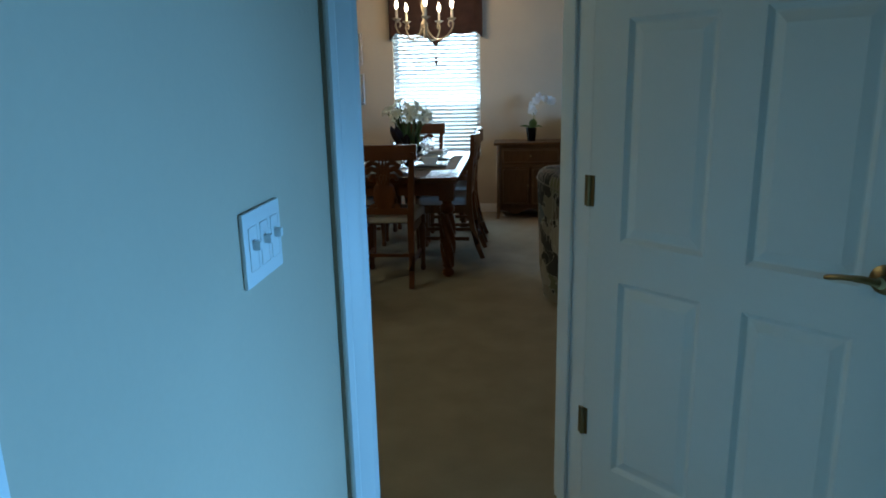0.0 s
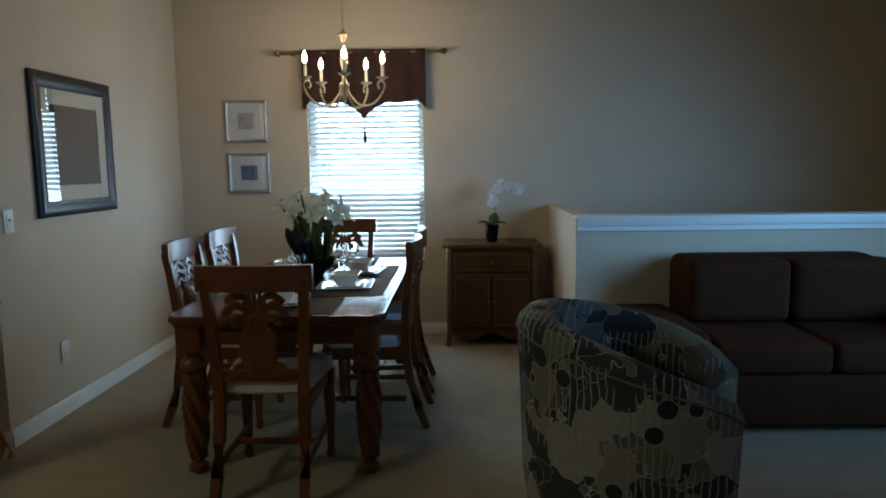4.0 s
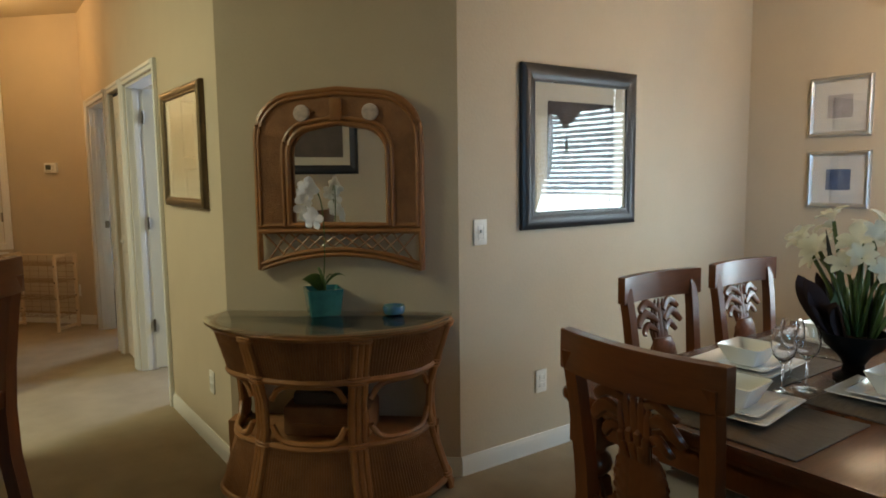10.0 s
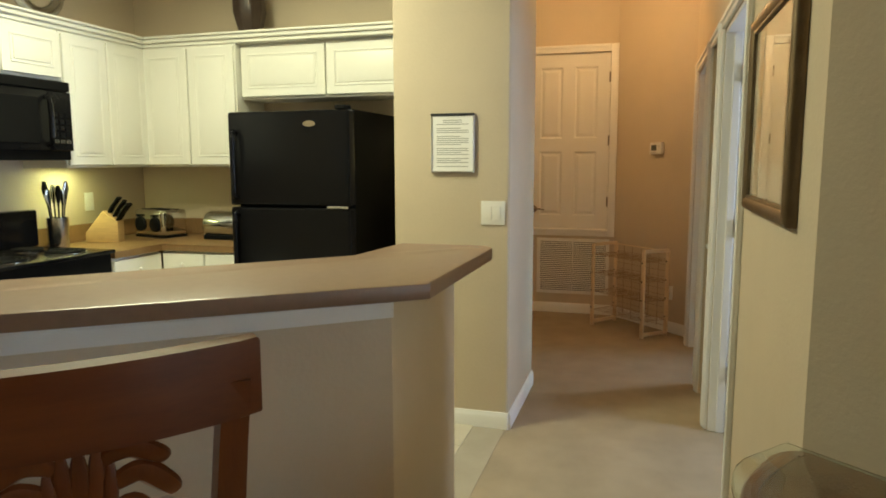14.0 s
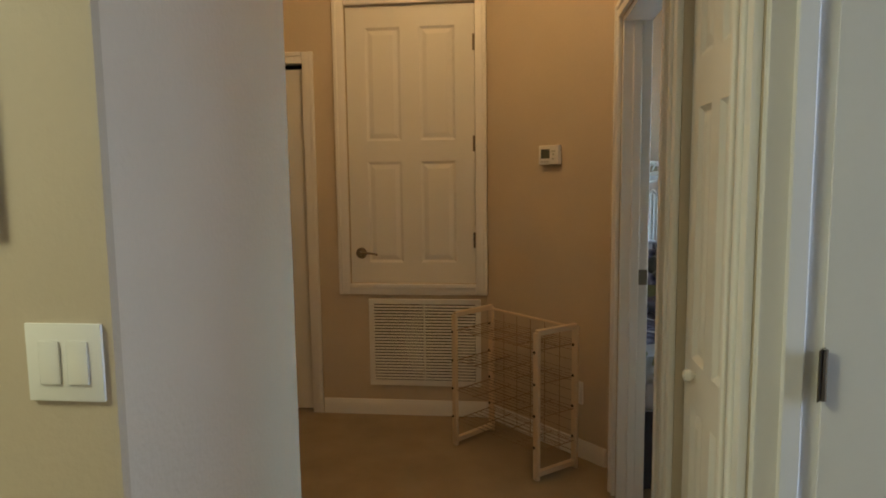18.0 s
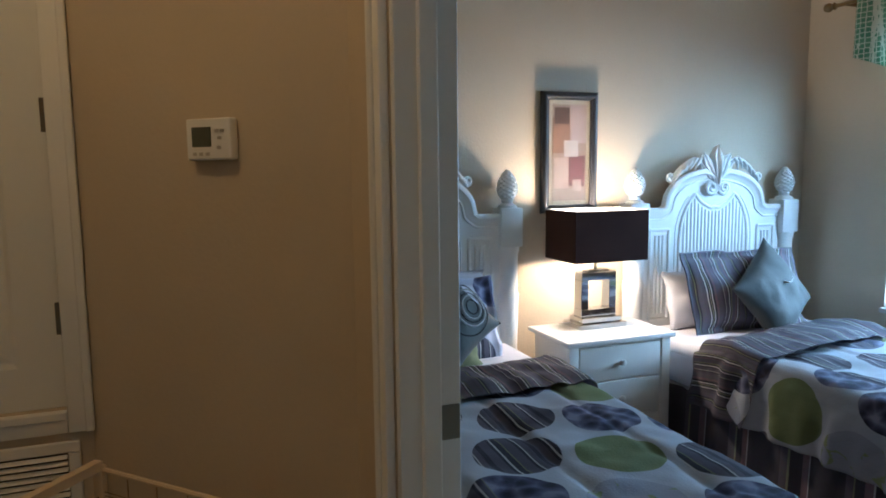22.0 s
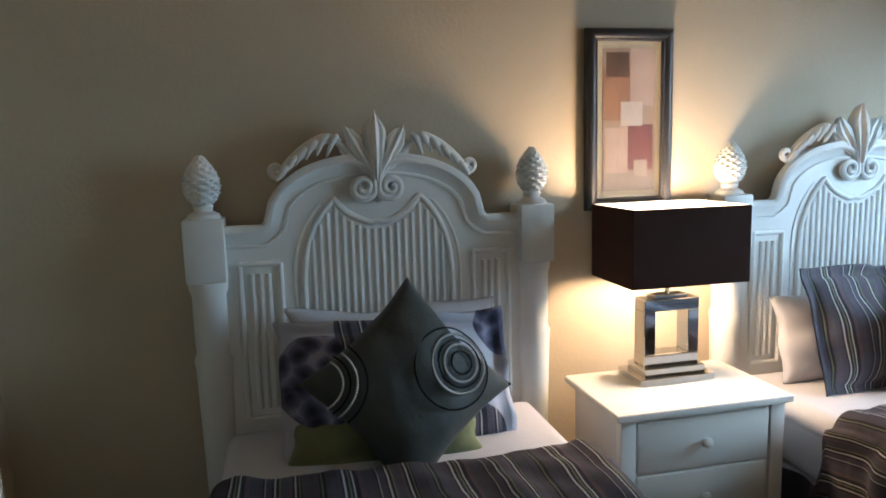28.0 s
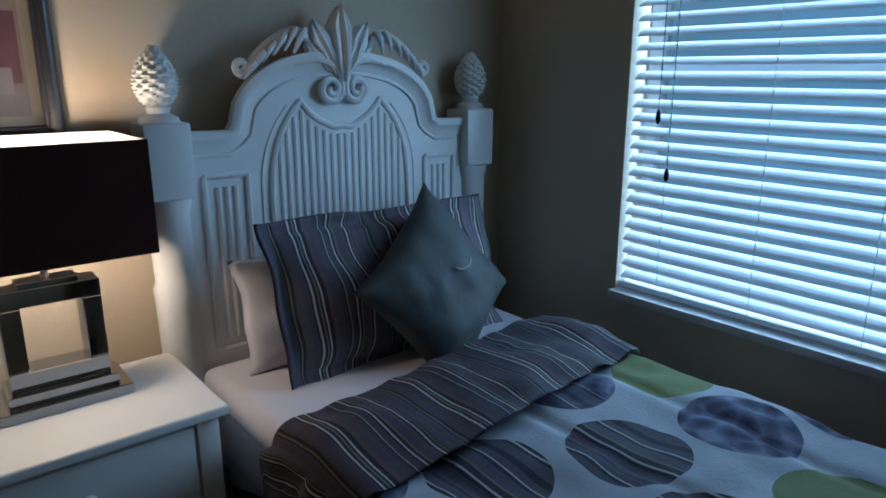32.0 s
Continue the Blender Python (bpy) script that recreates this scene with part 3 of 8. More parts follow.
def run_wall(name, p, q, thick, openings=(), z0=0.0, z1=TOP, label="beige painted plaster wall", material=None, bev=0.0):
    """A wall from p to q; its face is on that line and its body lies to the left of the way. openings: (start, end, sill, head) along it."""
    d = Vector((q[0] - p[0], q[1] - p[1], 0))
    length = d.length
    m = Matrix.Translation((p[0], p[1], 0)) @ pose(0, 0, 0, 0, 0, math.degrees(math.atan2(d.y, d.x)))
    bm = bmesh.new()
    at = 0.0
    for a, b, lo, hi in sorted(openings):
        if a > at:
            bx(bm, at, a, 0, thick, z0, z1, bev, 3)
        if lo > z0:
            bx(bm, a, b, 0, thick, z0, lo)
        if hi < z1:
            bx(bm, a, b, 0, thick, hi, z1)
        at = b
    if at < length:
        bx(bm, at, length, 0, thick, z0, z1, bev, 3)
    bmesh.ops.transform(bm, matrix=m, verts=bm.verts[:])
    return struct(name, bm, material or PAINT, label, "wall")


def board(p, q, z0=0.0, h=0.09, t=0.014, name="baseboard", label="white painted skirting board"):
    """A skirting on the right of the way from p to q, with a rounded top."""
    d = Vector((q[0] - p[0], q[1] - p[1], 0))
    m = Matrix.Translation((p[0], p[1], 0)) @ pose(0, 0, 0, 0, 0, math.degrees(math.atan2(d.y, d.x)))
    bm = prism([(0, z0), (-t, z0), (-t, z0 + h * 0.72), (-t * 0.8, z0 + h * 0.8), (-t * 0.45, z0 + h), (0, z0 + h)], 0, d.length)
    turn = Matrix(((0, 0, 1, 0), (1, 0, 0, 0), (0, 1, 0, 0), (0, 0, 0, 1)))
    bmesh.ops.transform(bm, matrix=m @ turn, verts=bm.verts[:])
    return struct(name, bm, TRIM, label, "baseboard")


def casing(name, m, w, h, cw=0.065, t=0.018, sill=False, z0=0.0, label="white painted door casing"):
    """Mouldings round an opening w wide and h high, in the plane y=0, facing -y."""
    ob = tagged(new(name), label, "trim", kind="structure")
    ob.matrix_basis = m

    def strip(nm, a, b, c, d):
        bm = bmesh.new()
        bx(bm, a, b, -t, 0, c, d, 0.006, 2)
        if b - a > d - c:
            bx(bm, a, b, -t - 0.008, -t + 0.004, d - 0.026, d, 0.004, 1)
        else:
            o = (a, a + 0.022) if a < 0 else (b - 0.022, b)
            bx(bm, o[0], o[1], -t - 0.008, -t + 0.004, c, d, 0.004, 1)
        part(nm, bm, TRIM, ob)
    strip("side_casing", -cw, 0, z0, h + cw)
    strip("side_casing", w, w + cw, z0, h + cw)
    strip("head_casing", 0, w, h, h + cw)
    if sill:
        strip("sill_casing", 0, w, z0, z0 + cw)
    return ob


def jamb(name, m, w, h, depth, stop=0.06):
    """The lining of a doorway: sides, head and stop, from y=0 to depth."""
    ob = tagged(new(name), "white painted door lining with a stop bead", "door frame", kind="structure")
    ob.matrix_basis = m
    t = 0.02
    for a, b in ((0, t), (w - t, w)):
        part("lining", box(a, b, 0.002, depth - 0.002, 0, h, 0.002), TRIM, ob)
        s = (t, t + 0.012) if a == 0 else (w - t - 0.012, w - t)
        part("stop_bead", box(s[0], s[1], stop - 0.018, stop + 0.018, 0, h - t, 0.003), TRIM, ob)
    part("lining", box(t, w - t, 0.002, depth - 0.002, h - t, h, 0.002), TRIM, ob)
    return ob


def door_leaf(parent, w, h, t=0.035, cols=2, rows=(0.23, 0.60, 0.60), x0=0.0, y0=0.0, z0=0.01, name="leaf", material=None, low=0.10):
    """A panelled door leaf with raised fields on both faces."""
    bm = bmesh.new()
    mx, mz = min(0.11, w * 0.165) if cols == 2 else 0.07, 0.12
    bx(bm, x0, x0 + w, y0 + 0.010, y0 + t - 0.010, z0, z0 + h)
    usable = h - mz * (len(rows) + 1) - low
    tot = sum(rows)
    spans, z = [], z0 + low + mz
    for r in rows[::-1]:
        hh = usable * r / tot
        spans.append((z, z + hh))
        z += hh + mz
    pw = (w - mx * (cols + 1)) / cols
    xs = [(x0 + mx + i * (pw + mx), x0 + mx + i * (pw + mx) + pw) for i in range(cols)]
    for ya, yb in ((y0, y0 + 0.010), (y0 + t - 0.010, y0 + t)):
        edges = [x0] + [v for s in xs for v in s] + [x0 + w]
        for k in range(0, len(edges), 2):
            bx(bm, edges[k], edges[k + 1], ya, yb, z0, z0 + h)
        for a, b in xs:
            zz = [z0] + [v for s in spans for v in s] + [z0 + h]
            for k in range(0, len(zz), 2):
                bx(bm, a, b, ya, yb, zz[k], zz[k + 1])
            for c, d in spans:
                front = ya == y0
                prev = None
                for i, dep in ((-0.001, -0.0004), (0.004, 0.003), (0.013, 0.0095), (0.018, 0.0095), (0.042, 0.0022)):
                    yy = y0 + dep if front else y0 + t - dep
                    ring = [bm.verts.new((p, yy, q)) for p, q in ((a + i, c + i), (b - i, c + i), (b - i, d - i), (a + i, d - i))]
                    if prev:
                        for k in range(4):
                            f = (prev[k], prev[(k + 1) % 4], ring[(k + 1) % 4], ring[k])
                            bm.faces.new(f if front else f[::-1])
                    prev = ring
                bm.faces.new(prev if front else prev[::-1])
    return part(name, bm, material or DOORW, parent, smooth=False)


# floors and ceiling
struct("floor", box(-9.0, 3.9, -1.9, 7.7, -0.12, 0.0), CARPET, "beige cut-pile carpet", "floor")
struct("ceiling", box(-9.0, 3.9, -1.9, 7.7, TOP, TOP + 0.12), CEIL, "textured painted ceiling", "ceiling")

# outer walls
WIN_D = (-1.26, -0.33, 0.64, 2.10)
WIN_B = (-8.20, -7.32, 0.68, 2.10)
run_wall("wall_north", (-8.91, 7.42), (3.72, 7.42), 0.15, [(WIN_B[0] + 8.91, WIN_B[1] + 8.91, WIN_B[2], WIN_B[3]), (WIN_D[0] + 8.91, WIN_D[1] + 8.91, WIN_D[2], WIN_D[3])])
run_wall("wall_bedroom_west", (-8.76, 3.65), (-8.76, 7.42), 0.15)
run_wall("wall_bedroom_south", (-7.86, 3.77), (-8.76, 3.77), 0.12)
run_wall("wall_bedroom_east", (-5.55, 7.42), (-5.55, 4.46), 0.12)
run_wall("wall_dining_west", (-2.31, 5.12), (-2.31, 7.42), 0.12, bev=0.0)
run_wall("wall_console_corner", (-3.03, 4.29), (-2.31, 5.12), 0.12)
HN = -7.10
run_wall("wall_hall_north", (HN, 4.29), (-3.03, 4.29), 0.12, [(-6.80 - HN, -5.885 - HN, 0, 2.05), (-5.70 - HN, -5.24 - HN, 0, 2.05), (-5.11 - HN, -4.195 - HN, 0, 2.05)])
run_wall("wall_thermostat", (-7.74, 3.68), (HN, 4.29), 0.12)
run_wall("wall_hall_west", (-7.74, 1.2), (-7.74, 3.68), 0.12, [(0.22, 1.43, 0, 2.06), (1.68, 2.42, 0.79, 2.37)])
run_wall("wall_hall_south", (-5.62, 1.3), (-7.74, 1.3), 0.12)
struct("wall_kitchen_pier", box(-5.62, -4.82, 2.655, 3.28, 0, TOP, 0.02, 3), PAINT, "painted wall pier with rounded corners", "wall")
struct("wall_kitchen_west", box(-5.62, -5.52, 0.35, 2.655, 0, TOP), PAINT, "painted kitchen wall", "wall")
run_wall("wall_kitchen_south", (-1.9, 0.47), (-5.62, 0.47), 0.12)
run_wall("wall_nook_south", (-0.43, 1.53), (-2.0, 1.53), 0.12)
run_wall("wall_nook_west", (-1.9, 1.53), (-1.9, 0.47), 0.12)
# entry room
P0, DW = Vector((-0.333, 1.45, 0)), 0.835
TH = 45.8
U = Vector((math.cos(radians(TH)), math.sin(radians(TH)), 0))
DOOR1 = Matrix.Translation(P0) @ pose(0, 0, 0, 0, 0, TH)
a0, b0 = P0 - U * 0.072, P0 + U * (DW + 0.28)
run_wall("wall_entry_corner", (a0.x, a0.y), (b0.x, b0.y), 0.12, [(0.072, 0.072 + DW, 0, 2.05)])
run_wall("wall_entry_west", (-0.385, -1.7), (-0.385, 1.41), 0.12)
run_wall("wall_entry_south", (1.7, -1.7), (-0.6, -1.7), 0.12)
run_wall("wall_entry_east", (1.7, 2.2), (1.7, -1.7), 0.12, [(0.68, 1.68, 0.1, 1.15)])
run_wall("wall_living_south", (3.72, 2.25), (0.42, 2.25), 0.12)
run_wall("wall_living_east", (3.72, 7.42), (3.72, 2.2), 0.12, [(1.92, 3.72, 0.1, 2.2)])
# low wall with its cap
struct("low_wall_west", box(0.68, 0.80, 6.26, 7.42, 0, 1.06), PAINT, "painted low partition wall", "wall")
struct("low_wall_south", box(0.68, 3.72, 6.14, 6.26, 0, 1.045), PAINT, "painted low partition wall", "wall")
bm = bmesh.new()
bx(bm, 0.685, 3.72, 6.112, 6.14, 1.0, 1.06, 0.006, 2)
bx(bm, 0.685, 3.72, 6.122, 6.142, 0.965, 1.0, 0.004, 1)
bx(bm, 0.682, 3.72, 6.14, 6.27, 1.045, 1.062, 0.004, 1)
struct("trim_low_wall_cap", bm, TRIM, "white moulded cap on the low wall", "trim")

# skirtings
board((-2.31, 5.12), (-2.31, 7.42))
board((-2.31, 7.42), (0.68, 7.42))
board((-3.03, 4.29), (-2.31, 5.12))
board((-4.137, 4.29), (-3.03, 4.29))
board((-4.82, 3.28), (-5.60, 3.28))
board((-4.82, 2.67), (-4.82, 3.28))
board((-7.74, 2.70), (-7.74, 3.68))
board((-7.74, 3.68), (HN, 4.29))
board((0.68, 7.42), (0.68, 6.14))
board((-8.76, 3.77), (-8.76, 7.42))
board((-8.76, 7.42), (-5.6, 7.42))

# door linings and casings
casing("trim_bedroom_door", pose(-6.80, 4.29, 0), 0.915, 2.05, cw=0.056)
jamb("door_frame_bedroom", pose(-6.80, 4.29, 0), 0.915, 2.05, 0.12)
casing("trim_closet", pose(-5.70, 4.29, 0), 0.46, 2.05, cw=0.052)
casing("trim_side_room", pose(-5.11, 4.29, 0), 0.915, 2.05, cw=0.052)
jamb("door_frame_side_room", pose(-5.11, 4.29, 0), 0.915, 2.05, 0.12)
casing("trim_entry_door", DOOR1, DW, 2.05, cw=0.066, t=0.010)
jamb("door_frame_entry", DOOR1, DW, 2.05, 0.12, stop=0.08)
casing("trim_hall_closet", pose(-7.74, 1.42, 0, 0, 0, 90), 1.21, 2.06)
casing("trim_service_door", pose(-7.74, 2.88, 0, 0, 0, 90), 0.74, 2.37, z0=0.725, sill=True)

# ---- windows ----


def window(name, x0, x1, z0, z1, glowmat, label):
    ob = tagged(new(name), label, "window", kind="structure")
    f = 0.05
    part("window_frame", box(x0, x0 + f, 7.51, 7.56, z0, z1, 0.004), WINFRAME, ob)
    part("window_frame", box(x1 - f, x1, 7.51, 7.56, z0, z1, 0.004), WINFRAME, ob)
    part("window_frame", box(x0 + f, x1 - f, 7.51, 7.56, z0, z0 + f, 0.004), WINFRAME, ob)
    part("window_frame", box(x0 + f, x1 - f, 7.51, 7.56, z1 - f, z1, 0.004), WINFRAME, ob)
    part("meeting_rail", box(x0 + f, x1 - f, 7.515, 7.555, (z0 + z1) / 2 - 0.02, (z0 + z1) / 2 + 0.02, 0.004), WINFRAME, ob)
    part("window_sill", box(x0 - 0.006, x1 + 0.006, 7.385, 7.515, z0 - 0.025, z0 + 0.002, 0.006, 2), SILL, ob, "pale stone window sill")
    for a, b in ((z0 + f, (z0 + z1) / 2 - 0.02), ((z0 + z1) / 2 + 0.02, z1 - f)):
        pane = part("pane", box(x0 + f, x1 - f, 7.533, 7.537, a, b), WINEGLASS, ob)
        pane.visible_shadow = False
    return ob


def blind(name, x0, x1, z0, z1, tilt, label, mat_=BLIND, gap=0.042):
    ob = thing(name, pose((x0 + x1) / 2, 7.455, z0), label, "blind")
    w = x1 - x0 - 0.012
    part("head_rail", box(-w / 2, w / 2, -0.025, 0.03, z1 - z0 - 0.045, z1 - z0 - 0.002, 0.003), mat_, ob)
    part("bottom_rail", box(-w / 2, w / 2, -0.024, 0.024, 0.006, 0.024, 0.005, 2), mat_, ob)
    sec = [(-0.024, 0.0), (-0.012, 0.0035), (0, 0.0046), (0.012, 0.0035), (0.024, 0.0), (0.012, 0.0008), (0, 0.0019), (-0.012, 0.0008)]
    bm = prism(sec, -w / 2, w / 2, m=Matrix(((0, 0, 1, 0), (1, 0, 0, 0), (0, 1, 0, 0), (0, 0, 0, 1))))
    me = mesh_of(bm, "slat")
    me.materials.append(mat_)
    n = int((z1 - z0 - 0.075) / gap)
    for k in range(n):
        s = new("slat", me)
        s.parent = ob
        s.matrix_basis = pose(0, random.uniform(-0.001, 0.001), 0.048 + gap * k, tilt + random.uniform(-2.0, 2.0), 0, 0)
    for cx in (-w * 0.34, 0.0, w * 0.34):
        bm = bmesh.new()
        tube(bm, [(cx, -0.026, 0.02), (cx, -0.026, z1 - z0 - 0.03)], 0.0013, 5)
        part("ladder_cord", bm, mat_, ob)
    for cx, zz in ((-w * 0.38, 0.55), (-w * 0.33, 0.38)):
        bm = lathe([(0.003, 0.03), (0.007, 0.02), (0.008, 0), (0.003, -0.012)], 8)
        bmesh.ops.transform(bm, matrix=Matrix.Translation((cx, -0.034, zz)), verts=bm.verts[:])
        tube(bm, [(cx, -0.034, zz + 0.02), (cx, -0.034, z1 - z0 - 0.03)], 0.0012, 5)
        part("pull_cord", bm, BLACKMATT, ob, "small dark cord pull")
    return ob


window("window_1", *WIN_D, SKYGLOW, "white framed sash window with closed blind")
window("window_2", *WIN_B, SKYGLOWB, "white framed sash window with tilted blind")
tagged(part("backdrop_sky_dining", box(-2.6, 1.0, 8.30, 8.32, -0.3, 3.4), SKYGLOW), "bright overexposed daylight outside the window", "backdrop", kind="structure")
tagged(part("backdrop_sky_bedroom", box(-9.4, -6.0, 8.30, 8.32, -0.3, 3.4), SKYGLOWB), "bright bluish daylight outside the window", "backdrop", kind="structure")
blind("window_blind", WIN_D[0], WIN_D[1], WIN_D[2] + 0.003, WIN_D[3], 38, "white slatted blind lowered in the dining window", BLINDSUN)
blind("window_blind", WIN_B[0], WIN_B[1], WIN_B[2] + 0.003, WIN_B[3], 30, "white slatted blind glowing with blue daylight")


def rod(ob, x0, x1, y, z, mat):
    bm = bmesh.new()
    tube(bm, [(x0, y, z), (x1, y, z)], 0.011, 10)
    part("rod", bm, mat, ob)
    for x, s in ((x0, -1), (x1, 1)):
        bm = lathe([(0.011, 0), (0.02, 0.008), (0.011, 0.018), (0.026, 0.04), (0.022, 0.06), (0.004, 0.075)], 12)
        bmesh.ops.transform(bm, matrix=Matrix.Translation((x, y, z)) @ pose(0, 0, 0, 0, 90 * s, 0), verts=bm.verts[:])
        part("finial", bm, mat, ob)
        part("bracket", box(x - s * 0.06 - 0.008, x - s * 0.06 + 0.008, y, 7.42, z - 0.012, z + 0.012, 0.003), mat, ob)


def valance(name, x0, x1, ztop, low, mat, label, y=7.33, tassel=False, waves=4):
    """A gathered valance; low(u) gives its lower edge."""
    ob = thing(name, pose(0, 0, 0), label, "valance")

    def f(u, v):
        z = ztop + 0.02 - (ztop + 0.02 - low(u)) * v
        yy = y - 0.014 - 0.016 * math.sin(u * math.pi * 2 * waves + 0.7) * (0.35 + 0.65 * v) - 0.006 * math.sin(u * 61) * (1 - v)
        return (x0 + (x1 - x0) * u, yy, z)
    part("cloth", grid_cloth(90, 18, f, thick=0.004), mat, ob, smooth=True)
    rod(ob, x0 - 0.14, x1 + 0.10, y, ztop, BRASS)
    for x in (x0, x1):
        s = 1 if x == x0 else -1
        part("side_return", grid_cloth(6, 12, lambda u, v: (x + s * 0.004, y + 0.08 * u, ztop + 0.01 - (ztop - low(0.0)) * v), thick=0.003), mat, ob, smooth=True)
    if tassel:
        cx, z = (x0 + x1) / 2, low(0.5)
        bm = bmesh.new()
        tube(bm, [(cx, y - 0.02, z + 0.01), (cx, y - 0.02, z - 0.07)], 0.002, 6)
        lathe([(0.005, 0.0), (0.010, -0.012), (0.007, -0.026), (0.013, -0.05), (0.017, -0.10), (0.015, -0.104)][::-1], 12, bm, Matrix.Translation((cx, y - 0.02, z - 0.065)))
        part("tassel", bm, BROWNCLOTH, ob, "brown hanging tassel")
    return ob


def low_dining(u):
    w = abs(u - 0.5) * 2
    return 1.745 + 0.16 * min(1, w * 2.6) ** 0.7 - 0.03 * math.sin(min(1, max(0, w - 0.25) / 0.6) * math.pi) + (-0.07 * max(0, (w - 0.86) / 0.14))


def low_bed(u):
    return 1.965 + 0.045 * math.cos(u * 2 * math.pi * 2 + 0.6)


valance("window_valance", -1.27, -0.30, 2.27, low_dining, BROWNCLOTH, "dark brown pointed valance with a tassel on a rod", tassel=True)
valance("window_valance", -8.36, -7.14, 2.30, low_bed, GREENLATTICE, "green and white lattice print valance with scalloped edge", y=7.31, waves=6)

# ---- pictures and wall plates ----


def picture(name, m, w, h, fw, fmat, label, printmat, border, matmat=MATBOARD, depth=0.03, glaze=True, group=""):
    """A framed picture on the plane y=0, facing -y, its centre at the origin."""
    ob = thing(name, m, label, "picture", group)
    # mitred members: flat back, rounded outer edge, raised body, bead towards the glass
    profile = [(0.0, 0.001), (0.0, depth * 0.75), (fw * 0.08, depth * 0.95), (fw * 0.25, depth + 0.004), (fw * 0.50, depth + 0.005), (fw * 0.70, depth), (fw * 0.78, depth * 0.86), (fw * 0.88, depth * 0.90), (fw * 0.96, depth * 0.82), (fw, 0.014), (fw, 0.001)]
    corners = ((-1, -1), (1, -1), (1, 1), (-1, 1))
    for k, nm in enumerate(("frame_bottom", "frame_side", "frame_top", "frame_side")):
        bm = bmesh.new()
        ends = [[bm.verts.new((sx * (w / 2 - o), -d, sz * (h / 2 - o))) for o, d in profile] for sx, sz in (corners[k], corners[(k + 1) % 4])]
        for q in range(len(profile)):
            r = (q + 1) % len(profile)
            bm.faces.new((ends[0][q], ends[1][q], ends[1][r], ends[0][r]))
        bm.faces.new(ends[0][::-1])
        bm.faces.new(ends[1])
        bmesh.ops.recalc_face_normals(bm, faces=bm.faces[:])
        part(nm, bm, fmat, ob, smooth=40)
    iw, ih = w - 2 * fw, h - 2 * fw
    part("mat_board", box(-iw / 2, iw / 2, -0.012, -0.002, -ih / 2, ih / 2), matmat, ob)
    pw, ph = iw - 2 * border, ih - 2 * border
    if border:
        part("print", box(-pw / 2, pw / 2, -0.0145, -0.0122, -ph / 2, ph / 2), printmat, ob)
    if glaze:
        g = part("glazing", box(-iw / 2, iw / 2, -0.0185, -0.0165, -ih / 2, ih / 2), PICGLASS, ob)
        g.visible_shadow = False
    return ob


picture("framed_picture", pose(-2.31, 5.892, 1.526, 0, 0, 90), 0.82, 0.79, 0.085, BLACKF, "large black framed print with cream mat under glass", FIGPRINT, 0.085, depth=0.026)
picture("framed_picture", pose(-1.755, 7.42, 1.76), 0.34, 0.335, 0.028, SILVER, "small silver framed shell print in grey", GREYPRINT, 0.075, MATWHITE, 0.02, group="pair of silver framed prints")
picture("framed_picture", pose(-1.748, 7.42, 1.346), 0.34, 0.325, 0.028, SILVER, "small silver framed shell print in blue", BLUEPRINT, 0.075, MATWHITE, 0.02, group="pair of silver framed prints")
picture("framed_picture", pose(-3.60, 4.29, 1.56), 0.75, 0.625, 0.05, BRONZE, "bronze framed tan print with pale mat on hall wall", PALEPRINT, 0.10, depth=0.03)
picture("framed_picture", pose(-1.20, 1.53, 1.82, 0, 0, 180), 0.82, 0.80, 0.085, BLACKF, "large black framed sepia print with cream mat", SEPIA, 0.075, depth=0.03, glaze=False)
collage = picture("framed_picture", pose(-8.76, 5.804, 1.517, 0, 0, 90), 0.325, 0.615, 0.042, BLACKF, "tall dark framed abstract collage print above the nightstand", TANPATCH, 0.022, MATBOARD, 0.03)
CW_, CH_ = 0.325 - 0.128, 0.615 - 0.128
for k, (a, b, c, d, tone) in enumerate(((0.0, 0.55, 0.50, 0.86, (0.30, 0.16, 0.10)), (0.06, 0.50, 0.80, 0.97, (0.10, 0.055, 0.04)), (0.52, 1.0, 0.60, 1.0, (0.52, 0.40, 0.36)), (0.05, 0.50, 0.12, 0.45, (0.60, 0.45, 0.37)), (0.48, 0.96, 0.15, 0.47, (0.11, 0.04, 0.045)), (0.34, 0.76, 0.46, 0.63, (0.66, 0.58, 0.53)), (0.0, 1.0, 0.0, 0.13, (0.36, 0.30, 0.26)), (0.60, 0.86, 0.10, 0.22, (0.55, 0.45, 0.38)))):
    part("collage_patch", box((a - 0.5) * CW_, (b - 0.5) * CW_, -0.0149 - 0.0001 * k, -0.0146, (c - 0.5) * CH_, (d - 0.5) * CH_), shade("collage_paper", tone, 0.7, 0.22, 14, 0.1, 60), collage)


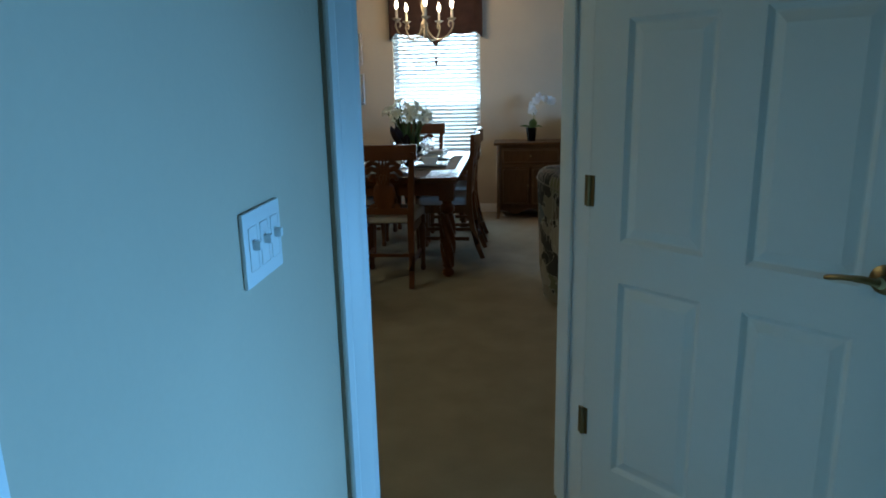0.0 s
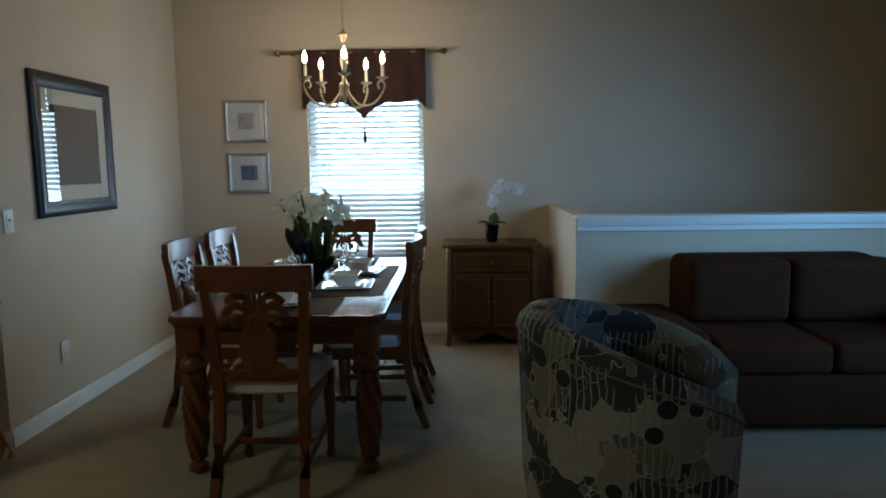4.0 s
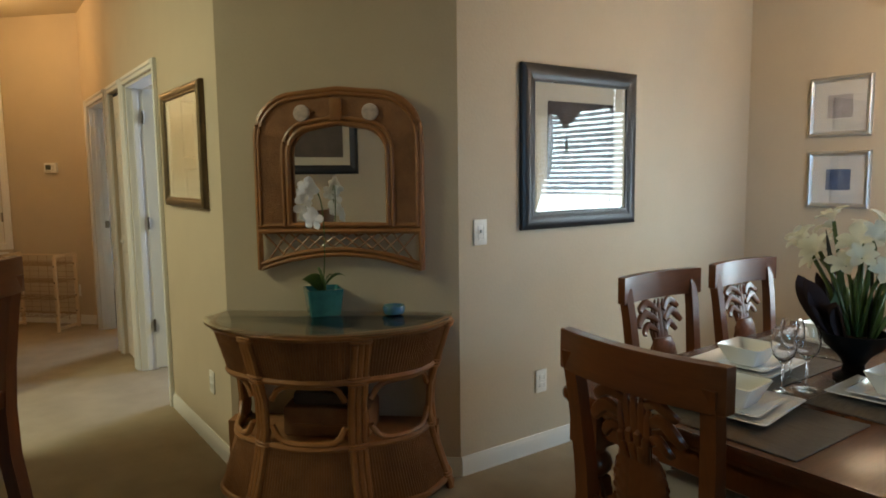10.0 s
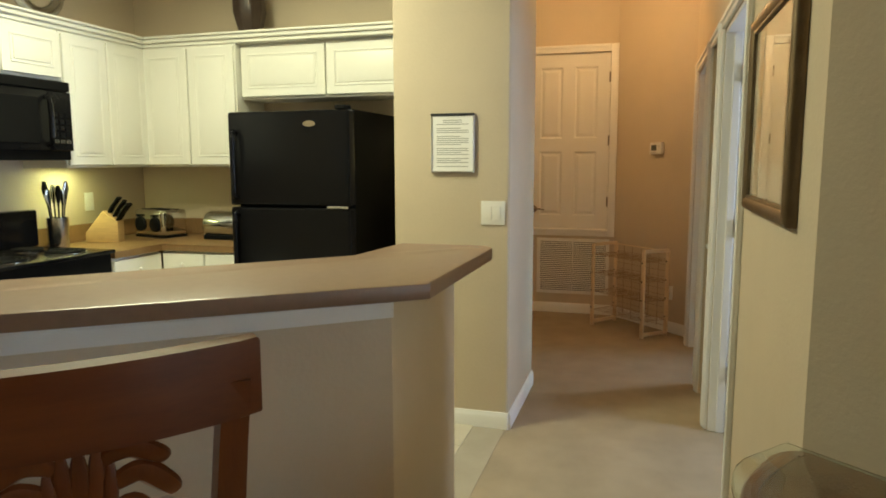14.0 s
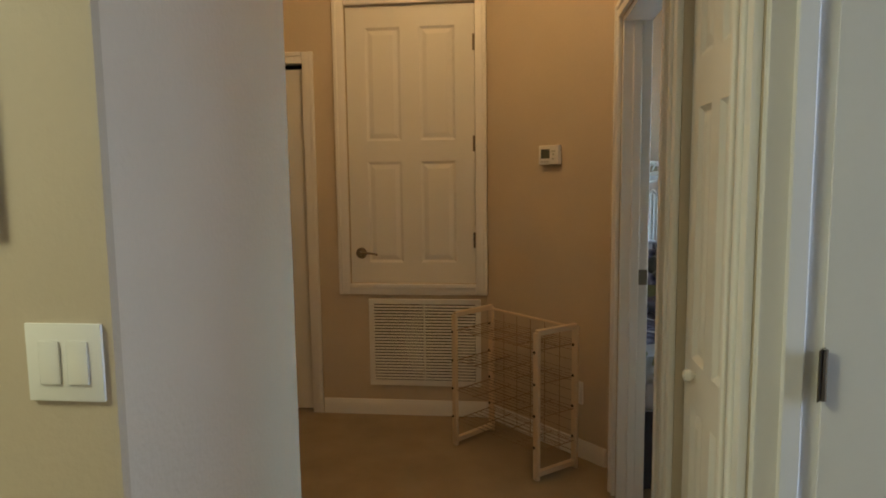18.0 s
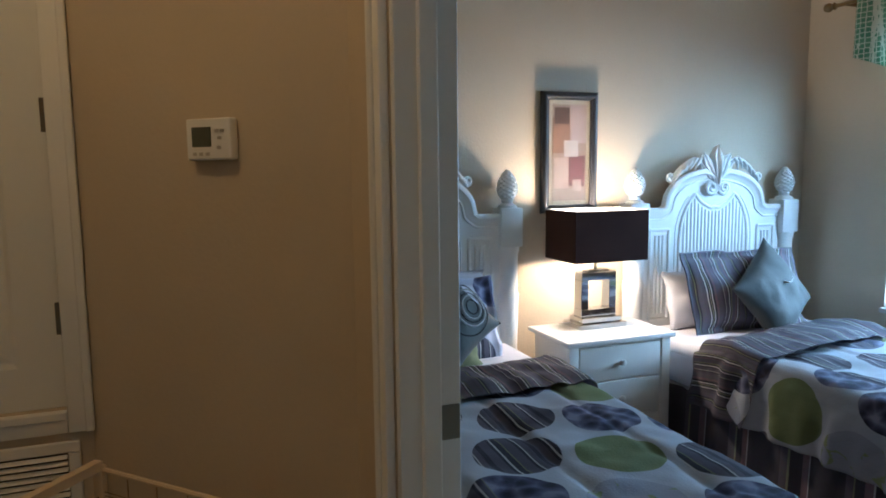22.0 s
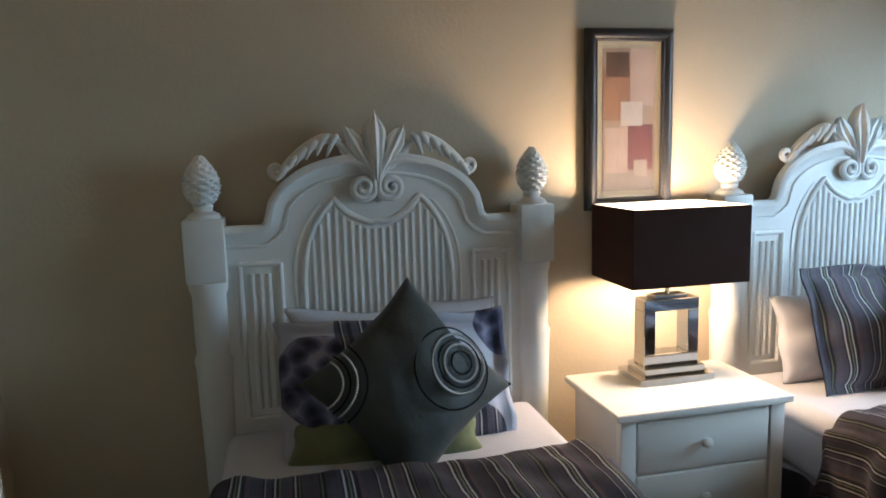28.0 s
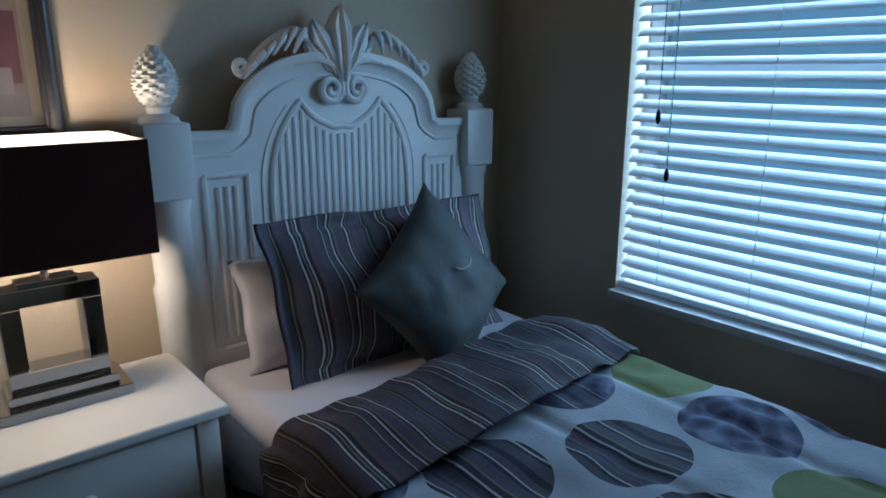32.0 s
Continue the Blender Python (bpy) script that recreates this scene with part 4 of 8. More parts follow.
def plate(name, m, w, h, label, kind_, n=1):
    """A wall plate on the plane y=0, facing -y."""
    ob = thing(name, m, label, kind_)
    part("cover", box(-w / 2, w / 2, -0.007, -0.0005, -h / 2, h / 2, 0.003, 2), PLASTIC, ob)
    for k in range(n):
        x = (k - (n - 1) / 2) * 0.046
        if kind_ == "outlet":
            for z in (-0.02, 0.02):
                part("socket", box(x - 0.016, x + 0.016, -0.009, -0.0065, z - 0.013, z + 0.013, 0.004, 2), PLASTIC, ob)
        else:
            if n == 2:
                part("rocker", box(x - 0.017, x + 0.017, -0.0105, -0.0065, -0.034, 0.034, 0.003, 2), PLASTIC, ob)
                continue
            part("bezel", box(x - 0.016, x + 0.016, -0.0085, -0.0065, -0.033, 0.033, 0.002, 2), PLASTIC, ob)
            part("toggle", box(x - 0.0055, x + 0.0055, -0.020, -0.008, -0.002, 0.012, 0.002, 2), PLASTIC, ob)
    return ob


plate("light_switch", pose(-2.31, 5.24, 1.136, 0, 0, 90), 0.075, 0.118, "white single toggle light switch on wall", "switch")
plate("power_outlet", pose(-2.31, 5.626, 0.362, 0, 0, 90), 0.072, 0.116, "white double power outlet on dining wall", "outlet")
plate("power_outlet", pose(-3.32, 4.29, 0.36), 0.072, 0.116, "white double power outlet on hall wall", "outlet")
plate("light_switch", pose(-4.82, 3.194, 1.149, 0, 0, 90), 0.125, 0.122, "white double rocker light switch on pier", "switch", 2)
plate("light_switch", pose(-0.385, 0.985, 1.172, 0, 0, 90), 0.156, 0.112, "white triple toggle light switch beside door", "switch", 3)
plate("power_outlet", pose(-7.235, 4.162, 0.33, 0, 0, 43.6), 0.072, 0.116, "white double power outlet behind drying rack", "outlet")

# ---- dining table ----


def rope_leg(m, h=0.64, r=0.05):
    bm = bmesh.new()
    bx(bm, -0.055, 0.055, -0.055, 0.055, h - 0.12, h, 0.006, 2)
    lathe([(0.03, 0), (0.045, 0.015), (0.045, 0.04), (0.028, 0.055), (0.034, 0.07)], 20, bm)
    prof = [(0.034 + (r - 0.034) * math.sin(math.pi * min(1, (k / 40) * 0.85 + 0.05)) * 1.0 + 0.006 * k / 40, 0.07 + (h - 0.29) * k / 40) for k in range(41)]
    n = 28
    rings = []
    for i, (rr, z) in enumerate(prof):
        rings.append([bm.verts.new((rr * (1 + 0.16 * math.cos(6 * (2 * math.pi * k / n) + i * 0.42)) * math.cos(2 * math.pi * k / n), rr * (1 + 0.16 * math.cos(6 * (2 * math.pi * k / n) + i * 0.42)) * math.sin(2 * math.pi * k / n), z)) for k in range(n)])
    for a, b in zip(rings, rings[1:]):
        for k in range(n):
            bm.faces.new((a[k], a[(k + 1) % n], b[(k + 1) % n], b[k]))
    lathe([(0.034, h - 0.22), (0.052, h - 0.20), (0.056, h - 0.18), (0.05, h - 0.16), (0.034, h - 0.145), (0.04, h - 0.12)], 20, bm)
    bmesh.ops.transform(bm, matrix=m, verts=bm.verts[:])
    return bm


TX0, TX1, TY0, TY1, TZ = -1.34, -0.38, 4.77, 6.64, 0.745
table = thing("dining_table", pose((TX0 + TX1) / 2, (TY0 + TY1) / 2, 0), "polished dark cherry dining table with rope-carved legs", "table")
hw, hl = (TX1 - TX0) / 2, (TY1 - TY0) / 2
r_ = 0.05
outline = arc(hw - r_, hl - r_, r_, 0, 90, 6) + arc(-hw + r_, hl - r_, r_, 90, 180, 6) + arc(-hw + r_, -hl + r_, r_, 180, 270, 6) + arc(hw - r_, -hl + r_, r_, 270, 360, 6)
part("tabletop", prism(outline, TZ - 0.035, TZ, bev=0.012, seg=3), WOODT, table)
part("tabletop_moulding", prism([(x * 0.972, y * 0.985) for x, y in outline], TZ - 0.052, TZ - 0.035, bev=0.005), WOOD, table)
for a, b, c, d in ((-hw + 0.10, hw - 0.10, -hl + 0.055, -hl + 0.08), (-hw + 0.10, hw - 0.10, hl - 0.08, hl - 0.055), (-hw + 0.055, -hw + 0.08, -hl + 0.1, hl - 0.1), (hw - 0.08, hw - 0.055, -hl + 0.1, hl - 0.1)):
    part("apron", box(a, b, c, d, TZ - 0.14, TZ - 0.052, 0.004), WOOD, table)
for sx in (-1, 1):
    for sy in (-1, 1):
        part("leg", rope_leg(Matrix.Translation((sx * (hw - 0.085), sy * (hl - 0.085), 0)), TZ - 0.052), WOOD, table)


def pineapple(cx, z0, s, y=0.0):
    """Carved pineapple with a crown of leaves, flat at the back."""
    bm = bmesh.new()
    n, mrows = 40, 26
    rings = []
    for i in range(mrows + 1):
        t = i / mrows
        rr = 0.062 * s * math.sin(math.pi * (0.13 + 0.76 * t)) ** 0.45
        z = z0 + 0.205 * s * t
        ring = []
        for k in range(n):
            a = 2 * math.pi * k / n
            w = 0.98 + 0.11 * abs(math.sin(a * 5 + i * 0.6) * math.sin(a * 5 - i * 0.6))
            ring.append(bm.verts.new((cx + 1.42 * rr * w * math.cos(a), y + 0.38 * rr * w * math.sin(a), z)))
        rings.append(ring)
    for a, b in zip(rings, rings[1:]):
        for k in range(n):
            bm.faces.new((a[k], a[(k + 1) % n], b[(k + 1) % n], b[k]))
    bm.faces.new(rings[0][::-1])
    bm.faces.new(rings[-1])
    zt = z0 + 0.198 * s
    pieces = [("carved_splat", bm)]
    for sx in (-1, 1):
        for a0, a1, p0, p1, t0, t1, w in ((0.020, 0.130, 0.082, 0.166, 0.132, 0.132, 0.0185), (0.022, 0.082, 0.094, 0.120, 0.146, 0.066, 0.0205), (0.026, 0.036, 0.076, 0.066, 0.110, 0.026, 0.0165)):
            pts = curve([(cx + sx * a0 * s, y, zt + a1 * s), (cx + sx * (a0 + p0) * 0.5 * s, y - 0.010, zt + (a1 + p1) * 0.53 * s), (cx + sx * p0 * s, y - 0.015, zt + p1 * s), (cx + sx * (0.3 * p0 + 0.7 * t0) * s, y - 0.014, zt + (0.42 * p1 + 0.58 * t1) * s), (cx + sx * t0 * s, y - 0.006, zt + t1 * s)], 4)
            nn = len(pts)
            bm = bmesh.new()
            pieces.append(("frond", bm))
            tube(bm, pts, [w * s * (0.40 + 0.66 * math.sin(math.pi * (0.06 + 0.80 * i / (nn - 1)))) for i in range(nn)], 8, 0.62, up=(0, 1, 0))
    for dx, top_, w in ((0, 0.182, 0.017), (-0.020, 0.180, 0.016), (0.020, 0.180, 0.016), (-0.036, 0.150, 0.014), (0.036, 0.150, 0.014), (-0.012, 0.085, 0.015), (0.012, 0.085, 0.015), (-0.034, 0.070, 0.016), (0.034, 0.070, 0.016), (0.0, 0.045, 0.015), (-0.024, 0.040, 0.014), (0.024, 0.040, 0.014)):
        bm = bmesh.new()
        pieces.append(("crown_leaf", bm))
        lift = 0.010 * (0.18 - top_) / 0.1
        tube(bm, [(cx + dx * 0.95 * s, y - 0.004 - lift, zt - 0.008), (cx + dx * 1.15 * s, y - 0.010 - lift, zt + 0.4 * top_ * s), (cx + dx * 1.25 * s, y - 0.011 - lift, zt + 0.75 * top_ * s), (cx + dx * 1.3 * s, y - 0.006, zt + top_ * s)], [w * 0.95 * s, w * s, w * 0.9 * s, w * 0.3 * s], 8, 0.6, up=(0, 1, 0))
    return pieces


def chair(name, m, label, seat_z=0.46, top=1.0, group="", w_low=0.39, w_top=0.45, depth=0.24, kind_="chair"):
    """A carved chair that faces +y, its origin on the floor under the seat."""
    ob = thing(name, m, label, kind_, group)
    back = top - seat_z

    def line(z):
        k = (z - seat_z) / back
        y = -0.20 - 0.055 * k * k + (0.0 if z > seat_z else -0.07 * ((seat_z - z) / seat_z) ** 1.7)
        x = (w_low + (w_top - w_low) * max(0, k)) / 2 - 0.02 + (0.01 * ((seat_z - z) / seat_z) if z < seat_z else 0)
        return x, y
    for s in (-1, 1):
        bm = bmesh.new()
        zs = [0.0, seat_z * 0.25, seat_z * 0.55, seat_z * 0.85, seat_z + 0.04, seat_z + back * 0.35, seat_z + back * 0.7, top - 0.05]
        tube(bm, [(s * line(z)[0], line(z)[1], z) for z in zs], [0.026, 0.028, 0.030, 0.031, 0.031, 0.029, 0.027, 0.026], 4)
        part("back_post", bm, WOOD, ob)
        bm = bmesh.new()
        lathe([(0.016, 0), (0.024, 0.02), (0.018, 0.05), (0.024, seat_z * 0.45), (0.030, seat_z * 0.7), (0.022, seat_z * 0.78), (0.032, seat_z - 0.085)], 14, bm)
        bx(bm, -0.026, 0.026, -0.026, 0.026, seat_z - 0.09, seat_z - 0.02, 0.004)
        bmesh.ops.transform(bm, matrix=Matrix.Translation((s * (w_low / 2 + 0.005), 0.21, 0)), verts=bm.verts[:])
        part("front_leg", bm, WOOD, ob)
        part("side_stretcher", box(s * (w_low / 2 - 0.012) - 0.011, s * (w_low / 2 - 0.012) + 0.011, -0.20, 0.19, seat_z * 0.32, seat_z * 0.32 + 0.03, 0.004), WOOD, ob)
        part("side_rail", box(s * (w_low / 2 - 0.008) - 0.012, s * (w_low / 2 - 0.008) + 0.012, -0.19, 0.19, seat_z - 0.085, seat_z - 0.02, 0.004), WOOD, ob)
    part("front_rail", box(-w_low / 2 + 0.02, w_low / 2 - 0.02, 0.198, 0.222, seat_z - 0.085, seat_z - 0.02, 0.004), WOOD, ob)
    part("cross_stretcher", box(-w_low / 2 + 0.02, w_low / 2 - 0.02, -0.012, 0.012, seat_z * 0.33, seat_z * 0.33 + 0.026, 0.004), WOOD, ob)
    ww = w_top / 2 + 0.012
    outer = [(-ww + 2 * ww * k / 14, -0.285 + 0.035 * (abs(k - 7) / 7) ** 2 * 1.0) for k in range(15)]
    inner = [(x, y + 0.034) for x, y in outer[::-1]]
    part("top_rail", prism(outer + inner, top - 0.105, top, bev=0.004, seg=2), RAILWOOD, ob)
    zl = seat_z + 0.05
    part("lower_rail", box(-w_low / 2 + 0.0, w_low / 2 - 0.0, -0.218, -0.192, zl, zl + 0.05, 0.006, 2), RAILWOOD, ob)
    s_ = (top - 0.10 - zl - 0.05) / 0.375
    for nm, bm in pineapple(0, zl + 0.045, s_ * 0.98, 0.0):
        for v in bm.verts:
            v.co.y += -0.208 - 0.05 * max(0, (v.co.z - seat_z) / back) ** 2
        part(nm, bm, WOOD, ob, "carved pineapple splat" if nm == "carved_splat" else "")
    for sx in (-1, 1):
        bm = bmesh.new()
        tube(bm, curve([(sx * 0.02, -0.206, zl + 0.072), (sx * 0.065, -0.206, zl + 0.068), (sx * 0.11, -0.206, zl + 0.048)], 4), [0.018] * 8 + [0.010], 8, 0.6, up=(0, 1, 0))
        part("base_scroll", bm, WOOD, ob)
    q = w_low / 2 + 0.03
    seat = prism(arc(q - 0.06, depth - 0.06, 0.06, 0, 90, 5) + arc(-q + 0.06, depth - 0.06, 0.06, 90, 180, 5) + [(-q + 0.035, -0.185), (q - 0.035, -0.185)], seat_z - 0.02, seat_z + 0.045, bev=0.02, seg=3)
    part("seat_cushion", seat, CREAM, ob, "cream upholstered seat", smooth=60)
    return ob


LAB = "carved cherry wood dining chair with pineapple back and cream seat"
c1 = chair("dining_chair", pose(-0.875, 4.81, 0), LAB, group="chairs round the dining table")
for x, y, rz in ((-0.90, 6.70, 180), (-1.335, 5.58, -90), (-1.335, 6.17, -90), (-0.535, 5.56, 90), (-0.535, 6.11, 90)):
    copy_thing(c1, pose(x, y, 0, 0, 0, rz + random.uniform(-1.5, 1.5)))
chair("bar_stool", pose(-2.215, 3.105, 0, 0, 0, 136.3), "tall carved cherry wood bar stool with pineapple back", seat_z=0.69, top=1.178, w_low=0.375, w_top=0.425, depth=0.275, kind_="bar stool")

# ---- on the table ----


def square_dish(bm, half, rise, z0, foot):
    """A square dish with raised rims."""
    def ring(s, z, r):
        pts = arc(s - r, s - r, r, 0, 90, 3) + arc(-s + r, s - r, r, 90, 180, 3) + arc(-s + r, -s + r, r, 180, 270, 3) + arc(s - r, -s + r, r, 270, 360, 3)
        return [bm.verts.new((x, y, z0 + z)) for x, y in pts]
    R = [ring(foot, 0, 0.008), ring(half, rise, 0.012), ring(half - 0.004, rise + 0.002, 0.012), ring(foot - 0.003, 0.006, 0.008)]
    for a, b in zip(R, R[1:]):
        for k in range(len(a)):
            bm.faces.new((a[k], a[(k + 1) % len(a)], b[(k + 1) % len(a)], b[k]))
    bm.faces.new(R[0][::-1])
    bm.faces.new(R[-1])
    return bm


def placed(name, m, label, cat, mesh, mat, group=""):
    ob = part(name, mesh, mat)
    ob.matrix_basis = m
    return tagged(ob, label, cat, group)


settings = [(-0.655, 5.45, 3), (-0.655, 5.93, -4), (-1.10, 5.42, 5), (-1.09, 5.95, -3), (-0.90, 5.02, 8), (-0.87, 6.36, 4)]
mats_at = [(-0.62, 5.46, 90), (-0.62, 5.98, 90), (-1.10, 5.46, 90), (-1.10, 5.98, 90), (-0.86, 4.985, 0), (-0.86, 6.42, 0)]
zt = TZ + 0.0005
for x, y, rz in mats_at:
    bm = box(-0.250, 0.250, -0.185, 0.185, 0, 0.004, 0.0015)
    placed("place_mat", pose(x, y, zt, 0, 0, rz), "brown woven place mat on the table", "place mat", bm, RUNNER, "place mats")
for x, y, rz in settings:
    placed("dinner_plate", pose(x, y, zt + 0.0045, 0, 0, rz), "square white ceramic dinner plate on mat", "plate", square_dish(bmesh.new(), 0.145, 0.018, 0, 0.10), CERAMIC, "dinner plates")
    placed("salad_plate", pose(x, y, zt + 0.0115, 0, 0, rz + 2), "square white ceramic salad plate on larger plate", "plate", square_dish(bmesh.new(), 0.108, 0.014, 0, 0.075), CERAMIC, "salad plates")
    placed("bowl", pose(x + 0.005, y, zt + 0.0185, 0, 0, rz - 2), "square white ceramic bowl on stacked plates", "bowl", square_dish(bmesh.new(), 0.075, 0.062, 0, 0.045), CERAMIC, "bowls")


def wine_glass(m):
    prof = [(0.033, 0.0), (0.032, 0.003), (0.006, 0.008), (0.004, 0.02), (0.004, 0.085), (0.012, 0.095), (0.030, 0.115), (0.036, 0.145), (0.034, 0.175), (0.030, 0.195), (0.0285, 0.195), (0.0325, 0.172), (0.034, 0.145), (0.028, 0.117), (0.008, 0.100), (0.001, 0.098)]
    ob = part("wine_glass", lathe(prof, 20), WINEGLASS, smooth=60)
    ob.matrix_basis = m
    return tagged(ob, "clear stemmed wine glass on the table", "glass", "wine glasses")


g0 = wine_glass(pose(-0.86, 5.34, zt))
for x, y in ((-0.885, 5.25), (-0.935, 5.39), (-0.71, 5.73), (-0.75, 5.80), (-0.69, 5.86), (-0.99, 5.74), (-0.95, 6.22)):
    copy_thing(g0, pose(x, y, zt))


def petal_flower(bm, at, way, r, n=6, cup=0.5, wide=1.0, curl=0.0):
    """One flower of n petals at a place, opening along way."""
    q = Vector(way).to_track_quat("Z", "Y").to_matrix().to_4x4()
    m = Matrix.Translation(at) @ q
    for k in range(n):
        a = 2 * math.pi * k / n + random.uniform(-0.15, 0.15)
        rad = Vector((math.cos(a), math.sin(a), 0))
        sid = Vector((-math.sin(a), math.cos(a), 0))
        rr = r * random.uniform(0.85, 1.1)
        rows = []
        for t, w in ((0.06, 0.05), (0.3, 0.24), (0.55, 0.37), (0.75, 0.36), (0.92, 0.18), (1.0, 0.02)):
            w *= wide
            c = rad * (rr * t * (1 - curl * (1 - t))) + Vector((0, 0, cup * rr * t * (1.1 - 0.6 * t) - curl * 0.35 * rr * t ** 4))
            rows.append([bm.verts.new(m @ (c - sid * (w * rr) + Vector((0, 0, 0.06 * rr)))), bm.verts.new(m @ (c - Vector((0, 0, 0.03 * rr)))), bm.verts.new(m @ (c + sid * (w * rr) + Vector((0, 0, 0.06 * rr))))])
        for a_, b_ in zip(rows, rows[1:]):
            for j in range(2):
                bm.faces.new((a_[j], a_[j + 1], b_[j + 1], b_[j]))


def blade(bm, base, tip, bend, w):
    """A long strap leaf."""
    base, tip, bend = Vector(base), Vector(tip), Vector(bend)
    d = (tip - base)
    s = d.cross(Vector((random.uniform(-1, 1), random.uniform(-1, 1), 0.2))).normalized()
    rows = []
    for k in range(9):
        t = k / 8
        p = base * (1 - t) ** 2 + (base + d * 0.5 + bend) * 2 * t * (1 - t) + tip * t * t
        ww = w * math.sin(math.pi * (0.15 + 0.84 * t)) ** 0.8
        nrm = s.cross(d).normalized() * ww * 0.35
        rows.append([bm.verts.new(p - s * ww + nrm), bm.verts.new(p), bm.verts.new(p + s * ww + nrm)])
    for a, b in zip(rows, rows[1:]):
        for j in range(2):
            bm.faces.new((a[j], a[j + 1], b[j + 1], b[j]))


centre = thing("flower_arrangement", pose(-0.825, 5.56, zt), "white amaryllis flowers and strap leaves in dark footed bowl", "flowers")
part("footed_bowl", lathe([(0.055, 0), (0.058, 0.010), (0.034, 0.025), (0.030, 0.05), (0.05, 0.08), (0.085, 0.11), (0.095, 0.135), (0.10, 0.15), (0.092, 0.15), (0.08, 0.125), (0.02, 0.12)], 24), BLACKMATT, centre, "dark footed bowl")
for k in range(20):
    a = random.uniform(0, 2 * math.pi)
    r = random.uniform(0.04, 0.15)
    h = random.uniform(0.10, 0.22) + (0.12 if k % 9 == 0 else 0)
    bm = bmesh.new()
    blade(bm, (0.05 * math.cos(a), 0.05 * math.sin(a), 0.14), (r * math.cos(a), r * math.sin(a), 0.14 + h), (0.02 * math.cos(a), 0.02 * math.sin(a), 0.06), random.uniform(0.010, 0.020))
    part("leaf", bm, LEAF if k % 6 else LEAFDARK, centre, smooth=True)
for k in range(15):
    a = random.uniform(2.3, 4.7)
    r = random.uniform(0.09, 0.17)
    bm = bmesh.new()
    blade(bm, (0.06 * math.cos(a), 0.06 * math.sin(a), 0.135), (r * math.cos(a), r * math.sin(a), random.uniform(0.19, 0.33)), (0.03 * math.cos(a), 0.03 * math.sin(a), 0.05), random.uniform(0.024, 0.036))
    part("leaf", bm, BURGUNDY, centre, "broad dark burgundy leaf" if k == 0 else "", smooth=True)
HEADS = [(-0.17, 0.02, 0.43), (-0.13, -0.06, 0.45), (-0.10, 0.07, 0.48), (-0.06, -0.02, 0.51), (-0.06, -0.10, 0.42), (-0.02, 0.09, 0.47), (0.02, -0.10, 0.38), (0.05, 0.03, 0.49), (0.08, -0.07, 0.46), (0.12, 0.06, 0.44), (0.14, -0.03, 0.41), (0.02, -0.01, 0.44), (0.16, 0.04, 0.36), (-0.13, 0.10, 0.41), (0.09, 0.11, 0.40), (-0.09, -0.03, 0.39), (0.07, -0.12, 0.41), (0.13, -0.10, 0.37)]
for k, (x, y, z) in enumerate(HEADS):
    p = Vector((x - 0.012, y, z - 0.015))
    bm = bmesh.new()
    tube(bm, curve([(x * 0.15, y * 0.15, 0.14), (p.x * 0.55, p.y * 0.55, 0.30), tuple(p)], 4), 0.006, 6)
    part("flower_stem", bm, LEAF, centre)
    bm = bmesh.new()
    petal_flower(bm, p, (x * 5 + random.uniform(-0.3, 0.3), y * 5 - 0.25 + random.uniform(-0.3, 0.3), 0.55 + random.uniform(-0.2, 0.3)), random.uniform(0.048, 0.062), 6, 1.25, 0.80, 0.28)
    part("flower", bm, PETAL, centre, "creamy white open flower" if k == 0 else "", smooth=True)

# ---- chandelier ----
CHX, CHY, CHZ = -0.80, 6.48, 1.955
ch = thing("chandelier", pose(CHX, CHY, CHZ), "five-arm cream iron chandelier with lit candle bulbs", "chandelier")
part("centre_column", lathe([(0.004, -0.13), (0.014, -0.12), (0.02, -0.10), (0.012, -0.085), (0.03, -0.06), (0.034, -0.03), (0.016, -0.005), (0.012, 0.06), (0.024, 0.10), (0.030, 0.14), (0.016, 0.19), (0.012, 0.24), (0.034, 0.27), (0.040, 0.29), (0.018, 0.31), (0.004, 0.33)], 16), IRON, ch)
bm = bmesh.new()
for k in range(int((TOP - CHZ - 0.35) / 0.032)):
    z = 0.33 + 0.032 * k
    a = math.pi / 2 * (k % 2)
    tube(bm, [(0.008 * math.cos(t) * math.cos(a), 0.008 * math.cos(t) * math.sin(a), z + 0.016 + 0.019 * math.sin(t)) for t in [2 * math.pi * j / 10 for j in range(11)]], 0.0022, 5)
part("chain", bm, IRON, ch)
part("ceiling_rose", lathe([(0.062, 0), (0.058, -0.015), (0.03, -0.028), (0.008, -0.034)][::-1], 20, m=Matrix.Translation((0, 0, TOP - CHZ - 0.001))), IRON, ch)
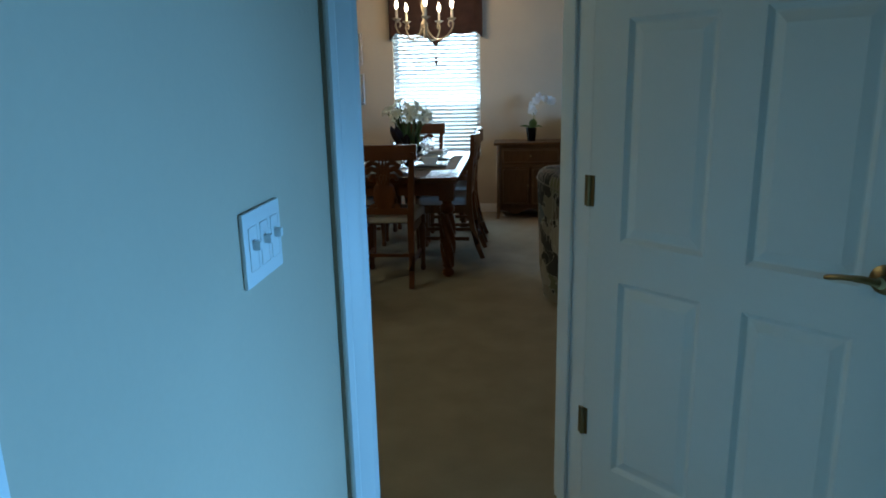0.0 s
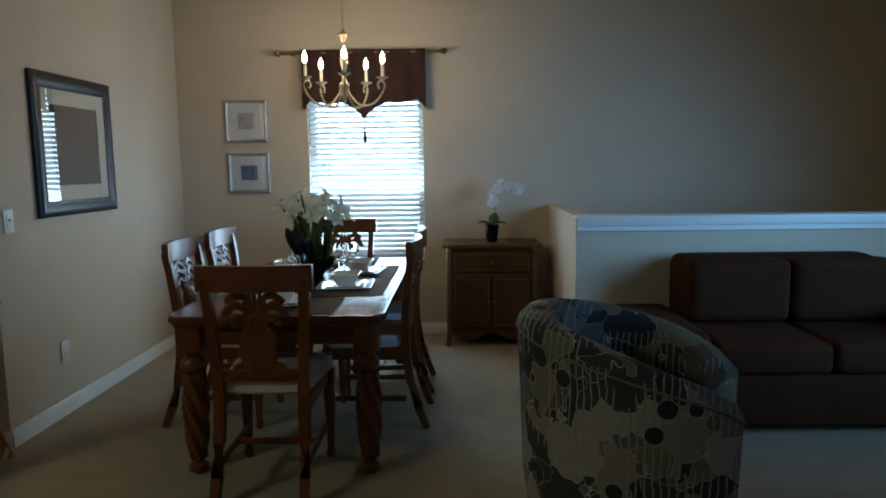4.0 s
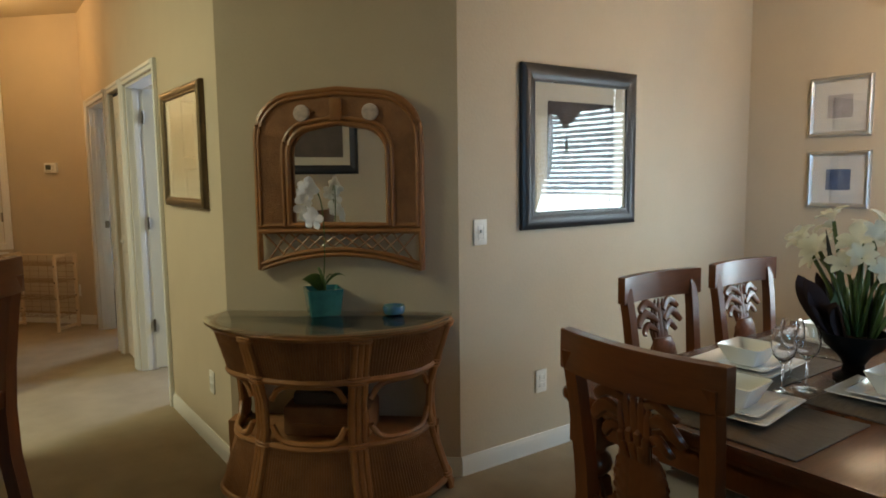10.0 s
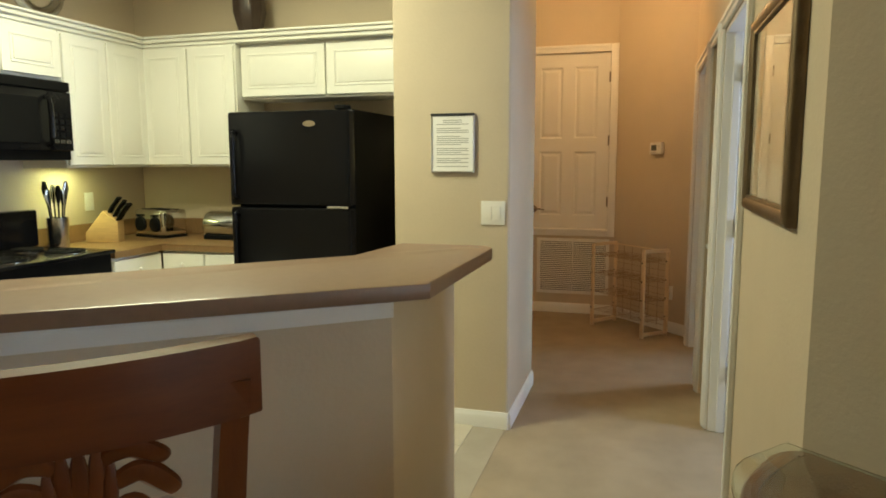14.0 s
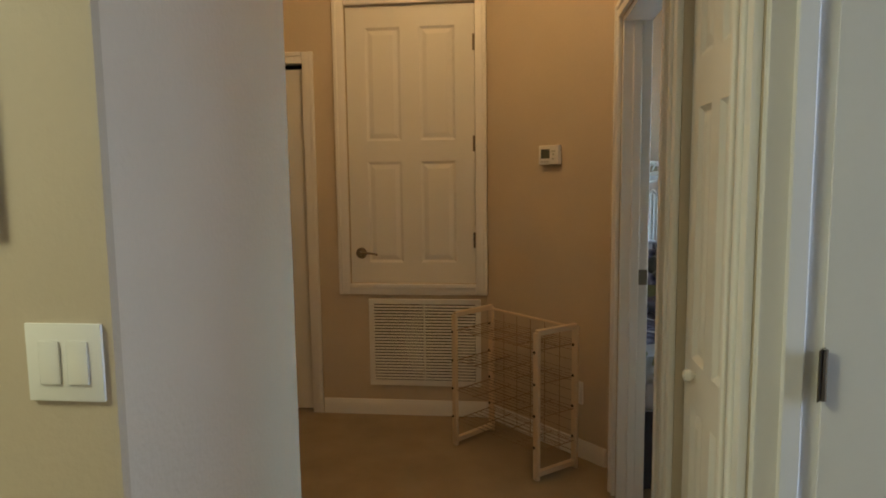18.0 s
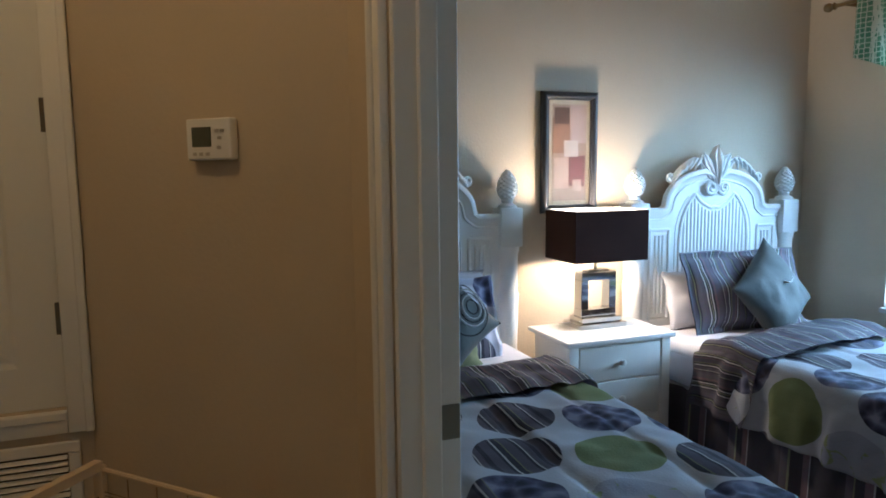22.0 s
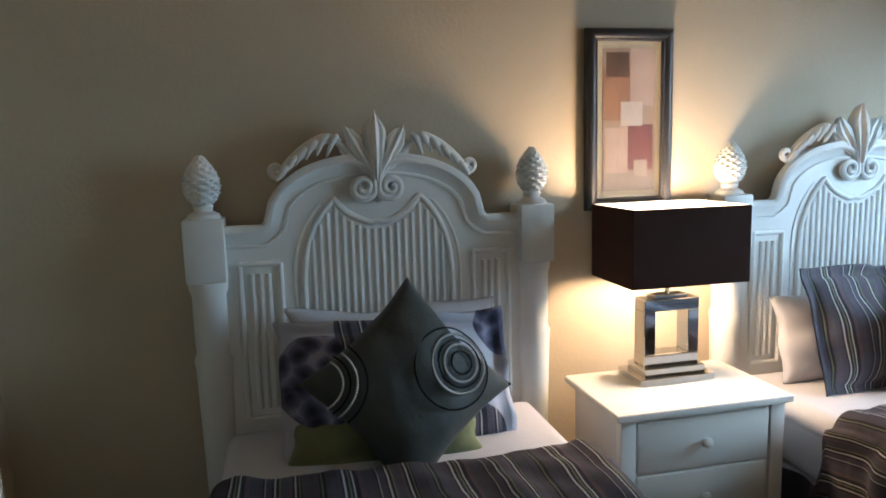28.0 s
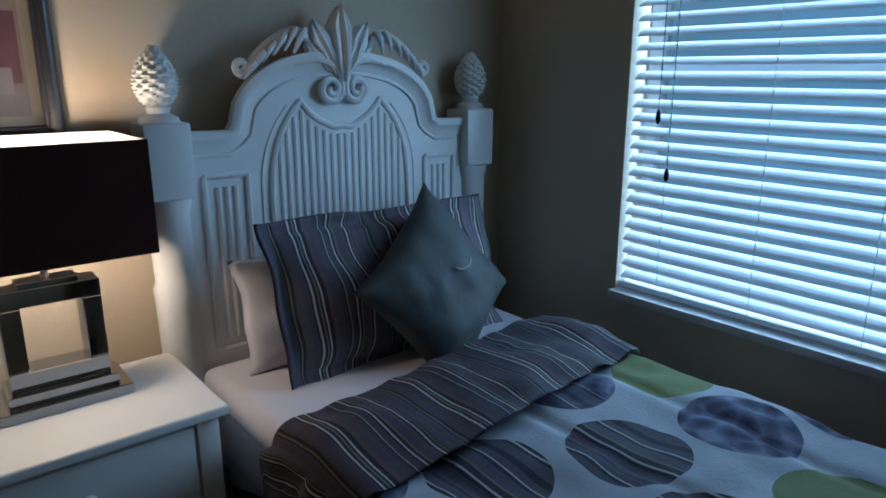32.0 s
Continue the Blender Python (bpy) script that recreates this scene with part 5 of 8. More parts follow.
for k in range(5):
    a = radians(208 + 72 * k)
    c, s = math.cos(a), math.sin(a)
    R = 0.262
    pts = curve([(0.02, -0.02), (0.05, -0.10), (0.13, -0.165), (0.24, -0.155), (0.315, -0.085), (0.33, -0.03), (0.295, -0.012), (0.275, -0.04), (0.29, -0.062)], 6)
    bm = bmesh.new()
    tube(bm, [(p.x * 0.83 * c, p.x * 0.83 * s, p.y) for p in pts], 0.0075, 8)
    part("arm", bm, IRON, ch)
    part("drip_cup", lathe([(0.006, -0.012), (0.014, -0.006), (0.036, 0.004), (0.042, 0.012), (0.038, 0.013), (0.012, 0.008)], 16, m=Matrix.Translation((R * c, R * s, 0))), IRON, ch)
    part("candle", lathe([(0.011, 0.008), (0.0115, 0.05), (0.0105, 0.095), (0.006, 0.098)], 12, m=Matrix.Translation((R * c, R * s, 0))), CANDLE, ch)
    part("bulb", lathe([(0.006, 0.098), (0.013, 0.108), (0.017, 0.125), (0.014, 0.145), (0.006, 0.165), (0.001, 0.178)], 12, m=Matrix.Translation((R * c, R * s, 0))), BULB, ch, "lit flame-shaped bulb").visible_shadow = False

# ---- side cabinet ----
CABWOOD = shade("brown_cabinet_wood", (0.115, 0.055, 0.022), 0.42, 0.3, 9, 0.15, 60, spec=0.3, stretch=(6, 6, 0.6))
CABCANE = shade("brown_cabinet_cane", (0.145, 0.075, 0.031), 0.5, 0.3, 16, 0.3, 90)
cab = thing("side_cabinet", pose(0.195, 7.20, 0), "brown wooden side cabinet with drawer and two doors", "cabinet")
part("top", box(-0.375, 0.375, -0.215, 0.205, 0.762, 0.79, 0.008, 3), CABWOOD, cab)
part("body", box(-0.315, 0.315, -0.18, 0.20, 0.10, 0.762, 0.004), CABWOOD, cab)
for s in (-1, 1):
    bm = bmesh.new()
    tube(bm, [(s * 0.322, -0.183, 0.76), (s * 0.322, -0.183, 0.2), (s * 0.324, -0.186, 0.08), (s * 0.336, -0.20, 0.0)], [0.022, 0.022, 0.022, 0.018], 8)
    part("corner_post", bm, CABCANE, cab)
    part("door", box(s * 0.153 - 0.145, s * 0.153 + 0.145, -0.196, -0.18, 0.145, 0.535, 0.005, 2), CABWOOD, cab)
    for a, b, c, d in ((-0.135, -0.122, 0.157, 0.523), (0.122, 0.135, 0.157, 0.523), (-0.122, 0.122, 0.157, 0.170), (-0.122, 0.122, 0.510, 0.523)):
        part("door_bead", box(s * 0.153 + a, s * 0.153 + b, -0.204, -0.195, c, d, 0.003, 2), CABCANE, cab)
    part("knob", lathe([(0.004, 0), (0.010, 0.008), (0.009, 0.016), (0.002, 0.019)], 10, m=Matrix.Translation((s * 0.022, -0.196, 0.35)) @ pose(0, 0, 0, 90, 0, 0)), BRASS, cab, "small brass knob")
    bm = bmesh.new()
    tube(bm, [(s * 0.322, 0.17, 0.10), (s * 0.33, 0.18, 0.0)], [0.022, 0.018], 8)
    part("back_foot", bm, CABCANE, cab)
part("drawer", box(-0.298, 0.298, -0.196, -0.18, 0.572, 0.73, 0.005, 2), CABWOOD, cab)
for a, b, c, d in ((-0.288, -0.275, 0.584, 0.718), (0.275, 0.288, 0.584, 0.718), (-0.275, 0.275, 0.584, 0.597), (-0.275, 0.275, 0.705, 0.718)):
    part("drawer_bead", box(a, b, -0.204, -0.195, c, d, 0.003, 2), CABCANE, cab)
part("mid_rail", box(-0.31, 0.31, -0.192, -0.179, 0.540, 0.566, 0.003), CABCANE, cab)
part("knob", lathe([(0.004, 0), (0.010, 0.008), (0.009, 0.016), (0.002, 0.019)], 10, m=Matrix.Translation((0, -0.196, 0.65)) @ pose(0, 0, 0, 90, 0, 0)), BRASS, cab)
sk = [(-0.31, 0.135), (-0.31, 0.07)] + [(-0.31 + 0.62 * k / 16, 0.075 + 0.028 * math.cos(2 * math.pi * k / 8) * (1 if 2 < k < 14 else 0.4)) for k in range(17)] + [(0.31, 0.135)]
part("shaped_apron", prism(sk, 0.168, 0.185, m=STAND), CABWOOD, cab)


def orchid(name, m, potmat, potprof, label, arch, flowers, leaves, scale=1.0, square=False):
    """A potted orchid: arch gives the stem's line."""
    ob = thing(name, m, label, "potted plant")
    if square:
        bm = bmesh.new()
        a, b, h = potprof
        prev = None
        for s, z in ((a, 0), (a + 0.002, 0.01), (b, h), (b - 0.008, h), (b - 0.012, h - 0.03)):
            pts = arc(s - 0.012, s - 0.012, 0.012, 0, 90, 3) + arc(-s + 0.012, s - 0.012, 0.012, 90, 180, 3) + arc(-s + 0.012, -s + 0.012, 0.012, 180, 270, 3) + arc(s - 0.012, -s + 0.012, 0.012, 270, 360, 3)
            ring = [bm.verts.new((x, y, z)) for x, y in pts]
            if prev:
                for k in range(len(ring)):
                    bm.faces.new((prev[k], prev[(k + 1) % len(ring)], ring[(k + 1) % len(ring)], ring[k]))
            else:
                bm.faces.new(ring[::-1])
            prev = ring
        bm.faces.new(prev)
        part("pot", bm, potmat, ob, "glazed turquoise pot")
    else:
        part("pot", lathe(potprof, 20), potmat, ob)
    lines = []
    for way in (arch if isinstance(arch[0], list) else [arch]):
        bm = bmesh.new()
        lines.append(curve(way, 6))
        tube(bm, lines[-1], 0.0028, 6)
        part("stem", bm, LEAF, ob)
    for b, t, bend, w in leaves:
        bm = bmesh.new()
        blade(bm, b, t, bend, w)
        part("leaf", bm, LEAF, ob, smooth=True)
    for k in range(flowers[0]):
        bm = bmesh.new()
        t = flowers[1] + (1 - flowers[1]) * k / max(1, flowers[0] - 1)
        pts = lines[k % len(lines)]
        p = pts[min(len(pts) - 1, int(t * (len(pts) - 1)))] + Vector((random.uniform(-0.02, 0.02), random.uniform(-0.025, 0.015), random.uniform(-0.02, 0.015)))
        petal_flower(bm, p, (random.uniform(-0.6, 0.6), -0.9 + random.uniform(-0.3, 0.3), random.uniform(-0.1, 0.3)), random.uniform(0.030, 0.040) * scale, 5, 0.15)
        part("blossom", bm, PETALW, ob, "white orchid blossom" if k == 0 else "", smooth=True)
    return ob


random.seed(5)
orchid("potted_orchid", pose(0.205, 7.17, 0.7905), BLACKGLOSS, [(0.038, 0), (0.042, 0.01), (0.055, 0.12), (0.056, 0.135), (0.05, 0.135), (0.045, 0.12)], "white orchid in a black pot on the cabinet",
       [(0, 0, 0.13), (0.026, 0, 0.25), (0.012, 0, 0.31), (0.028, 0, 0.385), (0.06, 0, 0.435), (0.125, -0.01, 0.437), (0.18, -0.015, 0.42), (0.21, -0.02, 0.395)], (26, 0.24),
       [((0, 0, 0.13), (0.03, -0.01, 0.225), (0, 0, 0.02), 0.042), ((0, 0, 0.13), (-0.01, -0.02, 0.20), (0, 0, 0.03), 0.034), ((0, 0, 0.13), (-0.12, -0.03, 0.15), (0, 0, 0.03), 0.012), ((0, 0, 0.13), (0.12, -0.03, 0.14), (0, 0, 0.03), 0.014)], 1.05)
small = thing("tealight_cup", pose(0.325, 7.12, 0.7905), "tiny clear glass cup on the cabinet", "cup")
part("cup", lathe([(0.014, 0), (0.018, 0.02), (0.016, 0.02), (0.012, 0.004)], 12), WINEGLASS, small)

# ---- armchair and sofa ----
PIPING = shade("taupe_piping", (0.15, 0.125, 0.10), 0.8, 0.2, 20)
ac = thing("armchair", pose(0.60, 4.32, 0, 0, 0, -20), "barrel armchair in dark patterned tapestry cloth", "armchair")


def barrel(a0, a1, r0, r1, zlow, ztop, n=26):
    """A curved upholstered shell between two radii; ztop(k) along it."""
    bm = bmesh.new()
    rows = []
    for k in range(n + 1):
        t = k / n
        a = radians(a0 + (a1 - a0) * t)
        zt_ = ztop(t)
        ring = []
        for r, z in ((r1 - 0.05, zlow), (r1 - 0.02, zlow + 0.25 * (zt_ - zlow)), (r1, zt_ - 0.07), (r1 - 0.004, zt_ - 0.03), (r1 - 0.03, zt_ - 0.004), ((r0 + r1) / 2, zt_), (r0 + 0.03, zt_ - 0.006), (r0 + 0.004, zt_ - 0.035), (r0, zt_ - 0.08), (r0 + 0.01, zlow + 0.3)):
            ring.append(bm.verts.new((r * math.cos(a), r * math.sin(a) * 0.92, z)))
        rows.append(ring)
    for a, b in zip(rows, rows[1:]):
        for j in range(len(a) - 1):
            bm.faces.new((a[j], b[j], b[j + 1], a[j + 1]))
    bm.faces.new(rows[0])
    bm.faces.new(rows[-1][::-1])
    return bm


part("shell", barrel(38, 322, 0.29, 0.44, 0.03, lambda t: 0.63 + 0.23 * math.sin(math.pi * t) ** 0.8), ARMCLOTH, ac, "curved back and arms", smooth=60)
part("seat_cushion", prism(arc(0, 0, 0.27, 30, 330, 20, 0.25) + [(0.33, -0.17), (0.34, 0.17)], 0.30, 0.45, bev=0.03, seg=3), ARMCLOTH, ac, smooth=60)
part("base", prism(arc(0, 0, 0.33, 30, 330, 20, 0.30) + [(0.33, -0.18), (0.33, 0.18)], 0.03, 0.31, bev=0.01), ARMCLOTH, ac, smooth=60)
for k, (r0, n_) in enumerate(((0.443, 40),)):
    bm = bmesh.new()
    pts = []
    for j in range(n_ + 1):
        t = j / n_
        a = radians(38 + 284 * t)
        z = 0.63 + 0.23 * math.sin(math.pi * t) ** 0.8 - 0.055
        pts.append((r0 * math.cos(a), r0 * 0.92 * math.sin(a), z))
    tube(bm, pts, 0.004, 6)
    part("piping", bm, PIPING, ac, "taupe piping")
for x, y in ((-0.2, -0.2), (-0.2, 0.2), (0.24, -0.16), (0.24, 0.16)):
    part("foot", lathe([(0.018, 0), (0.024, 0.04)], 10, m=Matrix.Translation((x, y, 0))), WOOD, ac)

sofa = thing("sofa", pose(1.6, 5.66, 0), "dark brown microfibre sofa against the low wall", "sofa")
part("base", box(-0.98, 1.0, -0.42, 0.43, 0.05, 0.32, 0.03, 3), SOFA, sofa)
part("arm", box(-0.96, -0.36, -0.40, 0.42, 0.06, 0.53, 0.09, 4), SOFA, sofa, smooth=60)
part("arm", box(0.80, 1.04, -0.44, 0.43, 0.06, 0.61, 0.07, 4), SOFA, sofa, smooth=60)
part("backrest", box(-0.36, 0.80, 0.18, 0.44, 0.30, 0.84, 0.08, 4), SOFA, sofa, smooth=60)
for x in (-0.36, 0.22):
    part("seat_cushion", box(x, x + 0.578, -0.44, 0.16, 0.32, 0.48, 0.05, 4), SOFA, sofa, smooth=60)
    part("back_cushion", box(x, x + 0.578, 0.02, 0.20, 0.48, 0.84, 0.07, 4), SOFA, sofa, smooth=60)
for x in (-0.9, 0.9):
    for y in (-0.36, 0.36):
        part("foot", lathe([(0.025, 0), (0.03, 0.06)], 10, m=Matrix.Translation((x, y, 0))), BLACKMATT, sofa)

# ---- rattan console and mirror ----
DIAG = math.degrees(math.atan2(0.83, 0.72))
DC = Vector((-2.67, 4.705, 0))
CON = Matrix.Translation(DC) @ pose(0, 0, 0, 0, 0, DIAG)
con = thing("console_table", CON @ pose(-0.03, -0.225, 0) @ Matrix.Diagonal((1.02, 1.0, 0.96, 1)), "half-round woven rattan console with glass top", "console")
gl = [(-0.535, 0.205)] + arc(0, 0.12, 0.545, 190, 350, 26, 0.415) + [(0.535, 0.205)]
g = part("glass_top", prism(gl, 0.808, 0.818, bev=0.003), GLASSTOP, con, "half-round greenish glass top")
POLE = [(-0.45, 0.15), (-0.235, -0.185), (0.20, -0.19), (0.48, 0.13)]


def flare(z):
    """How far the legs stand out at a height: waisted in the middle."""
    t = z / 0.80
    return 1.0 + 0.10 * (t - 0.5) ** 2 * 4 - 0.10 * math.sin(math.pi * min(1, t * 1.0)) ** 2


for x, y in POLE:
    d = Vector((x, y - 0.10, 0)).normalized()
    s = Vector((-d.y, d.x, 0))
    for k in (-1, 0, 1):
        bm = bmesh.new()
        tube(bm, [(x * flare(z) + s.x * k * 0.026, (y - 0.1) * flare(z) + 0.1 + s.y * k * 0.026, z) for z in (0.0, 0.06, 0.2, 0.36, 0.5, 0.66, 0.80)], [0.019, 0.016, 0.016, 0.016, 0.016, 0.016, 0.016], 8)
        part("leg_pole", bm, RATTAN, con)
    for z in (0.058, 0.072, 0.30, 0.314, 0.585, 0.599, 0.613, 0.775, 0.789):
        bm = bmesh.new()
        cx, cy = x * flare(z), (y - 0.1) * flare(z) + 0.1
        tube(bm, [(cx + s.x * 0.044 * math.cos(a) + d.x * 0.019 * math.sin(a), cy + s.y * 0.044 * math.cos(a) + d.y * 0.019 * math.sin(a), z) for a in [2 * math.pi * j / 14 for j in range(15)]], 0.007, 7)
        part("binding", bm, RATTAN, con)


def front_line(z, n=30):
    """The bowed front of the console at a height."""
    f = flare(z)
    pts = curve([(POLE[0][0], POLE[0][1], 0), (-0.40, -0.06, 0), (POLE[1][0], POLE[1][1], 0), (0, -0.245, 0), (POLE[2][0], POLE[2][1], 0), (0.40, -0.06, 0), (POLE[3][0], POLE[3][1], 0)], n // 6)
    return [Vector((p.x * f, (p.y - 0.1) * f + 0.1, z)) for p in pts]


def weave_panel(zlo, zhi, name):
    lines = [front_line(zlo + (zhi - zlo) * k / 6, 48) for k in range(7)]
    bm = bmesh.new()
    vs = [[bm.verts.new(p) for p in ln] for ln in lines]
    for a, b in zip(vs, vs[1:]):
        for k in range(len(a) - 1):
            bm.faces.new((a[k], a[k + 1], b[k + 1], b[k]))
    bmesh.ops.solidify(bm, geom=bm.faces[:], thickness=0.012)
    part(name, bm, WICKER, con)
    bm = bmesh.new()
    n = len(lines[0])
    top, bot = front_line(zhi, 240), front_line(zlo, 240)
    for k in range(2, len(top) - 2, 2):
        o = Vector((top[k].x, top[k].y - 0.1, 0)).normalized() * 0.003
        tube(bm, [bot[k] + o, (bot[k] + top[k]) / 2 + o, top[k] + o], 0.0048, 5)
    ob = part("cane", bm, WICKER, con, "close-set vertical canes")
    ob["kind"] = "stuff"


weave_panel(0.60, 0.79, "upper_panel")
weave_panel(0.05, 0.30, "lower_panel")
for z in (0.80, 0.60, 0.305, 0.045):
    bm = bmesh.new()
    tube(bm, front_line(z, 48), 0.017, 8)
    part("rail", bm, RATTAN, con)
for a, b in ((0, 1), (1, 2), (2, 3)):
    bm = bmesh.new()
    full = front_line(0.5, 48)
    seg = full[a * 16 + 2:(b) * 16 - 1]
    m0 = len(seg)
    pts = [Vector((p.x, p.y, 0.578 - 0.07 * abs(2 * k / (m0 - 1) - 1) ** 6)) for k, p in enumerate(seg)]
    low = [Vector((p.x, p.y, 0.325 + 0.07 * abs(2 * k / (m0 - 1) - 1) ** 6)) for k, p in enumerate(seg)]
    tube(bm, pts, 0.013, 7)
    tube(bm, low, 0.013, 7)
    part("arch_trim", bm, RATTAN, con)
shelf = [(p.x * 0.97, p.y * 0.97) for p in front_line(0.3, 48)] + [(0.45, 0.195), (-0.45, 0.195)]
part("shelf", prism(shelf, 0.29, 0.305), WICKER, con)
part("top_deck", prism([(p.x * 0.97, p.y * 0.97) for p in front_line(0.79, 48)] + [(0.47, 0.195), (-0.47, 0.195)], 0.79, 0.806), WICKER, con)
for x in (-0.47, 0.47):
    bm = bmesh.new()
    tube(bm, [(x, 0.185, 0), (x * 0.93, 0.185, 0.4), (x, 0.185, 0.80)], 0.018, 8)
    part("back_leg", bm, RATTAN, con)
    part("side_panel", box(min(x * 0.93, x) - 0.004, max(x * 0.93, x) + 0.004, 0.10, 0.19, 0.05, 0.30), WICKER, con)
basket = thing("storage_basket", CON @ pose(0.0, -0.20, 0.2935), "woven rattan basket with dark lid on console shelf", "basket")
part("basket_body", box(-0.19, 0.19, -0.11, 0.11, 0, 0.13, 0.02, 2), WICKER, basket)
part("lid", box(-0.15, 0.15, -0.09, 0.09, 0.13, 0.19, 0.02, 2), DARKVASE, basket, "dark lid")
part("cut_handle", box(-0.15, 0.15, -0.116, -0.108, 0.05, 0.06, 0.002), RATTAN, basket)

SHELLPINK = shade("pale_shell", (0.62, 0.50, 0.44), 0.4, 0.35, 40, 0.3, 60)
rm = thing("wall_mirror", CON @ pose(0.01, -0.002, 0.975), "arched rattan framed mirror with lattice base on wall", "mirror")


def arch_line(w, z0, h, r, n=10):
    """Outline of an arch: straight sides, rounded shoulders."""
    return [(-w, z0)] + arc(-w + r, h - r, r, 180, 100, n) + [(0, h + 0.018)] + arc(w - r, h - r, r, 80, 0, n) + [(w, z0)]


in_l = arch_line(0.228, 0.205, 0.645, 0.12)
bm = prism(arch_line(0.233, 0.20, 0.650, 0.12), 0.015, 0.020, m=STAND)
bmesh.ops.transform(bm, matrix=pose(0, 0, 0, 0, 0, -3.6), verts=bm.verts[:])
part("mirror_glass", bm, MIRROR, rm, "clear mirror glass", smooth=False)
bm = bmesh.new()
front, back_ = 0.034, 0.004
oo, ii = arch_line(0.37, 0.20, 0.785, 0.19), arch_line(0.228, 0.20, 0.645, 0.12)
rings = [[bm.verts.new((x, -d, z)) for x, z in ln] for ln, d in ((oo, back_), (oo, front), (ii, front), (ii, back_))]
for a, b in zip(rings, rings[1:]):
    for k in range(len(a) - 1):
        bm.faces.new((a[k], b[k], b[k + 1], a[k + 1]))
part("woven_frame", bm, WICKER, rm, "woven rattan frame panels")
bm = bmesh.new()
for k in range(1, 90):
    z = 0.20 + 0.006 * k
    for s in (-1, 1):
        if z < 0.62:
            tube(bm, [(s * 0.232, -0.035, z), (s * 0.365, -0.035, z)], 0.0032, 4)
part("cane_weave", bm, WICKER, rm)["kind"] = "stuff"
for ln, r, y in ((arch_line(0.375, 0.0, 0.79, 0.19), 0.015, -0.024), (arch_line(0.36, 0.20, 0.772, 0.185), 0.009, -0.034), (in_l, 0.013, -0.03), (arch_line(0.250, 0.20, 0.668, 0.13), 0.010, -0.034)):
    bm = bmesh.new()
    tube(bm, [(x, y, z) for x, z in ln], r, 8)
    part("frame_pole", bm, RATTAN, rm)
for z in (0.205, 0.178):
    bm = bmesh.new()
    tube(bm, [(-0.375, -0.028, z), (0.375, -0.028, z)], 0.013, 8)
    part("cross_pole", bm, RATTAN, rm)
for off in (0.0, 0.022):
    bm = bmesh.new()
    tube(bm, curve([(-0.375, -0.026, 0.004 + off), (-0.2, -0.026, 0.052 + off), (0, -0.026, 0.072 + off), (0.2, -0.026, 0.052 + off), (0.375, -0.026, 0.004 + off)], 6), 0.011, 8)
    part("arched_pole", bm, RATTAN, rm)
for k in range(13):
    x = -0.36 + 0.06 * k
    for s in (-1, 1):
        xa, xb = x, x + s * 0.11
        if -0.365 < xb < 0.365:
            bm = bmesh.new()
            zb = 0.09 - 0.075 * (xb / 0.375) ** 2
            tube(bm, [(xa, -0.024, 0.175), (xb, -0.024, zb)], 0.0045, 6)
            part("lattice_cane", bm, RATTAN, rm)
for s in (-1, 1):
    part("medallion", lathe([(0.036, 0), (0.038, 0.004), (0.034, 0.010), (0.012, 0.013), (0.001, 0.013)], 20, m=Matrix.Translation((s * 0.155, -0.036, 0.705)) @ pose(0, 0, 0, 90, 0, 0)), SHELLPINK, rm, "pale round medallion")
part("centre_block", box(-0.028, 0.028, -0.05, -0.03, 0.672, 0.770, 0.008, 2), RATTAN, rm)

random.seed(11)
orchid("potted_orchid", CON @ pose(-0.055, -0.095, 0.786, 0, 0, 25), TEAL, (0.066, 0.080, 0.118), "white orchid in a turquoise square pot on glass top",
       [(0, 0, 0.10), (0.012, 0.0, 0.30), (0.002, -0.02, 0.48), (-0.025, -0.045, 0.555), (-0.055, -0.065, 0.57), (-0.072, -0.075, 0.53), (-0.076, -0.08, 0.48), (-0.072, -0.08, 0.43)], (10, 0.60),
       [((0, 0, 0.10), (-0.095, -0.03, 0.165), (0, 0, 0.05), 0.036), ((0, 0, 0.10), (-0.03, -0.04, 0.215), (0, 0, 0.03), 0.042), ((0, 0, 0.10), (-0.06, 0.03, 0.14), (0, 0, 0.05), 0.030), ((0, 0, 0.11), (0.05, -0.02, 0.17), (0, 0, 0.06), 0.010), ((0, 0, 0.11), (0.10, -0.01, 0.165), (0, 0, 0.07), 0.007)], 1.30, square=True)
ash = thing("glass_dish", CON @ pose(0.265, -0.10, 0.786), "small blue and green swirled glass dish", "dish")
part("dish", lathe([(0.03, 0), (0.045, 0.006), (0.052, 0.03), (0.048, 0.042), (0.040, 0.036), (0.030, 0.014), (0.001, 0.012)], 22), BLUEGLASS, ash)

# ---- bar ----
BAR = [(-3.05, 3.415), *arc(-3.785, 3.355, 0.06, 90, 180, 6), (-3.845, 3.05), (-3.47, 3.02), (-2.08, 1.55), (-1.62, 1.55)]
bar = thing("breakfast_bar", pose(0, 0, 0), "painted bar wall with a brown laminate top", "bar")
part("bar_top", prism(BAR, 1.060, 1.103, bev=0.006, seg=2), LAMINATE, bar, "brown laminate counter top")
part("bar_wall", prism([(-3.15, 3.27), (-3.80, 3.27), (-3.80, 3.12), (-3.42, 3.12), (-1.93, 1.55), (-1.72, 1.55)], 0, 1.059), PAINT, bar, "painted bar wall")
dv = Vector((-1.72 + 3.15, 1.55 - 3.27, 0)).normalized()
ang = math.degrees(math.atan2(dv.y, dv.x))
bm = bmesh.new()
L_ = math.hypot(1.43, 1.72)
bx(bm, 0.0, L_, -0.001, 0.022, 0.985, 1.059, 0.005, 2)
bx(bm, 0.0, L_, -0.001, 0.032, 1.03, 1.059, 0.005, 2)
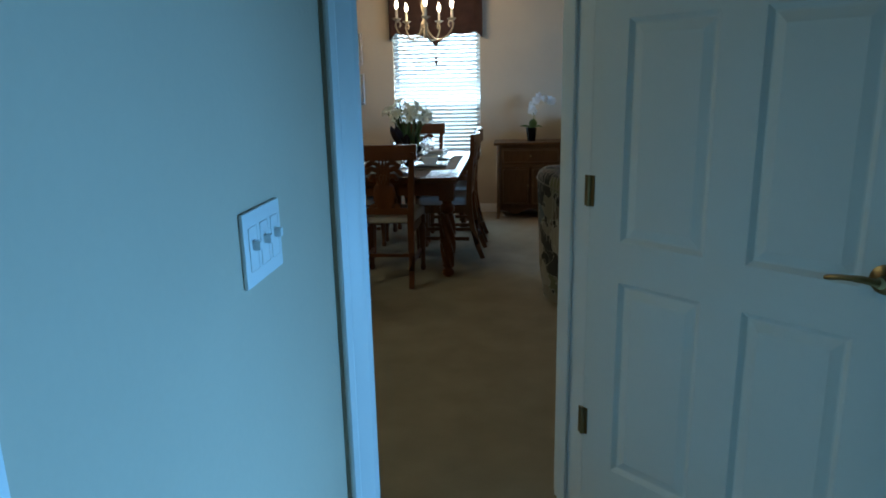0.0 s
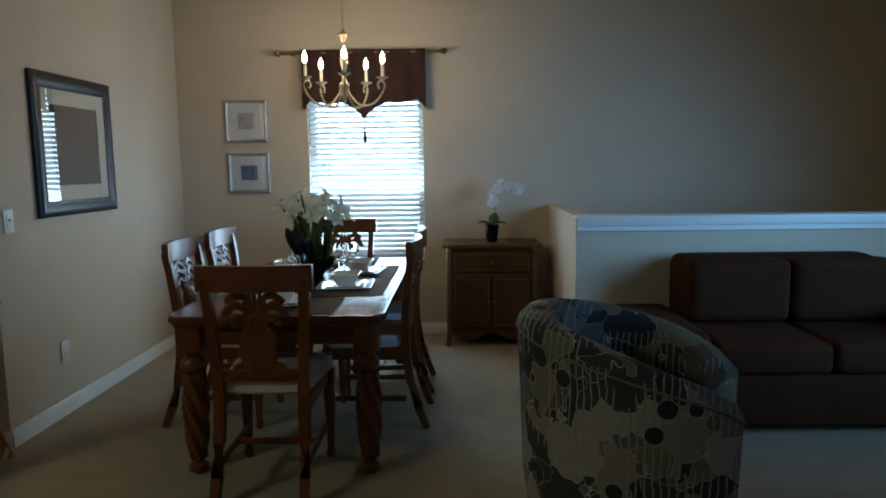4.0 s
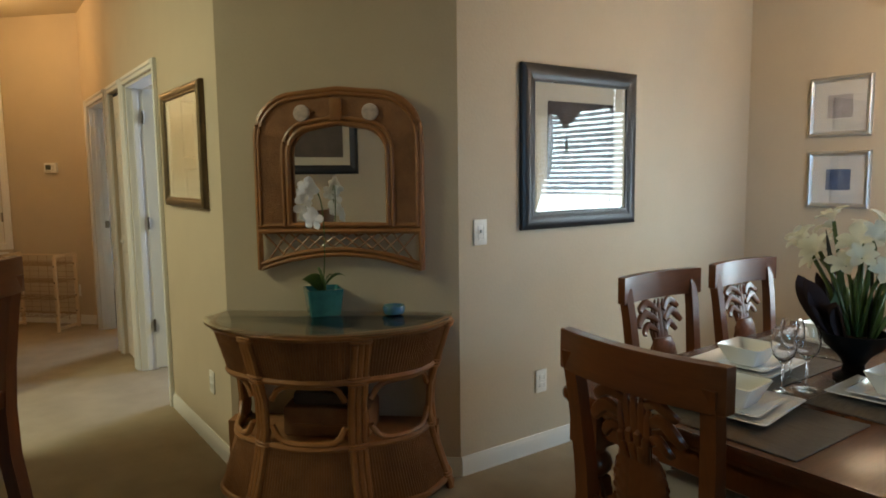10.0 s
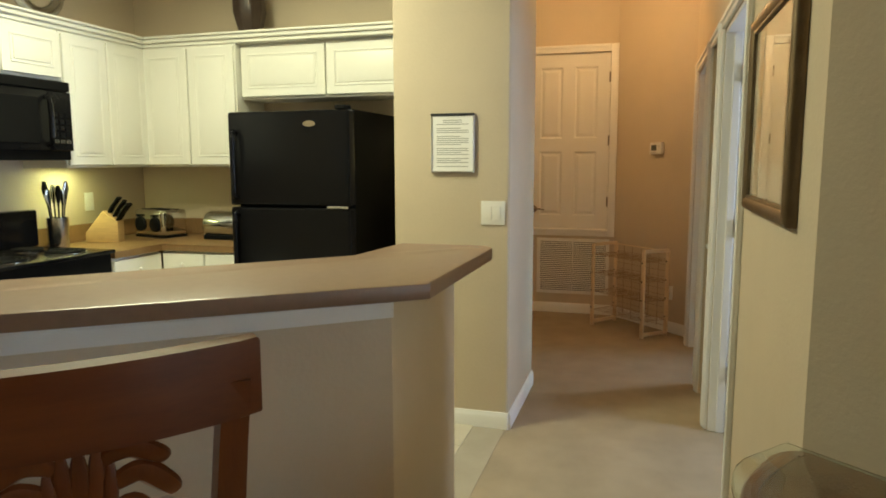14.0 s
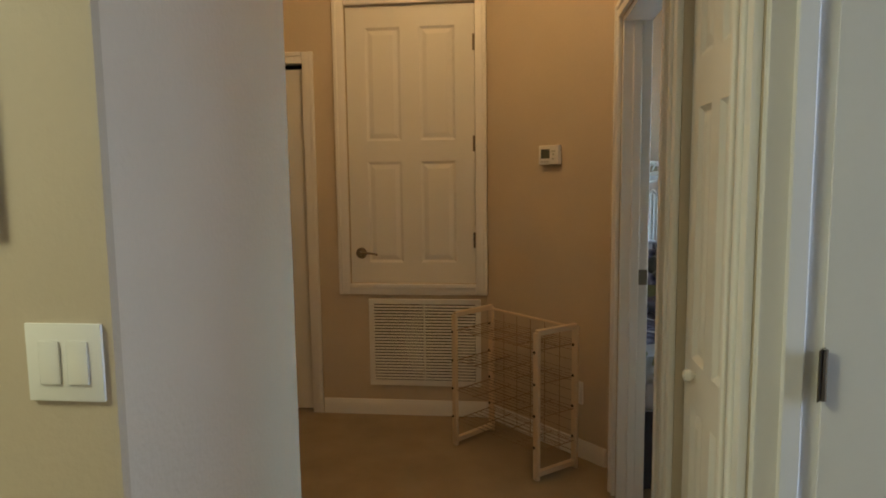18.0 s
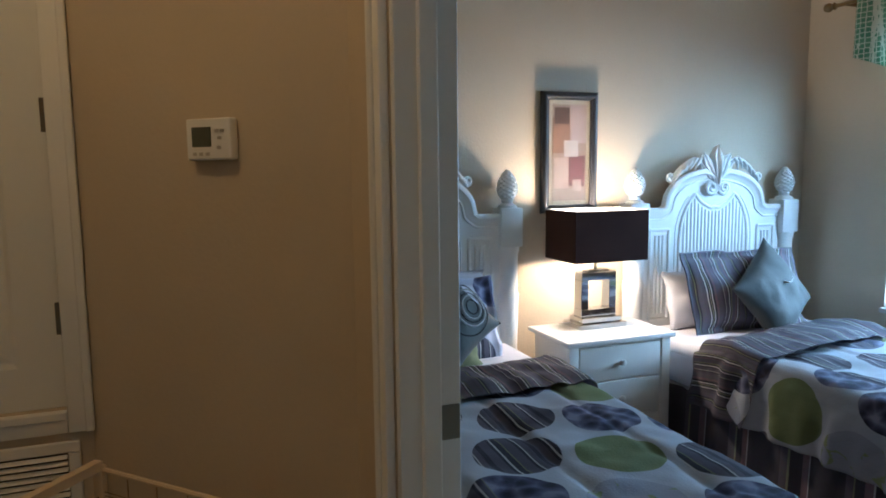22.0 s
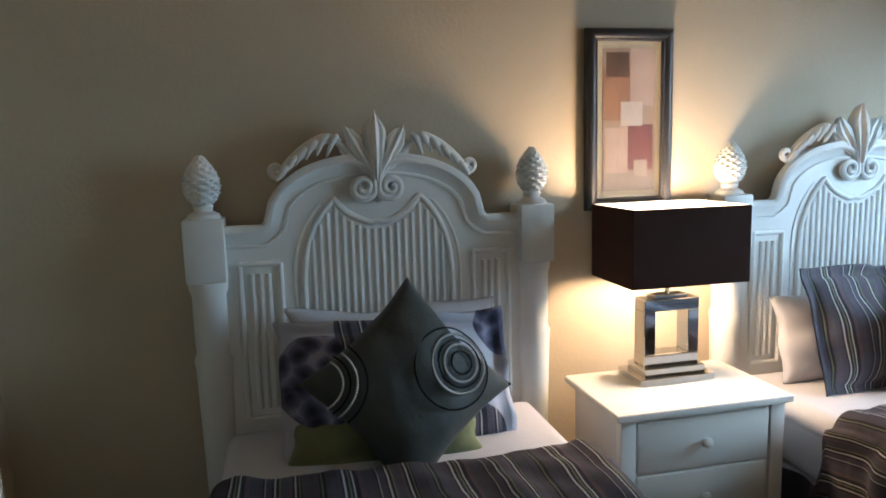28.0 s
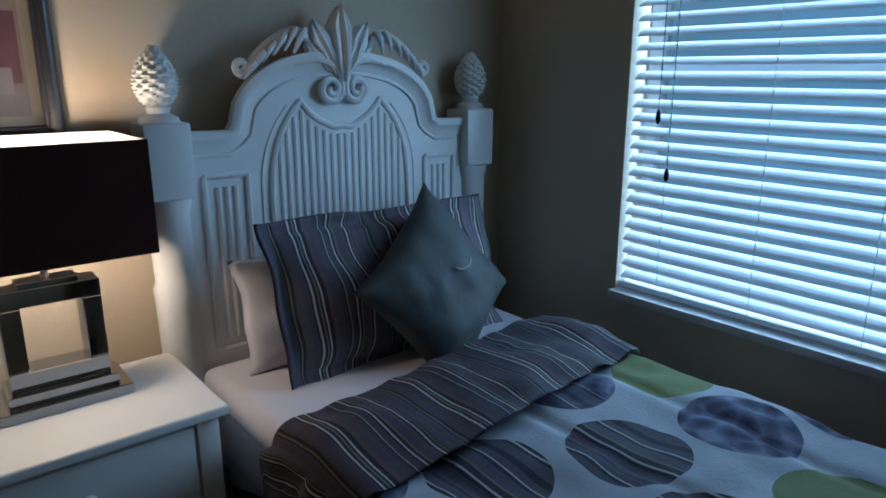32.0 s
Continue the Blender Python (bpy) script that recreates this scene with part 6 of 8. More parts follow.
bmesh.ops.transform(bm, matrix=Matrix.Translation((-3.15, 3.27, 0)) @ pose(0, 0, 0, 0, 0, ang), verts=bm.verts[:])
part("bar_moulding", bm, TRIM, bar, "white moulding below the top")
board((-3.15, 3.27), (-3.80, 3.27), name="baseboard")
board((-1.72, 1.55), (-3.15, 3.27), name="baseboard")

# ---- kitchen ----


def shaker(parent, name, w, h, m, knob=None, arch=True):
    """A cabinet door with a raised field, drawn in the plane y=0, facing -y."""
    d = part(name, box(-w / 2, w / 2, -0.02, 0, -h / 2, h / 2, 0.003), CABWHITE, parent)
    d.matrix_basis = m
    i = 0.055
    if w > 0.14 and h > 0.16:
        f = part("raised_field", box(-w / 2 + i + 0.014, w / 2 - i - 0.014, -0.0245, -0.0195, -h / 2 + i + 0.014, h / 2 - i - 0.014, 0.004, 2), CABWHITE, d)
        for a, b, c, e in ((-w / 2 + i - 0.006, w / 2 - i + 0.006, -h / 2 + i - 0.006, -h / 2 + i + 0.004), (-w / 2 + i - 0.006, w / 2 - i + 0.006, h / 2 - i - 0.004, h / 2 - i + 0.006), (-w / 2 + i - 0.006, -w / 2 + i + 0.004, -h / 2 + i + 0.004, h / 2 - i - 0.004), (w / 2 - i - 0.004, w / 2 - i + 0.006, -h / 2 + i + 0.004, h / 2 - i - 0.004)):
            part("field_bead", box(a, b, -0.024, -0.0195, c, e, 0.002), CABWHITE, d)
    if knob:
        part("knob", lathe([(0.004, 0), (0.012, 0.01), (0.011, 0.02), (0.002, 0.024)], 12, m=Matrix.Translation((knob[0], -0.02, knob[1])) @ pose(0, 0, 0, 90, 0, 0)), CERAMIC, d, "white round knob")
    return d


def unit(name, lab, x0, x1, y0, y1, z0, z1, face, doors, drawer=False, kick=False):
    """A cabinet box with doors on its face: 'E' looks to +x, 'N' to +y."""
    ob = thing(name, pose((x0 + x1) / 2, (y0 + y1) / 2, z0), lab, "cabinet", "white kitchen cabinets")
    hx, hy, h = (x1 - x0) / 2, (y1 - y0) / 2, z1 - z0
    lift = 0.10 if kick else 0.0
    part("body", box(-hx, hx, -hy, hy, lift, h, 0.002), CABWHITE, ob)
    if kick:
        part("plinth", box(-hx, hx - (0.06 if face == "E" else 0), -hy, hy - (0.06 if face == "N" else 0), 0, 0.10), CABWHITE, ob)
    width = 2 * hy if face == "E" else 2 * hx
    dw = width / doors
    top = h - (0.17 if drawer else 0.012)
    for k in range(doors):
        c = -width / 2 + dw * (k + 0.5)
        m = pose(hx + 0.001, c, (lift + top) / 2 + 0.006, 0, 0, 90) if face == "E" else pose(-c, hy + 0.001, (lift + top) / 2 + 0.006, 0, 0, 180)
        shaker(ob, "door", dw - 0.012, top - lift - 0.02, m, (dw * 0.36 * (1 if k % 2 == 0 else -1), (top - lift) * 0.40) if drawer else None)
        if drawer:
            m = pose(hx + 0.001, c, h - 0.085, 0, 0, 90) if face == "E" else pose(-c, hy + 0.001, h - 0.085, 0, 0, 180)
            shaker(ob, "drawer", dw - 0.012, 0.14, m, (0, 0))
    return ob


KL = "white raised-panel kitchen wall cabinet with crown moulding"
unit("wall_cabinet", KL, -5.52, -5.20, 0.79, 1.475, 1.38, 2.14, "E", 2)
unit("wall_cabinet", "white raised-panel cabinet above the fridge", -5.52, -5.26, 1.48, 2.653, 1.80, 2.14, "E", 2)
unit("wall_cabinet", KL, -5.19, -4.53, 0.47, 0.79, 1.38, 2.14, "N", 2)
unit("wall_cabinet", "white short cabinet above the microwave oven", -4.525, -3.77, 0.47, 0.79, 1.86, 2.14, "N", 2)
unit("wall_cabinet", KL, -3.765, -2.60, 0.47, 0.79, 1.38, 2.14, "N", 3)
struct("kitchen_corner_filler", box(-5.52, -5.19, 0.47, 0.788, 1.38, 2.14), CABWHITE, "white corner cabinet filler panel", "cabinet trim")
bm = bmesh.new()
for o, z0, z1 in ((0.012, 2.14, 2.165), (0.030, 2.165, 2.19), (0.045, 2.19, 2.205)):
    bx(bm, -5.52, -5.20 + o, 0.79, 2.653, z0, z1, 0.004)
    bx(bm, -5.52, -2.60, 0.47, 0.79 + o, z0, z1, 0.004)
struct("trim_kitchen_crown", bm, CABWHITE, "white crown moulding on the wall cabinets", "trim")
unit("base_cabinet", "white base cabinet with drawer beside fridge", -5.52, -4.95, 1.07, 1.68, 0, 0.87, "E", 2, True, True)
unit("base_cabinet", "white base cabinet with drawer beside stove", -4.93, -4.53, 0.47, 1.05, 0, 0.87, "N", 1, True, True)
unit("base_cabinet", "white base cabinet with drawers along the wall", -3.76, -2.60, 0.47, 1.05, 0, 0.87, "N", 3, True, True)
ct = thing("kitchen_worktop", pose(0, 0, 0), "tan wood-look laminate kitchen worktop with backsplash", "worktop")
part("worktop", prism([(-5.52, 0.47), (-4.53, 0.47), (-4.53, 1.08), (-4.92, 1.08), (-4.92, 1.685), (-5.52, 1.685)], 0.871, 0.91, bev=0.005), KITCHENTOP, ct)
part("backsplash", box(-5.519, -5.50, 0.49, 1.685, 0.911, 1.02, 0.003), KITCHENTOP, ct)
part("backsplash", box(-5.50, -4.53, 0.471, 0.49, 0.911, 1.02, 0.003), KITCHENTOP, ct)
ct2 = thing("kitchen_worktop", pose(0, 0, 0), "tan wood-look laminate kitchen worktop beyond the stove", "worktop")
part("worktop", box(-3.76, -2.60, 0.47, 1.08, 0.871, 0.91, 0.005), KITCHENTOP, ct2)
part("backsplash", box(-3.76, -2.60, 0.471, 0.49, 0.911, 1.02, 0.003), KITCHENTOP, ct2)

fr = thing("refrigerator", pose(-5.125, 2.07, 0) @ Matrix.Diagonal((1, 1.045, 1.015, 1)), "black top-freezer refrigerator with side handles", "refrigerator")
part("body", box(-0.37, 0.30, -0.345, 0.345, 0.03, 1.665, 0.006, 2), BLACKMATT, fr)
part("freezer_door", box(0.305, 0.385, -0.35, 0.35, 1.155, 1.66, 0.016, 3), BLACKGLOSS, fr)
part("fridge_door", box(0.305, 0.385, -0.35, 0.35, 0.09, 1.145, 0.016, 3), BLACKGLOSS, fr)
part("toe_grille", box(0.25, 0.32, -0.34, 0.34, 0.0, 0.08, 0.004), BLACKMATT, fr)
for z0, z1 in ((1.20, 1.55), (0.55, 1.10)):
    bm = bmesh.new()
    tube(bm, curve([(0.385, -0.30, z0), (0.425, -0.30, z0 + 0.03), (0.425, -0.30, z1 - 0.03), (0.385, -0.30, z1)], 4), 0.012, 8)
    part("handle", bm, BLACKGLOSS, fr)
part("hinge_cover", box(0.30, 0.38, 0.27, 0.33, 1.662, 1.685, 0.005), BLACKMATT, fr)
part("hinge_cover", box(0.385, 0.395, 0.22, 0.34, 1.143, 1.157, 0.004), STEEL, fr, "small chrome hinge")
part("badge", prism(arc(0, 0, 0.036, 0, 360, 20, 0.016)[:-1], 0.0, 0.003, m=Matrix.Translation((0.386, 0.13, 1.59)) @ pose(0, 0, 0, 90, 0, 90)), CHROME, fr, "plain oval metal badge")

st = thing("stove", pose(-4.148, 0.80, 0), "black electric range with coil burners", "stove")
part("body", box(-0.378, 0.378, -0.32, 0.26, 0.02, 0.905, 0.004), BLACKMATT, st)
part("oven_door", box(-0.37, 0.37, 0.262, 0.295, 0.20, 0.80, 0.008, 2), BLACKGLOSS, st)
part("cooktop", box(-0.38, 0.38, -0.32, 0.29, 0.906, 0.928, 0.006, 2), BLACKGLOSS, st)
part("control_back", box(-0.38, 0.38, -0.325, -0.25, 0.929, 1.14, 0.012, 2), BLACKGLOSS, st)
for x in (-0.18, 0.18):
    for y, r in ((-0.12, 0.075), (0.14, 0.095)):
        bm = bmesh.new()
        for k in range(4):
            rr = r * (k + 1) / 4
            tube(bm, [(x + rr * math.cos(a), y + rr * math.sin(a), 0.938) for a in [2 * math.pi * j / 20 for j in range(21)]], 0.006, 6)
        part("coil_burner", bm, BLACKMATT, st)
        part("drip_pan", lathe([(r + 0.012, 0.9285), (r + 0.012, 0.932), (r, 0.930), (0.01, 0.929)], 20, m=Matrix.Translation((x, y, 0))), STEEL, st, "steel drip pan")
bm = bmesh.new()
tube(bm, [(-0.32, 0.33, 0.76), (0.32, 0.33, 0.76)], 0.012, 8)
part("door_handle", bm, BLACKGLOSS, st)

mw = thing("microwave_oven", pose(-4.148, 0.66, 1.425), "black over-range microwave oven with keypad", "microwave")
part("body", box(-0.378, 0.378, -0.19, 0.17, 0, 0.43, 0.006, 2), BLACKMATT, mw)
part("door", box(-0.215, 0.378, 0.171, 0.20, 0.05, 0.37, 0.008, 2), BLACKGLOSS, mw)
part("window_panel", box(-0.15, 0.33, 0.201, 0.204, 0.09, 0.33, 0.002), BLACKMATT, mw)
part("vent_grille", box(-0.375, 0.375, 0.171, 0.195, 0.375, 0.425, 0.004), BLACKMATT, mw)
part("control_panel", box(-0.376, -0.22, 0.171, 0.197, 0.05, 0.37, 0.005), BLACKGLOSS, mw)
for r in range(5):
    for c in range(3):
        part("key", box(-0.355 + 0.04 * c, -0.328 + 0.04 * c, 0.197, 0.200, 0.09 + 0.036 * r, 0.112 + 0.036 * r, 0.002), STEEL if r == 0 else BLACKMATT, mw)
bm = bmesh.new()
tube(bm, curve([(-0.20, 0.20, 0.08), (-0.20, 0.235, 0.12), (-0.20, 0.235, 0.30), (-0.20, 0.20, 0.34)], 4), 0.012, 8)
part("handle", bm, BLACKGLOSS, mw)

tz = 0.9105
to = thing("toaster", pose(-5.30, 0.775, tz, 0, 0, 76), "chrome four-slice toaster with black dials", "toaster")
part("body", box(-0.15, 0.15, -0.10, 0.10, 0.012, 0.185, 0.03, 4), CHROME, to)
for x in (-0.075, 0.075):
    part("dial", lathe([(0.05, 0), (0.048, 0.012), (0.03, 0.02), (0.001, 0.02)], 20, m=Matrix.Translation((x, -0.10, 0.09)) @ pose(0, 0, 0, 90, 0, 0)), BLACKMATT, to, "black dial panel")
    part("slot", box(x - 0.055, x + 0.055, -0.05, -0.02, 0.1855, 0.188), BLACKMATT, to)
    part("slot", box(x - 0.055, x + 0.055, 0.02, 0.05, 0.1855, 0.188), BLACKMATT, to)
    part("lever", box(x - 0.016, x + 0.016, -0.125, -0.10, 0.14, 0.155, 0.004), BLACKMATT, to)
part("foot_rail", box(-0.145, 0.145, -0.095, 0.095, 0, 0.014), BLACKMATT, to)
bb = thing("bread_bin", pose(-5.28, 1.34, tz, 0, 0, 90), "shiny steel roll-top bread bin", "bread bin")
part("drum", lathe([(0.001, -0.16), (0.085, -0.16), (0.09, -0.15), (0.09, 0.15), (0.085, 0.16), (0.001, 0.16)], 24, m=Matrix.Translation((0, 0, 0.09)) @ pose(0, 0, 0, 0, 90, 0)), STEEL, bb)
part("base", box(-0.16, 0.16, -0.08, 0.08, 0, 0.03, 0.004), BLACKMATT, bb)
kb = thing("knife_block", pose(-4.93, 0.65, tz, 0, 0, -70), "light wooden knife block full of black knives", "knife block")
part("block", prism([(-0.10, 0), (0.10, 0), (0.10, 0.06), (-0.01, 0.20), (-0.10, 0.13)], -0.05, 0.05, bev=0.004, m=Matrix(((1, 0, 0, 0), (0, 0, 1, 0), (0, 1, 0, 0), (0, 0, 0, 1)))), BLOCKWOOD, kb)
for k in range(7):
    bm = bmesh.new()
    x, y = -0.085 + 0.032 * (k % 3), -0.03 + 0.03 * (k // 3)
    z = 0.14 + 0.02 * (k % 3)
    tube(bm, [(x, y, z - 0.01), (x - 0.03, y, z + 0.045), (x - 0.075, y, z + 0.10)], [0.012, 0.014, 0.016], 8, 0.7)
    part("knife_handle", bm, BLACKMATT, kb)
uc = thing("utensil_holder", pose(-4.60, 0.62, tz) @ Matrix.Diagonal((1.1, 1.1, 1.12, 1)), "steel utensil holder with black kitchen tools", "utensils")
part("holder", lathe([(0.05, 0), (0.052, 0.005), (0.055, 0.16), (0.051, 0.16), (0.046, 0.01)], 20), STEEL, uc)
for k in range(6):
    a = k * 1.05
    bm = bmesh.new()
    tube(bm, [(0.02 * math.cos(a), 0.02 * math.sin(a), 0.02), (0.04 * math.cos(a), 0.04 * math.sin(a), 0.22), (0.05 * math.cos(a), 0.05 * math.sin(a), 0.27 + 0.02 * (k % 3)), (0.052 * math.cos(a), 0.052 * math.sin(a), 0.31 + 0.02 * (k % 3))], [0.005, 0.006, 0.022, 0.012], 8, 0.4)
    part("tool", bm, BLACKMATT if k % 2 else STEEL, uc)
v1 = thing("vase", pose(-5.34, 1.50, 2.2055), "tall dark ribbed vase on top of cabinets", "vase")
part("vase_body", lathe([(0.05, 0), (0.075, 0.04), (0.10, 0.14), (0.098, 0.22), (0.075, 0.30), (0.07, 0.34), (0.082, 0.37), (0.074, 0.37), (0.06, 0.33)], 28, wave=lambda a, z: 1 + 0.05 * math.cos(9 * a + z * 6)), DARKVASE, v1)
v2 = thing("ring_ornament", pose(-4.56, 0.64, 2.2055), "pewter ring sculpture on top of cabinets", "ornament")
bm = bmesh.new()
tube(bm, [(0.15 * math.cos(a), 0, 0.19 + 0.15 * math.sin(a)) for a in [2 * math.pi * j / 32 for j in range(33)]], 0.036, 12, 0.7, up=(0, 1, 0))
part("ring", bm, STEEL, v2)
part("foot", box(-0.05, 0.05, -0.03, 0.03, 0, 0.02, 0.005), DARKVASE, v2)
plate("power_outlet", pose(-5.0, 0.47, 1.16, 0, 0, 180), 0.072, 0.116, "white double power outlet above worktop", "outlet")

fp = thing("framed_notice", pose(-4.82, 2.982, 1.505, 0, 0, 90), "printed house notice in a thin dark frame", "notice")
for a, b, c, d in ((-0.115, 0.115, 0.137, 0.15), (-0.115, 0.115, -0.15, -0.142), (-0.115, -0.108, -0.142, 0.137), (0.108, 0.115, -0.142, 0.137)):
    part("frame_edge", box(a, b, -0.02, -0.001, c, d, 0.002), BLACKF if d > 0.14 else SILVER, fp)
part("sheet", box(-0.108, 0.108, -0.014, -0.002, -0.142, 0.137), PAPER, fp, "white paper with rows of grey print")
GREYINK = shade("grey_ink", (0.30, 0.30, 0.30), 0.9, 0.05)
for k in range(24):
    if k in (3, 7, 13, 18, 22):
        continue
    w = 0.085 if k % 4 else 0.065
    part("text_line", box(-0.085 if k > 1 else -0.05, -0.085 + 2 * w if k > 1 else 0.05, -0.0146, -0.0139, 0.115 - 0.0102 * k - 0.0022, 0.115 - 0.0102 * k + 0.0014), GREYINK, fp)

# ---- hall ----


def hinge(parent, m, mat=NICKEL):
    ob = part("hinge", box(-0.017, 0.017, -0.003, 0.0, -0.045, 0.045, 0.001), mat, parent)
    tube_bm = bmesh.new()
    tube(tube_bm, [(0, -0.005, -0.045), (0, -0.005, 0.045)], 0.006, 8)
    k = part("knuckle", tube_bm, mat, ob)
    ob.matrix_basis = m
    return ob


def lever(parent, m, mat=NICKEL, side=1):
    ob = part("door_handle", lathe([(0.001, -0.001), (0.032, 0.0), (0.033, 0.006), (0.02, 0.012), (0.012, 0.02), (0.012, 0.045), (0.001, 0.046)], 20, m=pose(0, 0, 0, 90, 0, 0)), mat, parent, "curved lever handle")
    ob.matrix_basis = m
    bm = bmesh.new()
    tube(bm, curve([(0, -0.045, 0), (side * 0.03, -0.052, 0.004), (side * 0.07, -0.052, 0.002), (side * 0.105, -0.046, -0.006)], 4), [0.011] * 6 + [0.009] * 6 + [0.007], 8, 0.75)
    part("lever_arm", bm, mat, ob)
    return ob


d_ac = tagged(new("door_service"), "white four-panel raised service door with lever handle", "door", kind="structure")
d_ac.matrix_basis = pose(-7.755, 2.884, 0.792, 0, 0, 90)
door_leaf(d_ac, 0.732, 1.575, rows=(0.52, 0.48), z0=0.0, low=0.0)
lever(d_ac, pose(0.062, 0, 0.175), NICKEL)
for z in (0.25, 0.80, 1.36):
    hinge(d_ac, pose(0.737, 0.002, z))
# Unseen black sheet filling the opening, a stand-in for shade round the leaf.
part("gap_shade", box(0, 0.732, 0.05, 0.054, 0, 1.57), BLACKMATT, d_ac)


def bifold(name, m, w, h, n, label, knobs=()):
    """n folding leaves side by side, faces towards -y."""
    ob = tagged(new(name), label, "door", kind="structure")
    ob.matrix_basis = m
    lw = w / n
    for k in range(n):
        lf = door_leaf(ob, lw - 0.005, h - 0.035, 0.03, 2, (0.20, 0.62, 0.60), x0=lw * k + 0.0025, z0=0.012)
        if k in knobs:
            part("knob", lathe([(0.006, 0), (0.016, 0.012), (0.014, 0.026), (0.002, 0.03)], 14, m=Matrix.Translation((lw * (k + 0.24), 0, 0.92)) @ pose(0, 0, 0, 90, 0, 0)), CERAMIC, lf, "white round knob")
    part("track", box(0, w, 0.0, 0.03, h - 0.018, h, 0.002), BLACKMATT, ob, "dark metal track")
    # Added black sheet behind the leaves, so slits show closet shade as colour.
    part("gap_shade", box(0, w, 0.07, 0.075, 0, h), BLACKMATT, ob)
    return ob


bifold("door_hall_closet", pose(-7.765, 1.425, 0, 0, 0, 90), 1.20, 2.055, 2, "white panelled bifold closet doors, closed", (0, 1))
bifold("door_linen_closet", pose(-5.69, 4.312, 0), 0.44, 2.045, 1, "white panelled narrow closet door, nearly closed", (0,))
d_side = tagged(new("door_side_room"), "white panelled door standing open into a room", "door", kind="structure")
d_side.matrix_basis = pose(-5.083, 4.40, 0, 0, 0, 84)
door_leaf(d_side, 0.87, 2.02)
for z in (0.33, 1.08, 1.83):
    hinge(d_side, pose(-0.008, -0.012, z, 0, 0, 60))
struct("wall_side_room_back", box(-5.43, -2.5, 6.1, 6.2, 0, TOP), PAINT, "plain painted wall", "wall")
part("strike_plate", box(-6.78, -6.776, 4.362, 4.405, 0.95, 1.015, 0.001), NICKEL, bpy.data.objects["door_frame_bedroom"], "metal strike plate")
bpy.data.objects["strike_plate"].matrix_parent_inverse = bpy.data.objects["door_frame_bedroom"].matrix_basis.inverted()

vent = thing("air_vent", pose(-7.74, 3.315, 0.44, 0, 0, 90), "white louvred return air grille", "vent")
VW, VH = 0.66, 0.52
for a, b, c, d in ((-VW / 2, VW / 2, VH / 2 - 0.032, VH / 2), (-VW / 2, VW / 2, -VH / 2, -VH / 2 + 0.032), (-VW / 2, -VW / 2 + 0.032, -VH / 2 + 0.032, VH / 2 - 0.032), (VW / 2 - 0.032, VW / 2, -VH / 2 + 0.032, VH / 2 - 0.032)):
    part("frame", box(a, b, -0.014, -0.001, c, d, 0.003), TRIM, vent)
# Flat black plate on the wall: the shade between the louvres, put in as colour.
part("gap_shade", box(-VW / 2 + 0.03, VW / 2 - 0.03, -0.003, -0.0008, -VH / 2 + 0.03, VH / 2 - 0.03), BLACKMATT, vent)
me = mesh_of(box(-VW / 2 + 0.033, VW / 2 - 0.033, -0.007, 0.007, -0.001, 0.001), "slat")
me.materials.append(TRIM)
for k in range(25):
    s = new("slat", me)
    s.parent = vent
    s.matrix_basis = pose(0, -0.012, -VH / 2 + 0.045 + 0.018 * k, 42, 0, 0)
part("mullion", box(-0.004, 0.004, -0.020, -0.004, -VH / 2 + 0.032, VH / 2 - 0.032), TRIM, vent)

th = thing("thermostat", pose(-7.37, 4.032, 1.512, 0, 0, 43.6), "white wall thermostat with grey display", "thermostat")
part("case", box(-0.068, 0.068, -0.03, -0.001, -0.048, 0.048, 0.008, 3), PLASTIC, th)
part("display", box(-0.048, 0.012, -0.0312, -0.0295, -0.018, 0.028, 0.001), shade("lcd_grey", (0.09, 0.10, 0.08), 0.3, 0.05), th, "grey display")
for x, z in ((0.030, 0.018), (0.046, 0.018), (0.038, 0.002), (-0.04, -0.034), (-0.02, -0.034), (0.0, -0.034), (0.035, -0.02)):
    part("button", box(x - 0.006, x + 0.006, -0.0325, -0.0295, z - 0.004, z + 0.004, 0.001), SILVER, th)

# drying rack beside the slanted wall
PA, PB = Vector((-7.31, 3.535)), Vector((-6.93, 3.95))
QA, QB = Vector((-7.53, 3.715)), Vector((-7.09, 4.135))
rack = thing("drying_rack", pose(0, 0, 0), "folding cream wooden rack with wire shelves", "rack")
RZ = 0.70
TANWIRE = shade("tan_wire", (0.30, 0.20, 0.11), 0.45, 0.1, metal=0.3)
for a in (PA, PB, QA, QB):
    w = 0.016
    d = (PB - PA).normalized()
    bm = box(-w, w, -0.009, 0.009, 0, RZ, 0.004, 2, Matrix.Translation((a.x, a.y, 0)) @ pose(0, 0, 0, 0, 0, math.degrees(math.atan2(d.y, d.x))))
    part("post", bm, PALERACK, rack)
    for z in (0.12, 0.27, 0.42, 0.57):
        part("bolt_head", lathe([(0.001, 0), (0.007, 0.001), (0.006, 0.004), (0.001, 0.005)], 8, m=Matrix.Translation((a.x + 0.008, a.y - 0.011, z + 0.04)) @ pose(0, 0, 0, 90, 0, 45)), BLACKMATT, rack)
for a, b in ((PA, QA), (PB, QB)):
    for z in (0.03, RZ):
        bm = bmesh.new()
        tube(bm, [(a.x, a.y, z), (b.x, b.y, z)], 0.017, 4)
        part("end_bar", bm, PALERACK, rack)
for a, b in ((QA, QB),):
    bm = bmesh.new()
    tube(bm, [(a.x, a.y, RZ - 0.01), (b.x, b.y, RZ - 0.01)], 0.006, 6)
    part("wire_rail", bm, PALERACK, rack)
